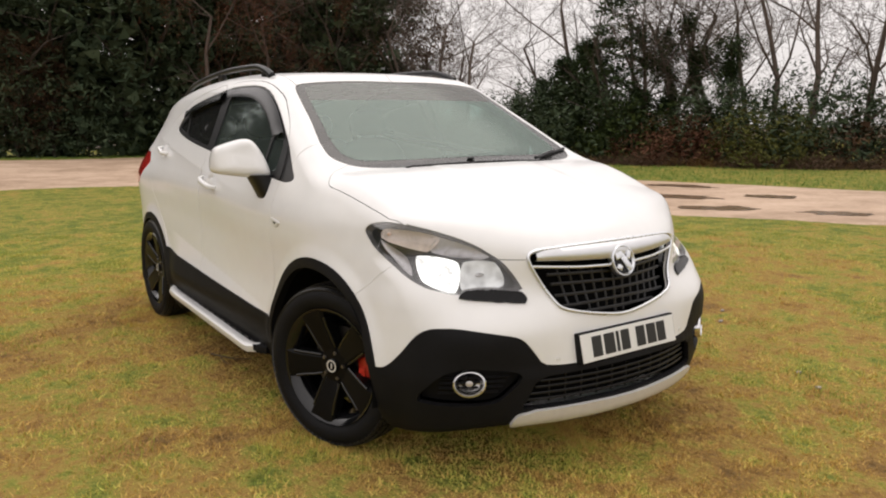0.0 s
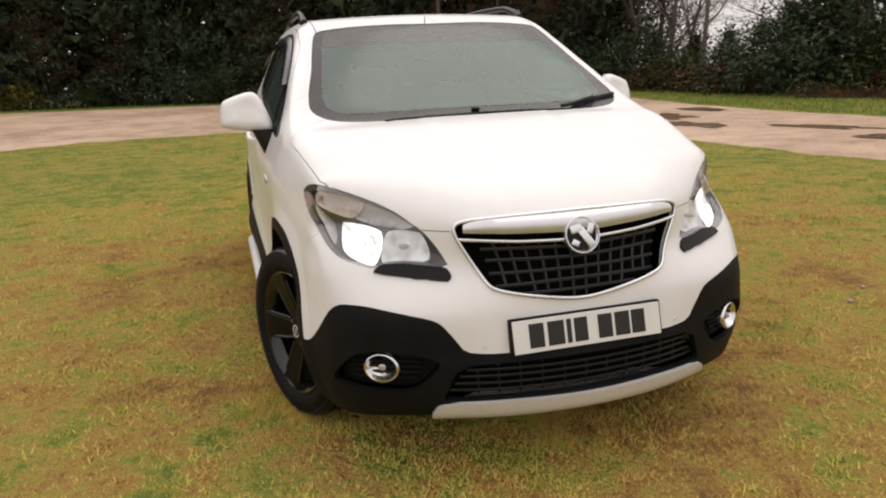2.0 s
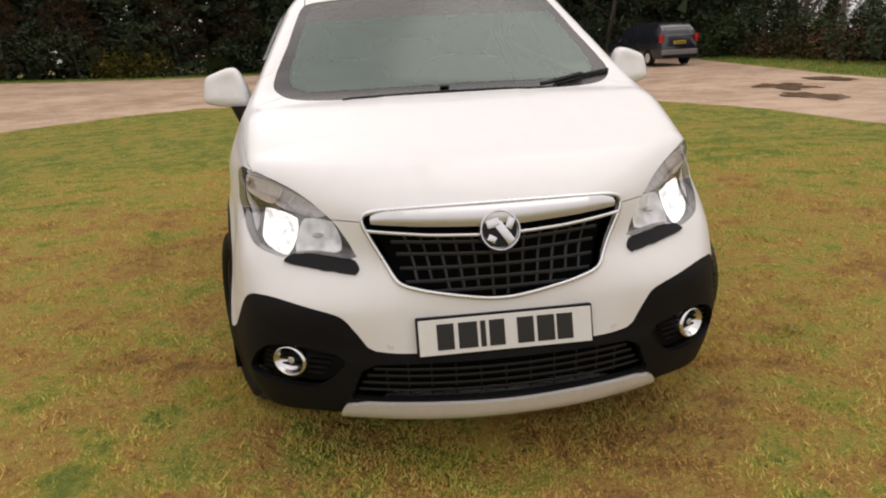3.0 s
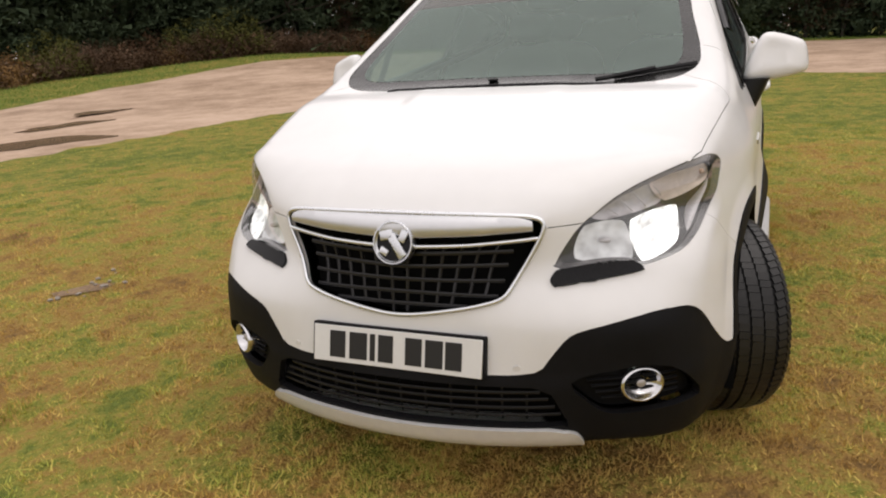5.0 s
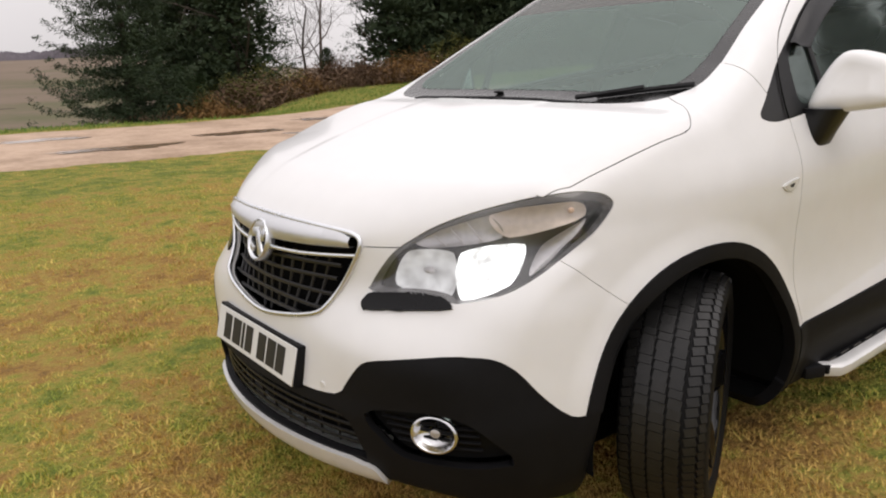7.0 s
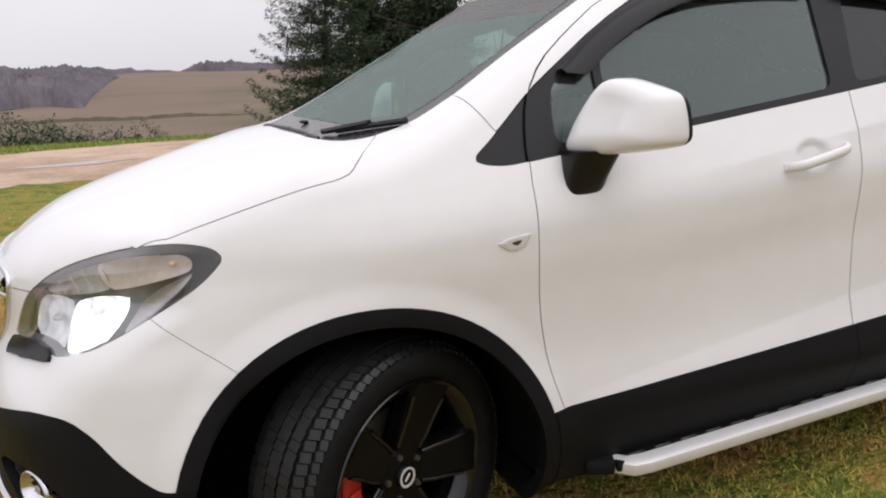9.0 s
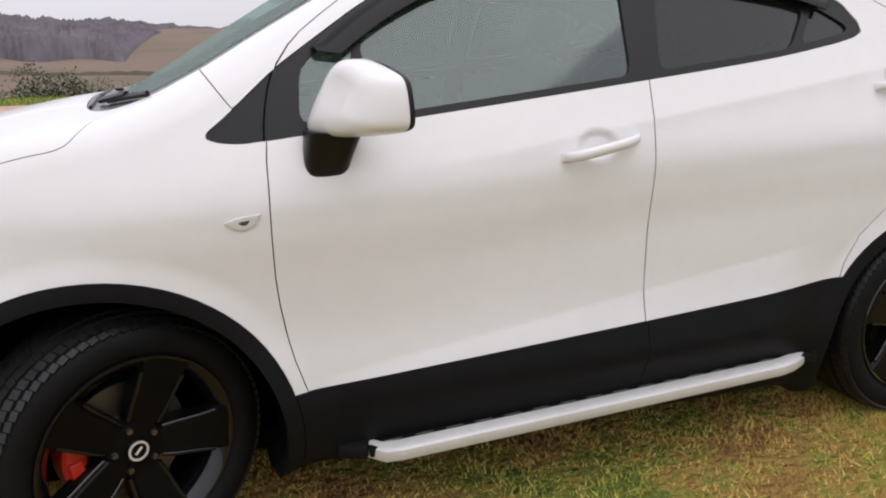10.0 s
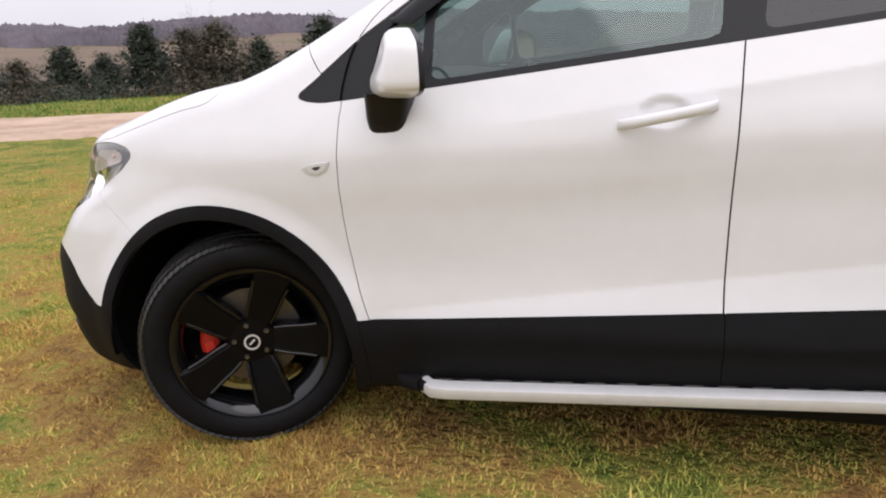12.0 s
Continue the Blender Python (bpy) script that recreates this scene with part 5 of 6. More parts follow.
# turf is painted darker than the blades, as shade in the gaps between them
TURF = blended("turf", ((.34, (.19, .118, .048)), (.43, (.31, .185, .06)), (.50, (.35, .250, .070)), (.56, (.27, .26, .056)), (.64, (.14, .175, .038))),
               ((.45, .14), (1.9, .26), (6, .26), (18, .20), (70, .14)), .95, 1.0, 30, bump_distance=.06, spec=.1, greener=.085, contrast=1.5)
BLADES = blended("grass_blades", ((.30, (.33, .205, .076)), (.40, (.56, .350, .105)), (.48, (.68, .50, .145)), (.55, (.50, .49, .100)), (.66, (.245, .315, .058))),
                 ((.45, .14), (1.9, .24), (6, .24), (18, .18)), .8, 0, islands=.13, spec=.15, greener=.085, contrast=1.5)
TUFT = blended("green_tufts", ((.30, (.48, .42, .095)), (.5, (.31, .36, .070)), (.70, (.13, .20, .038))), ((.8, .4), (5, .3)), .8, 0, islands=.3, spec=.15)
VERGE = blended("verge_blades", ((.30, (.24, .28, .065)), (.5, (.155, .26, .050)), (.75, (.09, .18, .038))), ((.3, .5),), .8, 0, islands=.5, spec=.15)
DIRT = blended("wet_dirt", ((.34, (.21, .137, .090)), (.45, (.375, .263, .182)), (.55, (.51, .37, .27)), (.66, (.60, .455, .345))),
               ((.25, .36), (1.3, .32), (9, .2), (60, .12)), .72, .7, 30, bump_distance=.015)
SOIL = blended("bare_soil", ((.35, (.15, .10, .06)), (.55, (.23, .155, .095)), (.7, (.33, .24, .155))), ((3, .5), (30, .5)), .9, .8, 60)
FIELD = blended("far_field", ((.36, (.105, .100, .050)), (.46, (.165, .125, .090)), (.56, (.19, .142, .105)), (.68, (.12, .115, .058))), ((.006, .7), (.03, .2), (.4, .1)), .95, 0)
WATER = material("puddle_water", (.27, .18, .115), .12, vary=.25, scale=3, spec=.4)

radii = np.concatenate([np.linspace(0, 26, 66), 26 * 1.085 ** np.arange(1, 52)])
turns = np.radians(np.arange(0, 360, 2))
R, T = np.meshgrid(radii[1:], turns, indexing="ij")
gx, gy = (R * np.cos(T)).ravel(), (R * np.sin(T)).ravel()
gv = np.concatenate([[[0, 0, float(lie(0, 0))]], np.stack([gx, gy, lie(gx, gy)], 1)])
nt, nr = len(turns), len(radii) - 1
i, j = np.meshgrid(np.arange(nr - 1), np.arange(nt), indexing="ij")
a = 1 + i * nt + j
b = 1 + i * nt + (j + 1) % nt
quads = np.stack([a, a + nt, b + nt, b], -1).reshape(-1, 4)
far = gv[quads].mean(1)
rows_far = (np.hypot(far[:, 0], far[:, 1]) > 70).astype(int)
ground = new("ground", fast_mesh("ground", gv, quads, [TURF, FIELD], rows_far))
tagged(ground, "rough wet grass field with brown and green patches", "ground", kind="structure")
raw("ground_middle", gv[: nt + 1], [(0, 1 + q, 1 + (q + 1) % nt) for q in range(nt)], TURF, ground)

TRACK_IN = np.array(((22, -1), (12, -4.2), (7.5, -6.4), (6.1, -7.0), (3.6, -8.8), (1.5, -9.7), (-1.2, -9.6), (-4.5, -9.4), (-7.5, -9.2), (-12.1, -8.8), (-16, -7.6), (-18.8, -5.0), (-19.6, -2),
                     (-19.2, 1.5), (-17, 4.6), (-12.5, 6.5), (-8, 7.0), (-4.4, 7.1), (-1.9, 7.9), (3, 9.0), (12, 9.5)))
TRACK_OUT = np.array(((24, -6), (15, -7.6), (10.6, -9.9), (7.7, -11.5), (5.4, -13.6), (3.2, -16.2), (-1, -17.4), (-6.1, -17.6), (-13, -20), (-20, -21), (-29, -19.5), (-35, -14), (-37.5, -7),
                      (-38, 2), (-37.5, 9), (-35, 15.5), (-24, 14.6), (-15, 13.6), (-8.3, 13.4), (3, 14), (12, 15)))


n_track, m_track = 420, 18
knots = np.linspace(0, 1, len(TRACK_IN))
fine = np.linspace(0, 1, n_track)
t_in = np.stack([curve(knots, TRACK_IN[:, c])(fine) for c in (0, 1)], 1)
t_out = np.stack([curve(knots, TRACK_OUT[:, c])(fine) for c in (0, 1)], 1)
wob = np.array([noise.noise(Vector((f * 90, 0, 0))) * .35 + noise.noise(Vector((f * 300, 3, 0))) * .16 for f in fine])[:, None]
across = t_out - t_in
across /= np.linalg.norm(across, axis=1, keepdims=True)
t_in, t_out = t_in + across * wob, t_out + across * wob[::-1]
u = np.linspace(0, 1, m_track)[None, :, None]
tv = (t_in[:, None] * (1 - u) + t_out[:, None] * u).reshape(-1, 2)
edge = np.tile(np.minimum(np.linspace(0, 1, m_track), np.linspace(1, 0, m_track)), n_track)
tz = lie(tv[:, 0], tv[:, 1]) + np.where(edge <= 0, -.01, .022)
i, j = np.meshgrid(np.arange(n_track - 1), np.arange(m_track - 1), indexing="ij")
a = (i * m_track + j).ravel()
track = new("road", fast_mesh("road", np.column_stack([tv, tz]), np.stack([a, a + m_track, a + m_track + 1, a + 1], 1), [DIRT]))
tagged(track, "pale brown dirt track with wet ruts and puddles", "track", kind="structure")


def blotch(name, x, y, rx, ry, turn, mat, up, label, category, group="", kind=""):
    ob = new(name)
    rim = []
    for q in range(40):
        a = math.tau * q / 40
        w = 1 + .6 * noise.noise(Vector((math.cos(a) * 1.6 + x * 3, math.sin(a) * 1.6 + y * 3, 1))) + .3 * noise.noise(Vector((math.cos(a) * 5 + x, math.sin(a) * 5, y)))
        px, py = rx * w * math.cos(a), ry * w * math.sin(a)
        c, s = math.cos(radians(turn)), math.sin(radians(turn))
        rim.append((x + px * c - py * s, y + px * s + py * c))
    z = float(lie(x, y)) + up
    me = bpy.data.meshes.new(name)
    me.from_pydata([(x, y, z)] + [(p, q, z) for p, q in rim], [], [(0, 1 + k, 1 + (k + 1) % 40) for k in range(40)])
    bpy.data.objects.remove(ob)
    ob = finish(new(name, me), mat, None, "")
    return tagged(ob, label, category, group, kind)


for x, y, rx, ry, turn in ((-4.6, 8.4, .55, .22, 20), (-6.6, 9.6, .9, .24, 10), (-5.2, 10.8, .5, .2, 5), (-3.0, 8.9, .5, .18, 10), (-9.4, 10.4, 1.2, .25, 8), (-2.0, 9.6, .4, .16, 30), (-12, 9.2, 1.1, .3, -5),
                           (-15, 10.4, 1.4, .35, -10), (-8.2, 12.0, .9, .2, 0), (-17, 12.6, 1.6, .3, -4), (-6.9, -11.0, 1.9, .50, -12), (-4.6, -13.0, 1.0, .25, 8), (-1.8, -11.6, 1.2, .22, 0), (1.6, -12.4, .9, .2, 12),
                           (-9.8, -13.4, 1.3, .3, 6), (-7.6, -15.2, .8, .25, 0), (-1.2, -14.6, .8, .2, 4), (-12.6, -15.0, 1.2, .3, 6), (3.4, -10.9, .7, .16, 25)):
    blotch("puddle", x, y, rx, ry * 1.6, turn, WATER, .030, "shallow muddy puddle in the dirt track", "puddle", "puddles on the track")

for x, y, r in ((-.45, -2.75, .16),):
    blotch("bare_patch", x, y, r, r * .55, random.uniform(0, 180), SOIL, .006, "bare muddy patch in the grass", "bare soil", "", "stuff")

TWIG_BARK = material("dead_twig", (.07, .045, .03), .9, vary=.3, scale=60, bump=.4, bump_scale=300)
STONE = material("pebble", (.36, .32, .28), .8, vary=.3, scale=40)
for q in range(26):
    r = random.uniform(.006, .02)
    bm = bmesh.new()
    bmesh.ops.create_icosphere(bm, subdivisions=1, radius=r)
    for v in bm.verts:
        v.co *= random.uniform(.75, 1.15)
        v.co.z *= .6
    x, y = (-.45 + random.gauss(0, .16), -2.75 + random.gauss(0, .09)) if q < 14 else (random.uniform(-2.4, 2.2), random.uniform(1.4, 2.6))
    ob = part("stone", bm, STONE, None, smooth=0)
    ob.location = (x, y, float(lie(x, y)) + .010)
    tagged(ob, "small pale stone lying in the grass", "stone", "stones in the grass")

# a dead twig in the grass beside the step
bm = bmesh.new()
tube(bm, [(-1.44, -.87, .012), (-1.34, -.85, .020), (-1.25, -.80, .014), (-1.20, -.72, .012)], lambda t: .005 - .003 * t, 6)
tube(bm, [(-1.33, -.85, .018), (-1.26, -.87, .022), (-1.20, -.86, .012)], lambda t: .003 - .0015 * t, 5)
tube(bm, [(-1.28, -.82, .016), (-1.24, -.77, .028)], .002, 5)
bmesh.ops.translate(bm, verts=bm.verts, vec=(0, 0, float(lie(-1.3, -.83))))
tagged(part("twig", bm, TWIG_BARK, None, smooth=60), "thin dead twig lying in the grass", "twig")

# ---- grass ----
def inside_track(x, y):
    q = np.stack([x, y], 1)
    return contains(np.concatenate([t_in, t_out[::-1]]), q)


def patchy(x, y, size, seed=3):
    """Smooth uneven values from 0 to 1 over the ground, with spots of about that size."""
    grid = np.random.default_rng(seed).random((128, 128))
    u, v = x / size, y / size
    i, j = np.floor(u).astype(int), np.floor(v).astype(int)
    a, b = u - i, v - j
    a, b = a * a * (3 - 2 * a), b * b * (3 - 2 * b)
    at = lambda p, q: grid[p % 128, q % 128]
    return (at(i, j) * (1 - a) + at(i + 1, j) * a) * (1 - b) + (at(i, j + 1) * (1 - a) + at(i + 1, j + 1) * a) * b


def grass(name, count, spot, tall, wide, label, mat=None, flat=.55):
    rng = np.random.default_rng(5)
    x, y = spot(rng, count)
    keep = ~inside_track(x, y)
    x, y = x[keep], y[keep]
    n = len(x)
    clump = (.22 + 1.7 * patchy(x, y, .10) ** 2 + .6 * patchy(x, y, .40)) * (.7 + .5 * rng.random(n))
    h = tall * np.minimum(clump, 1.6) * (.55 + .9 * rng.random(n))
    a, lean, way = rng.random(n) * math.tau, rng.normal(0, flat, n), rng.random(n) * math.tau
    w = wide * (.6 + .8 * rng.random(n))
    z = lie(x, y)
    dx, dy = np.cos(a) * w, np.sin(a) * w
    tx, ty = x + np.cos(way) * h * np.abs(lean), y + np.sin(way) * h * np.abs(lean)
    v = np.stack([np.stack([x - dx, y - dy, z - .004], 1), np.stack([x + dx, y + dy, z - .004], 1), np.stack([tx, ty, z + h * .95], 1)], 1).reshape(-1, 3)
    f = np.arange(n)[:, None] * 3 + np.arange(3)
    ob = new(name, fast_mesh(name, v, f, [mat or BLADES], smooth=False))
    return tagged(ob, label, "grass", kind="stuff")


def near_spot(rng, n):
    """A band round the car, thickest close to it."""
    ring = rng.random(n) ** 1.4 * 6.4 - 1.25
    t = rng.random(n) * math.tau
    return (2.6 + ring) * np.cos(t) - .95, (1.35 + ring) * np.sin(t)


def wheel_spot(rng, n):
    k = rng.integers(0, 4, n)
    wx, wy = np.array((0, 0, -AXLE, -AXLE))[k], np.array((.78, -.78, .78, -.78))[k]
    t, q = rng.random(n) * math.tau, .06 + .30 * rng.random(n)
    return wx + q * np.cos(t) * 1.1, wy + q * np.sin(t)


def far_spot(rng, n):
    r = 3 + 17 * rng.random(n) ** .75
    t = rng.random(n) * math.tau
    return r * np.cos(t) - 3, r * np.sin(t) - 1


def tuft_spot(rng, n):
    m = n // 130 + 1
    ring, t = .6 + rng.random(m) ** .8 * 6.5, rng.random(m) * math.tau
    cx, cy = (1.6 + ring) * np.cos(t) - 1, (.9 + ring) * np.sin(t)
    k = np.arange(n) // 130
    wide = (.04 + .07 * rng.random(m))[k]
    return cx[k] + rng.normal(0, 1, n) * wide * 1.5, cy[k] + rng.normal(0, 1, n) * wide


def verge_spot(rng, n):
    k = rng.integers(0, n_track, n)
    out = t_out[k] + across[k] * (rng.random(n) ** 1.3 * 9)[:, None] + rng.normal(0, .3, (n, 2))
    return out[:, 0], out[:, 1]


grass("lawn_grass", 430000, near_spot, .0125, .0034, "short wet grass, brown and green, round the car", None, 1.3)
grass("grass_tufts", 110000, tuft_spot, .017, .0024, "green tufts in the short brown grass", TUFT, .7)
grass("field_grass", 110000, far_spot, .016, .0060, "short rough grass of the field", None, .8)
grass("verge_grass", 90000, verge_spot, .06, .012, "green grass verge along the track", VERGE)
grass("wheel_grass", 26000, wheel_spot, .019, .0018, "grass standing up round the tyres")

# ---- trees, hedges and hills ----
BARK = material("bark", (.075, .058, .045), .9, vary=.4, scale=12, bump=.8, bump_scale=40)
TWIG = material("twigs", (.105, .078, .062), .9, vary=.3, scale=6)
LEAF_DARK = blended("dark_evergreen", ((.2, (0.041, 0.061, 0.034)), (.5, (0.074, 0.097, 0.054)), (.8, (0.133, 0.158, 0.083))), ((.25, .4),), .6, 0, islands=.25, spec=.05)
LEAF_IVY = blended("ivy_leaves", ((.25, (0.028, 0.045, 0.020)), (.5, (0.060, 0.085, 0.032)), (.8, (0.112, 0.134, 0.045))), ((.3, .4),), .5, 0, islands=.25, spec=.05)
LEAF_GREEN = blended("bush_leaves", ((.25, (0.039, 0.057, 0.018)), (.5, (0.078, 0.105, 0.031)), (.8, (0.150, 0.167, 0.046))), ((.4, .4),), .6, 0, islands=.25, spec=.05)
LEAF_YELLOW = blended("yellow_leaves", ((.25, (.07, .065, .014)), (.5, (.17, .14, .026)), (.8, (.30, .22, .04))), ((.6, .4),), .6, 0, islands=.25, spec=.05)
LEAF_BROWN = blended("brown_leaves", ((.25, (0.056, 0.034, 0.021)), (.5, (0.131, 0.077, 0.044)), (.8, (0.227, 0.140, 0.079))), ((.4, .4),), .8, 0, islands=.25, spec=.05)
LEAF_STRAW = blended("dry_bracken", ((.25, (.16, .09, .035)), (.5, (.28, .17, .07)), (.8, (.38, .25, .11))), ((.5, .4),), .85, 0, islands=.25, spec=.05)
LEAF_BRIAR = blended("dry_briar", ((.25, (.10, .065, .044)), (.5, (.21, .14, .092)), (.8, (.34, .24, .16))), ((.4, .4),), .85, 0, islands=.25, spec=.05)
LEAF_RUST = blended("rust_twigs", ((.25, (0.094, 0.043, 0.028)), (.5, (0.180, 0.090, 0.053)), (.8, (0.265, 0.149, 0.086))), ((.4, .4),), .85, 0, islands=.25, spec=.05)
LEAF_MOSS = blended("yellow_green_leaves", ((.25, (.075, .078, .022)), (.5, (.14, .14, .040)), (.8, (.23, .21, .060))), ((.4, .4),), .7, 0, islands=.25, spec=.05)
# greyed and lightened: haze over the slope is put into the leaf colour
LEAF_HAZE = blended("hazed_conifer", ((.25, (.058, .070, .054)), (.5, (.092, .106, .080)), (.8, (.145, .155, .112))), ((.25, .4),), .7, 0, islands=.25, spec=.03)
LEAF_OLIVE = blended("olive_twigs", ((.25, (.075, .070, .048)), (.5, (.115, .105, .072)), (.8, (.17, .15, .105))), ((.25, .4),), .8, 0, islands=.25, spec=.03)
rng = np.random.default_rng(11)


def leaves(centres, spread, per, size, squash=.8, stretch=1.6, wide=.75):
    """Small tilted leaves in clumps round the centres."""
    c = np.repeat(np.asarray(centres, float), per, 0)
    n = len(c)
    s = np.repeat(np.broadcast_to(np.asarray(spread, float), (len(centres),)), per)[:, None]
    p = c + rng.normal(0, 1, (n, 3)) * s * [1, 1, squash]
    u = rng.normal(0, 1, (n, 3))
    u[:, 2] *= .55
    u /= np.linalg.norm(u, axis=1, keepdims=True)
    w = np.cross(u, np.array([0, 0, 1.0]) + rng.normal(0, .55, (n, 3)))
    w /= np.maximum(np.linalg.norm(w, axis=1, keepdims=True), 1e-6)
    k = (size * (.5 + rng.random(n)))[:, None]
    v = np.stack([p - u * k * stretch, p + u * k * stretch * .7 + w * k * wide, p + u * k * stretch * .7 - w * k * wide], 1).reshape(-1, 3)
    return v, np.arange(n)[:, None] * 3 + np.arange(3)


def branching(height, levels=4, lean=.25, spread=.55, trunk=.16, fork=3, seed=1, start=.3, rise=.15, thin=.004):
    """Tapered limbs as joined tubes; gives the mesh data and the tips of the twigs."""
    r = random.Random(seed)
    verts, faces, tips = [], [], []

    def limb(p, d, length, rad, level):
        n = (7, 5, 3, 3, 3)[level]
        steps = (4, 4, 3, 2, 1)[level]
        prev = None
        q, way = p.copy(), d.copy()
        for k in range(steps + 1):
            t = k / steps
            side = way.cross(Vector((.3, .5, .8))).normalized()
            up = side.cross(way).normalized()
            rr = max(thin, rad * (1 - .55 * t))
            ring = []
            for a in range(n):
                ang = math.tau * a / n
                ring.append(len(verts))
                verts.append(tuple(q + side * rr * math.cos(ang) + up * rr * math.sin(ang)))
            if prev:
                for a in range(n):
                    faces.append((prev[a], prev[(a + 1) % n], ring[(a + 1) % n], ring[a]))
            prev = ring
            if level < levels and (k > 0 or level == 0) and t >= (start if level == 0 else .25):
                for _ in range(fork if level else 2):
                    if r.random() < .77:
                        turn = Vector((r.gauss(0, 1), r.gauss(0, 1), r.gauss(rise, .6))).normalized()
                        limb(q, (way * (1 - spread) + turn * spread).normalized(), length * r.uniform(.42, .66), rr * .52, level + 1)
            way = (way + Vector((r.gauss(0, lean), r.gauss(0, lean), r.gauss(.08, lean * .6))) * .5).normalized()
            q = q + way * (length / steps)
        if level >= levels - 1:
            tips.append(tuple(q))

    limb(Vector((0, 0, -.2)), Vector((0, 0, 1)), height * .62, trunk, 0)
    return verts, faces, tips


def tree_mesh(name, verts, faces, mat):
    me = bpy.data.meshes.new(name)
    me.from_pydata(verts, [], faces)
    me.polygons.foreach_set("use_smooth", [True] * len(me.polygons))
    me.materials.append(mat)
    return me


def evergreen(seed, height=12.0, spread=3.2, mat=LEAF_DARK, per=26, clumps=240, size=.17, low=.4, core=.055, top=1.7):
    """Sprays of foliage in tiers round a trunk, with a dark inside of larger leaves."""
    r = np.random.default_rng(seed)
    v, f, tips = branching(height, 2, .12, .6, .02 * height, 2, seed, .15)
    z = r.random(clumps) ** .8
    wide = spread * (1 - z ** top) ** .6 * (.50 + .50 * r.random(clumps) ** .5)
    a = r.random(clumps) * math.tau
    wide *= 1 + .20 * np.sin(z * height * 2.4 + seed) + .16 * np.sin(3 * a + z * 7 + seed)
    c = np.stack([np.cos(a) * wide, np.sin(a) * wide, low + z * height * .95 - .10 * wide], 1)
    lv, lf = leaves(c, (.26 + .2 * r.random(clumps)) * spread / 3.2, per, size, .42, 2.2, .55)
    m = clumps
    q = r.random(m) ** .9
    inner = spread * .70 * (1 - q ** top) ** .6 * r.random(m) ** .5
    b = r.random(m) * math.tau
    iv, jf = leaves(np.stack([np.cos(b) * inner, np.sin(b) * inner, low + q * height * .88], 1), .28, 9, core * spread, 1, 1.2)
    return tree_mesh("trunk", v, f, BARK), fast_mesh("crown", np.concatenate([lv, iv]), np.concatenate([lf, jf + len(lv)]), [mat], smooth=False)


def tiered(seed, height=12.0, spread=4.4, mat=LEAF_DARK, tiers=24, per=17, size=.055):
    """A conifer with boughs in open tiers, their tips turned up, and needles in sprays along them."""
    r = np.random.default_rng(seed)
    v, f, tips = branching(height, 1, .05, .5, .02 * height, 2, seed, .9)
    centres, wide = [], []
    for k in range(tiers):
        q = k / tiers
        z = .5 + q * height * .93
        for b in range(9):
            turn = math.tau * (b + r.uniform(-.35, .35)) / 9 + k * 1.3
            reach = spread * (1 - q ** 1.35) ** .75 * r.uniform(.50, 1.0) + .25
            high = z + r.normal(0, .16)
            for t in np.linspace(.12, 1, max(4, int(reach / .26))):
                out = reach * t
                fan = .30 * reach * t * (1.1 - t)
                for side in (-1, 1):
                    w = side * fan * r.uniform(.3, 1)
                    centres.append((out * math.cos(turn) - w * math.sin(turn), out * math.sin(turn) + w * math.cos(turn), high - .22 * out + .30 * out * t ** 3 + r.normal(0, .05)))
                    wide.append(.19 * (1.25 - .65 * t))
    lv, lf = leaves(np.array(centres), np.array(wide), per, size, .55, 2.0, .42)
    return tree_mesh("trunk", v, f, BARK), fast_mesh("crown", lv, lf, [mat], smooth=False)


def weeping(seed, height=12.0):
    """A tree whose brown twigs hang down in long strands."""
    r = np.random.default_rng(seed)
    v, f, tips = branching(height, 2, .25, .7, .16, 3, seed, .45)
    t = np.array(tips)
    t = t[t[:, 2] > height * .42]
    starts = t[r.integers(0, len(t), 170)] + r.normal(0, .35, (170, 3))
    long = r.uniform(.8, 2.9, 170)
    k = np.linspace(0, 1, 14)[None, :, None]
    way = np.stack([r.normal(0, .25, 170), r.normal(0, .25, 170), -long], 1)[:, None]
    line = starts[:, None] + way * k + r.normal(0, .05, (170, 14, 3))
    lv, lf = leaves(line.reshape(-1, 3), .07, 6, .030, 1.6, 2.0, .5)
    return tree_mesh("trunk", v, f, TWIG), fast_mesh("crown", lv, lf, [LEAF_RUST], smooth=False)


def bare(seed, height=10.0, ivy=0.0):
    v, f, tips = branching(height, 4, .28, .56, .13, 2, seed, .22, .26, .0055)
    trunk = tree_mesh("trunk", v, f, TWIG)
    crown = None
    if ivy:  # ivy climbs the stem and the foot of the limbs
        r = np.random.default_rng(seed)
        vv = np.array(v)
        low = vv[(vv[:, 2] < height * ivy) & (np.hypot(vv[:, 0], vv[:, 1]) < .35 + .09 * vv[:, 2])]
        pick = low[r.integers(0, len(low), 170)]
        lv, lf = leaves(pick, .16, 30, .045, 1.3, 1.2)
        crown = fast_mesh("crown", lv, lf, [LEAF_IVY], smooth=False)
    return trunk, crown


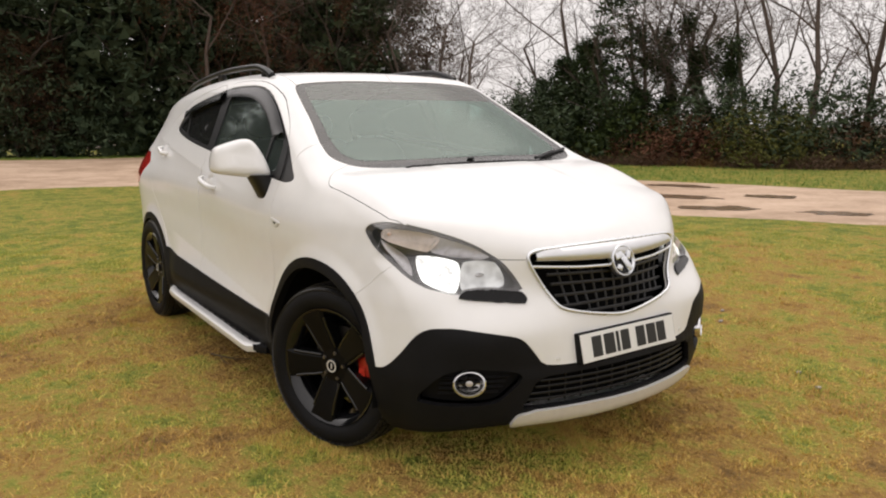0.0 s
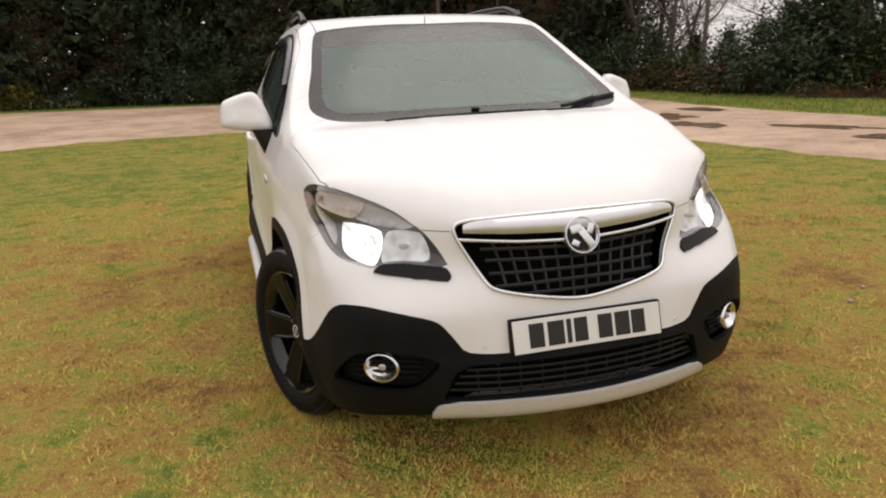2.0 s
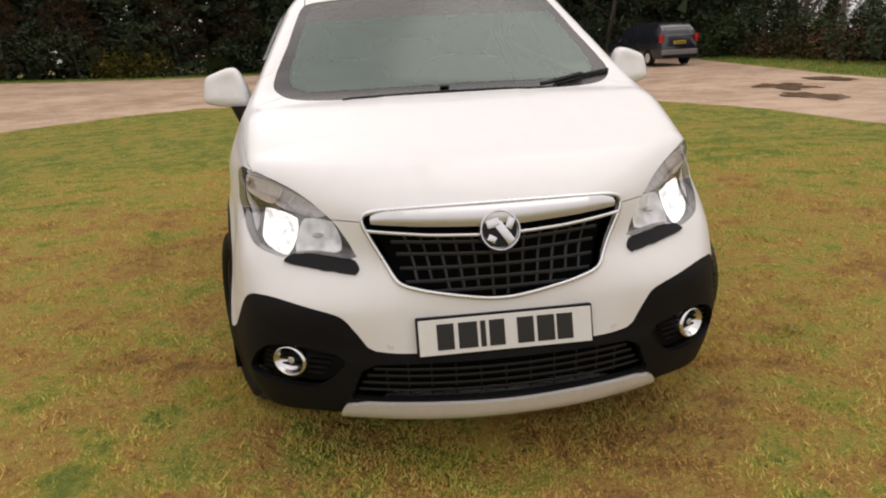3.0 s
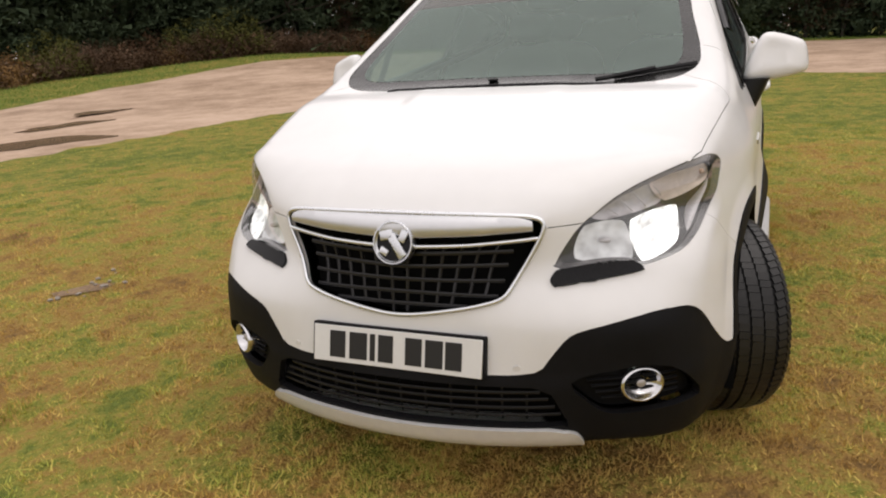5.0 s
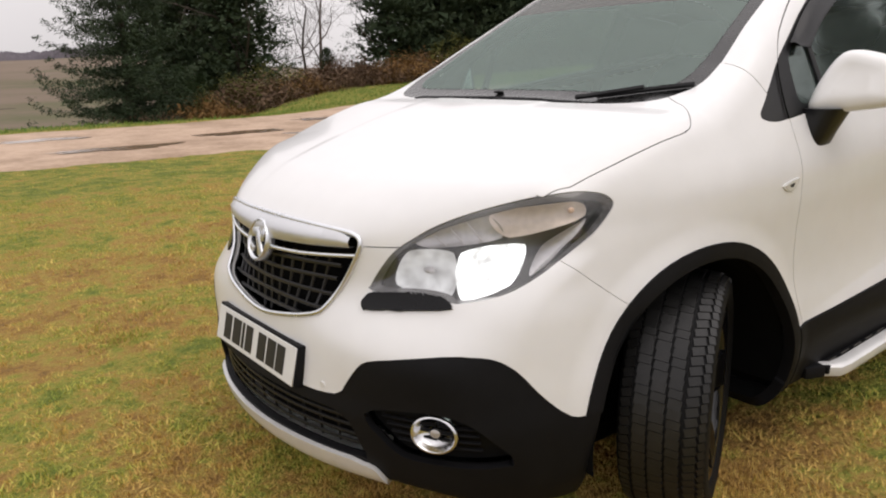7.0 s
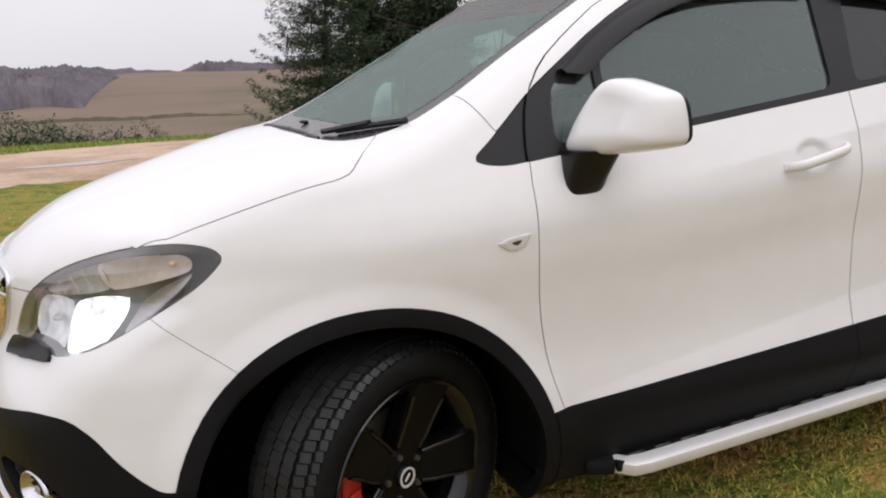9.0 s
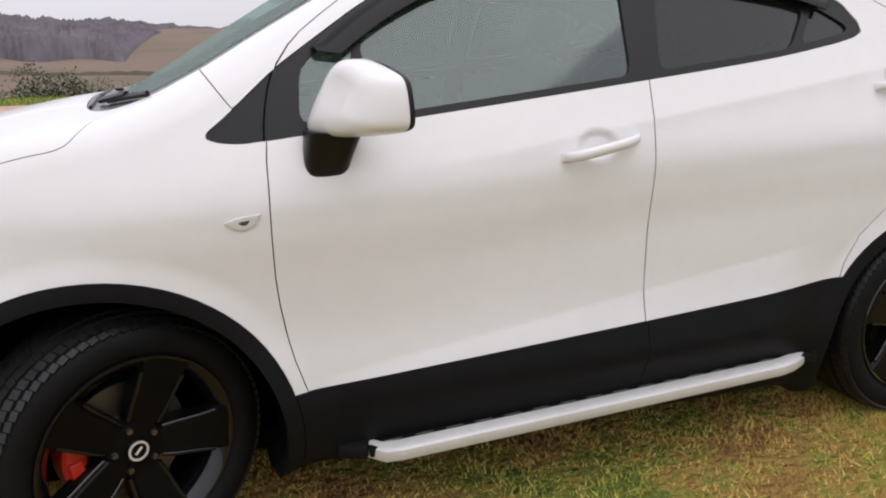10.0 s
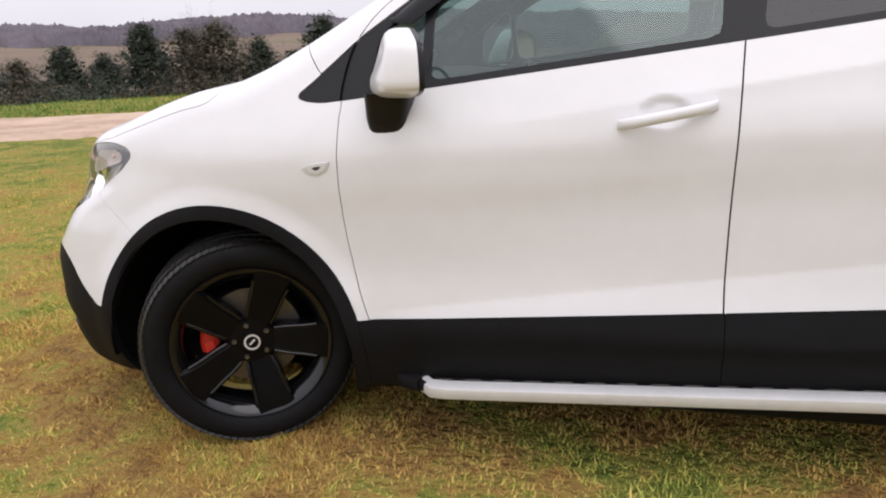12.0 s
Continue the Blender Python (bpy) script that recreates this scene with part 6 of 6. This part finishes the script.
def shrub(seed, height=1.8, spread=1.6, mat=LEAF_GREEN, per=22, clumps=90, size=.075):
    """A bush: fine sprays over a dark inside of larger leaves."""
    r = np.random.default_rng(seed)
    v, f, tips = branching(height, 1, .35, .75, .03, 3, seed, .1)
    a, q = r.random(clumps) * math.tau, r.random(clumps) ** .4 * spread
    z = height * (.10 + .90 * r.random(clumps) ** .6) * np.sqrt(np.clip(1.08 - (q / spread) ** 2, .05, 1))
    lv, lf = leaves(np.stack([np.cos(a) * q, np.sin(a) * q, z], 1), .15, per, size, .9)
    m = 90
    b, p = r.random(m) * math.tau, np.sqrt(r.random(m)) * spread * .75
    zi = height * .75 * r.random(m) * np.sqrt(np.clip(1.0 - (p / spread) ** 2, .05, 1))
    iv, jf = leaves(np.stack([np.cos(b) * p, np.sin(b) * p, zi], 1), .14, 5, .085, 1, 1.2)
    return tree_mesh("stems", v, f, TWIG), fast_mesh("leaves", np.concatenate([lv, iv]), np.concatenate([lf, jf + len(lv)]), [mat], smooth=False)


def place(kind_meshes, x, y, scale, label, category, group, stretch=1.0, sink=0.1, name="tree"):
    trunk_me, crown_me = kind_meshes
    t = new(name, None)
    tagged(t, label, category, group)
    t.location = (x, y, float(lie(x, y)) - sink)
    t.rotation_euler = (0, 0, random.uniform(0, math.tau))
    t.scale = (scale, scale, scale * stretch)
    for nm, me in (("trunk" if name == "tree" else "stems", trunk_me), ("crown" if name == "tree" else "foliage", crown_me)):
        if me:
            ob = new(nm, me)
            ob.parent = t
    return t


def polar(deg, d):
    return d * math.cos(radians(deg)), d * math.sin(radians(deg))


random.seed(21)
YEW = [evergreen(s, 13, 3.8, LEAF_DARK, 40, 330, .070, core=.062) for s in (1, 2, 3)]
YEW_BACK = [evergreen(s, 14, 4.4, LEAF_DARK, 12, 170, .20, core=.08) for s in (12, 13)]
FIR = [evergreen(s, 6, 2.2, LEAF_IVY, 34, 240, .042) for s in (4, 5)]
SLOPE_FIR = [evergreen(s, 7, 2.9, LEAF_HAZE, 32, 260, .045, .2, .06, 1.35) for s in (14, 15)]
SLOPE_OAK = [evergreen(s, 7, 3.0, LEAF_OLIVE, 36, 260, .036, .3, .05, 3.2) for s in (16, 17)]
SLOPE_SHRUB = [shrub(s, 2.4, 2.2, LEAF_HAZE if s == 63 else LEAF_OLIVE, 26, 110, .034) for s in (63, 64)]
BROAD_FIR = [tiered(18)]
COLUMN = [evergreen(s, 8.6, 1.05, LEAF_IVY, 36, 230, .042) for s in (8, 9)]
BROWN_TREE = [evergreen(s, 6, 2.0, LEAF_BROWN, 40, 170, .034, .8, .03) for s in (6, 7)]
WEEPING = [weeping(66)]
BARE = [bare(s, 10.5) for s in (31, 32, 33, 34)]
IVY = [bare(s, 9.5, .60) for s in (41, 42, 43)]
SHRUB = [shrub(s, 2.2, 1.9, LEAF_GREEN, 26, 100, .034) for s in (51, 52)]
DARK_SHRUB = [shrub(s, 2.6, 2.2, LEAF_DARK, 28, 110, .038) for s in (53, 54)]
OLIVE_SHRUB = [shrub(65, 2.2, 1.9, LEAF_MOSS, 30, 110, .036)]
YELLOW_SHRUB = [shrub(55, 1.7, 1.1, LEAF_YELLOW, 18, 60, .035)]
BRAMBLE = [shrub(s, 1.5, 2.0, LEAF_RUST if s == 58 else LEAF_BROWN, 26, 110, .028) for s in (56, 57, 58)]
BRIAR = [shrub(s, 1.4, 2.0, LEAF_BRIAR, 26, 110, .028) for s in (61, 62)]
BRACKEN = [shrub(59, 1.0, 1.5, LEAF_STRAW, 26, 80, .028)]

# the wood behind the track: dark evergreens in two rows, with undergrowth at its edge
EDGE = curve([100, 115, 128, 140, 150, 160, 172, 185, 198, 210, 222], [24, 24.5, 26, 29, 36, 40, 42, 43, 43, 44, 46])
for row in range(2):
    a = 152.5 + row * 2.4
    while a < 226:
        d = float(EDGE(min(a, 222))) + 2.5 + row * 4.5 + random.uniform(-1, 1)
        place(random.choice(YEW_BACK if row else YEW), *polar(a, d), random.uniform(.95, 1.3), "tall dark evergreen tree at the edge of the wood", "tree", "trees of the dark wood", random.uniform(.95, 1.25))
        a += math.degrees(4.0 / d)
a = 153
while a < 214:
    d = float(EDGE(a)) + random.uniform(-.6, 1.2)
    pick = random.random()
    if pick < .42:
        place(random.choice(DARK_SHRUB), *polar(a, d), random.uniform(.8, 1.5), "dark evergreen bush under the trees", "bush", "bushes at the wood's edge", name="bush")
    elif pick < .64:
        place(random.choice(SHRUB), *polar(a, d), random.uniform(.6, 1.1), "green bush at the edge of the wood", "bush", "bushes at the wood's edge", name="bush")
    elif pick < .86:
        place(random.choice(BROWN_TREE), *polar(a, d), random.uniform(.7, 1.3), "thin tree with brown autumn leaves", "tree", "brown trees at the wood's edge")
    else:
        place(YELLOW_SHRUB[0], *polar(a, d - .8), random.uniform(.7, 1.3), "small bush with yellow leaves", "bush", "bushes at the wood's edge", name="bush")
    a += math.degrees(1.7 / d)
# the tall brown tree that hangs over the wood's edge
for a, d, sc in ((163.0, 37.5, 1.0), (160.0, 39.0, .95)):
    place(WEEPING[0], *polar(a, d), sc, "tall tree with hanging brown twigs", "tree", "brown trees at the wood's edge")

# bare and ivy-clad trees along the hedge
for a, d, k, sc in ((146, 34, 0, 1.0), (143.2, 32, 1, .95), (148.5, 36, 2, 1.0), (149.8, 38, 1, .95), (151.6, 40, 3, 1.0), (147.2, 38, 3, .9), (153, 39, 0, 1.0), (145, 36, 2, .8), (133.5, 29, 2, 1.0), (135.6, 30, 3, .8), (129.6, 29.5, 0, .95), (126, 29, 1, 1.0), (123.2, 29, 3, .9), (119.0, 26, 2, 1.0), (116.4, 25.5, 3, 1.05), (113, 26, 0, 1.0), (109.5, 26, 1, 1.0), (105, 26, 2, 1.0), (127.6, 34, 3, 1.05), (121, 33, 2, 1.0)):
    place(BARE[k], *polar(a, d), sc, "bare winter tree against the grey sky", "tree", "bare trees along the hedge")
for a, d, sc in ((147.2, 41, 1.5), (149.6, 42, 1.6), (151.8, 43, 1.5)):
    place(random.choice(BROWN_TREE), *polar(a, d), sc, "tall tree with brown autumn twigs", "tree", "brown trees at the wood's edge")
for a, d, k, sc in ((128.8, 27.5, 1, .9), (124.4, 27.2, 2, .92), (126.6, 28, 0, .85), (122.2, 27, 1, .8)):
    place(IVY[k], *polar(a, d), sc, "bare tree overgrown with dark ivy", "tree", "ivy-clad trees along the hedge")
place(COLUMN[0], *polar(131.0, 27.0), 1.0, "tall narrow tree wrapped in dark ivy", "tree", "evergreens in the hedge")
place(COLUMN[1], *polar(125.2, 27.6), .50, "narrow tree wrapped in dark ivy", "tree", "evergreens in the hedge")
place(COLUMN[0], *polar(122.4, 27.4), .52, "narrow tree wrapped in dark ivy", "tree", "evergreens in the hedge")
place(COLUMN[1], *polar(151.0, 38.0), .95, "narrow tree wrapped in dark ivy", "tree", "evergreens in the hedge")
for a, sc in ((133.4, .80), (135.4, .70), (137.2, .56), (139.2, .46), (129.4, .48), (127.4, .42), (124.2, .40), (141.5, .42), (144, .4), (147, .45)):
    place(random.choice(FIR), *polar(a, float(EDGE(a)) + 1.6), sc, "dark evergreen in the hedge", "tree", "evergreens in the hedge", 1.0)
a = 104
while a < 153:
    d = float(EDGE(a)) + random.uniform(-.3, 1.4)
    kind = random.choice(DARK_SHRUB + DARK_SHRUB + SHRUB + BRAMBLE)
    place(kind, *polar(a, d), random.uniform(1.0, 1.35), "thick mixed hedge bush beside the track", "bush", "hedge bushes beside the track", name="bush")
    a += math.degrees(1.1 / d)
place(OLIVE_SHRUB[0], *polar(119.2, 24.0), 1.05, "rounded yellow-green bush before the hedge", "bush", "hedge bushes beside the track", name="bush")

# dry weeds along the foot of the hedge
for a in np.arange(110, 136, .9):
    place(random.choice(BRIAR + BRACKEN), *polar(a, float(EDGE(a)) - random.uniform(1.0, 1.8)), random.uniform(.28, .46), "dry brown weeds at the foot of the hedge", "bush", "dry weeds along the hedge", name="bush")

# the bramble bank and the conifers past it
for a in np.arange(206, 259, .8):
    d = float(np.interp(a, [206, 218, 230, 241, 252, 259], [42, 41, 37, 33, 29, 25.5])) + random.uniform(0, 3)
    kind, words = (BRACKEN[0], "straw-coloured dry bracken on the bank") if 249.5 < a < 253 else (random.choice(BRIAR * 2 + BRAMBLE[:2] + OLIVE_SHRUB + BRACKEN), "brown bramble bush on the bank")
    place(kind, *polar(a, d), random.uniform(.75, 1.15) * (.75 if a > 252 else 1), words, "bush", "brambles on the bank", random.uniform(.8, 1.2), name="bush")
for a, d, k, sc in ((219, 47, 0, 1.0), (223, 49, 1, 1.0), (227, 47, 2, 1.0), (230.5, 46, 0, .95), (234, 45, 1, .95), (236.4, 44, 2, .75), (248.0, 43, 0, .82), (250.2, 47, 2, .85), (253.6, 46, 1, .9)):
    place(YEW[k], *polar(a, d), sc, "broad dark conifer beyond the brambles", "tree", "conifers beyond the brambles", random.uniform(.95, 1.1))
place(BROAD_FIR[0], *polar(256.6, 32.5), .86, "broad dark conifer beyond the brambles", "tree", "conifers beyond the brambles", 1.0)
for a in (226, 229, 232.5, 250):
    place(random.choice(YEW_BACK), *polar(a, 54), 1.05, "tall dark conifer behind the others", "tree", "conifers beyond the brambles")
for a, d, k, sc in ((241.8, 44, 1, .9), (243, 48, 2, .8), (251, 45, 3, .8)):
    place(BARE[k], *polar(a, d), sc, "bare tree among the conifers", "tree", "bare trees among the conifers")
for a, d, sc in ((241.5, 43, .36), (251, 42, .5), (252.5, 40, .6)):
    place(FIR[0], *polar(a, d), sc, "low dark evergreen among the conifers", "tree", "conifers beyond the brambles")

# trees lower down the slope, and shrubs at its brink
for a, d, sc, kind in ((289.5, 50, .80, 0), (292.6, 47, .95, 0), (295.0, 50, .70, 1), (297.6, 46, .74, 0), (300.6, 44, .88, 2), (302.6, 47, .92, 3), (305.8, 44, .84, 1), (308.6, 47, .68, 0), (311.2, 45, .76, 1),
                       (314.0, 47, .66, 3), (316.5, 45, .74, 0), (319.5, 46, .7, 2), (322.5, 45, .74, 1), (326, 46, .7, 0), (329.5, 46, .74, 3)):
    place((SLOPE_FIR + SLOPE_OAK)[kind], *polar(a, d), sc, "dark conifer on the slope below the field" if kind < 2 else "broad olive-grey tree on the slope below the field", "tree", "trees on the slope", random.uniform(.92, 1.05))
a = 291.0
while a < 332:
    place(random.choice(BRAMBLE[:2] + SLOPE_SHRUB + SLOPE_SHRUB), *polar(a, random.uniform(36, 43)), random.uniform(.9, 1.35), "low scrub on the slope", "bush", "scrub on the slope", name="bush")
    a += random.uniform(1.0, 1.6)
for a, k, sc in ((299.2, 0, .66), (302.0, 2, .62), (309.5, 1, .5), (314.5, 3, .5), (296.5, 1, .45)):
    place(BARE[k], *polar(a, 48), sc, "bare tree on the slope", "tree", "trees on the slope", 1.0)
for a in np.arange(262, 291, 1.7):
    place(random.choice(BRAMBLE + SHRUB), *polar(a, random.uniform(34, 46)), random.uniform(.35, .65), "low scrub at the brink of the slope", "bush", "scrub on the slope", name="bush")

for a, d, sc in ((278.8, 25.5, .92), (277.9, 26.5, .86), (277.2, 25.5, .95), (276.4, 26.5, .72), (275.2, 26, .66), (274.4, 26.5, .70), (273.6, 26, .6), (271.8, 27, .62), (270.9, 26.5, .66), (269.8, 27, .60), (268.6, 26.5, .64), (267.4, 27, .5)):
    place(random.choice(SLOPE_SHRUB + DARK_SHRUB + BRAMBLE[:1]), *polar(a, d), sc * .92, "thin dark scrub past the brink of the slope", "bush", "scrub on the slope", random.uniform(.95, 1.15), name="bush")

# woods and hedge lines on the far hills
# the distance haze is mixed into this mauve-grey wood colour
LEAF_FAR = blended("haze_tinted_wood", ((.35, (.110, .099, .112)), (.5, (.136, .122, .136)), (.65, (.165, .147, .158))), ((.02, .5), (.2, .5)), .95, 0, spec=0)

FAR_HEDGE = blended("far_hedge", ((.35, (.085, .075, .058)), (.65, (.125, .105, .080))), ((.1, .5), (.6, .5)), .95, 0, spec=0)


def far_wood(name, label, stands, mat, slant=0.0):
    """The tops of far woods and hedges as one uneven canopy: stands of (heading from, to, distance from, to, height)."""
    verts, faces = [], []
    for a0, a1, r0, r1, high in stands:
        na, nr = max(8, int((a1 - a0) / .08)), max(4, int((r1 - r0) / 6))
        base = len(verts)
        for i in range(na + 1):
            a = a0 + (a1 - a0) * i / na
            bend = 1 + (.04 if r1 - r0 > 20 else .01) * math.sin(a * .9)
            for k in range(nr + 1):
                r = (r0 + (r1 - r0) * k / nr) * bend
                x, y = polar(a + slant * (1 - k / nr) * (1 - i / na), r)
                edge = min(1, min(i, na - i) / (.12 * na + 1)) ** .6 * min(1, min(k, nr - k) / 2)
                bump = noise.noise(Vector((x * .05, y * .05, 2))) * .45 + noise.noise(Vector((x * .12, y * .12, 5))) * .30 + noise.noise(Vector((x * .31, y * .31, 8))) * .28
                verts.append((x, y, float(lie(x, y)) - 1 + edge * (1 + high * max(.05, .75 + bump))))
        for i in range(na):
            for k in range(nr):
                q = base + i * (nr + 1) + k
                faces.append((q, q + nr + 1, q + nr + 2, q + 1))
    ob = new(name, fast_mesh(name, verts, faces, [mat], smooth=True))
    return tagged(ob, label, "wood", kind="stuff")


far_wood("far_wood", "bare woodland on the far hills, haze mixed into its colour", ((270.8, 286, 340, 700, 10.5),), LEAF_FAR, 2.6)
far_wood("far_wood", "bare woodland on the skyline, haze mixed into its colour", ((270.5, 286, 800, 930, 9), (254, 267, 850, 940, 10), (266, 300, 890, 930, 6), (288, 345, 560, 950, 11)), LEAF_FAR)
far_wood("far_hedge", "hedge lines between the far fields", ((258, 345, 246, 254, 1.4),), FAR_HEDGE)

# ---- the dark estate car parked before the wood ----
def build_estate(m):
    c = thing("parked_car", "dark blue estate car parked in front of the wood", "car", at=m)
    paint = material("dark_blue_paint", (.012, .014, .022), .25, coat=.8, vary=.2, scale=10)
    yellow = material("yellow_plate", (.75, .52, .04), .5)
    top = curve([-2.25, -2.2, -2.0, -1.7, -1.2, -.3, .5, .95, 1.3, 1.75, 2.1, 2.25], [.70, 1.05, 1.40, 1.585, 1.64, 1.645, 1.55, 1.25, 1.05, .98, .86, .62])
    bm = bmesh.new()
    rows = []
    for x in np.linspace(-2.25, 2.25, 46):
        h = float(top(x))
        end = min(1, (2.25 - abs(x)) / .5)
        w = .86 * (.86 + .14 * end ** .5)
        ring = []
        for t in np.linspace(0, 1, 13):
            z = .26 + (h - .26) * t
            tuck = 1 - .33 * max(0, (z - .98) / .66) ** 1.3 - .05 * (1 - min(1, (z - .2) / .3))
            ring.append(bm.verts.new((x, w * tuck, z)))
        ring += [bm.verts.new((x, ring[-1].co.y * f, h + .02 * (1 - f * f))) for f in (.6, .2, -.2, -.6)]
        ring += [bm.verts.new((x, -v.co.y, v.co.z)) for v in ring[12::-1]]
        rows.append(ring)
    for p, q in zip(rows, rows[1:]):
        for k in range(len(p) - 1):
            bm.faces.new((p[k], q[k], q[k + 1], p[k + 1]))
    bm.faces.new(rows[0])
    bm.faces.new(rows[-1][::-1])
    part("body", bm, paint, c, "dark blue painted body", smooth=45)
    bm = bmesh.new()
    box(bm, (.03, 1.18, .40), pose(-2.10, 0, 1.27, 0, 26, 0), .015)
    # lighter than the side windows: the sky's reflection is in the base colour
    part("rear_window", bm, material("rear_glass", (.10, .12, .115), .12, coat=.6), c, "rear window, reflected sky put into its grey-green colour")
    for s in (1, -1):
        for x0, x1 in ((-1.75, -1.25), (-1.15, -.25), (-.15, .75)):
            bm = bmesh.new()
            box(bm, (x1 - x0, .02, .34), pose((x0 + x1) / 2, s * .755, 1.22, s * 24, 0, 0), .008)
            part("side_window", bm, GLOSS, c, "dark side window")
        bm = bmesh.new()
        box(bm, (.16, .14, .30), pose(-2.17, s * .76, 1.02), .03)
        part("tail_lamp", bm, RED_LENS, c, "red tail lamp")
        for x in (-1.35, 1.4):
            bm = bmesh.new()
            lathe(bm, [(.19, -.09), (.28, -.10), (.315, -.08), (.315, .08), (.28, .10), (.19, .09)], 32)
            bmesh.ops.translate(bm, verts=bm.verts, vec=(x, s * .78, .315))
            w = part("wheel", bm, RUBBER, c, "black tyre with a silver rim")
            bm = bmesh.new()
            lathe(bm, [(0, s * .085), (.06, s * .09), (.195, s * .075), (.2, s * .04)], 24)
            bmesh.ops.translate(bm, verts=bm.verts, vec=(x, s * .78, .315))
            part("rim", bm, SILVER, w, "silver wheel rim")
        bm = bmesh.new()
        box(bm, (.2, .12, .13), pose(.75, s * .93, 1.03), .04)
        part("door_mirror", bm, paint, c)
    bm = bmesh.new()
    box(bm, (.10, 1.55, .20), pose(-2.24, 0, .50), .04)
    part("rear_bumper", bm, material("grey_bumper", (.20, .19, .185), .5, vary=.2, scale=20), c, "grey rear bumper")
    bm = bmesh.new()
    box(bm, (.02, .52, .12), pose(-2.262, 0, .86), .004)
    plate = part("number_plate", bm, yellow, c, "yellow rear number plate")
    bm = bmesh.new()
    for k in range(7):
        box(bm, (.006, .045, .075), pose(-2.274, -.20 + k * .066, .86))
    part("character_bar", bm, INK, plate, "plain dark bars")
    return c


build_estate(pose(-28.2, 12.3, float(lie(-28.2, 12.3)) + .02, 0, 0, 188))
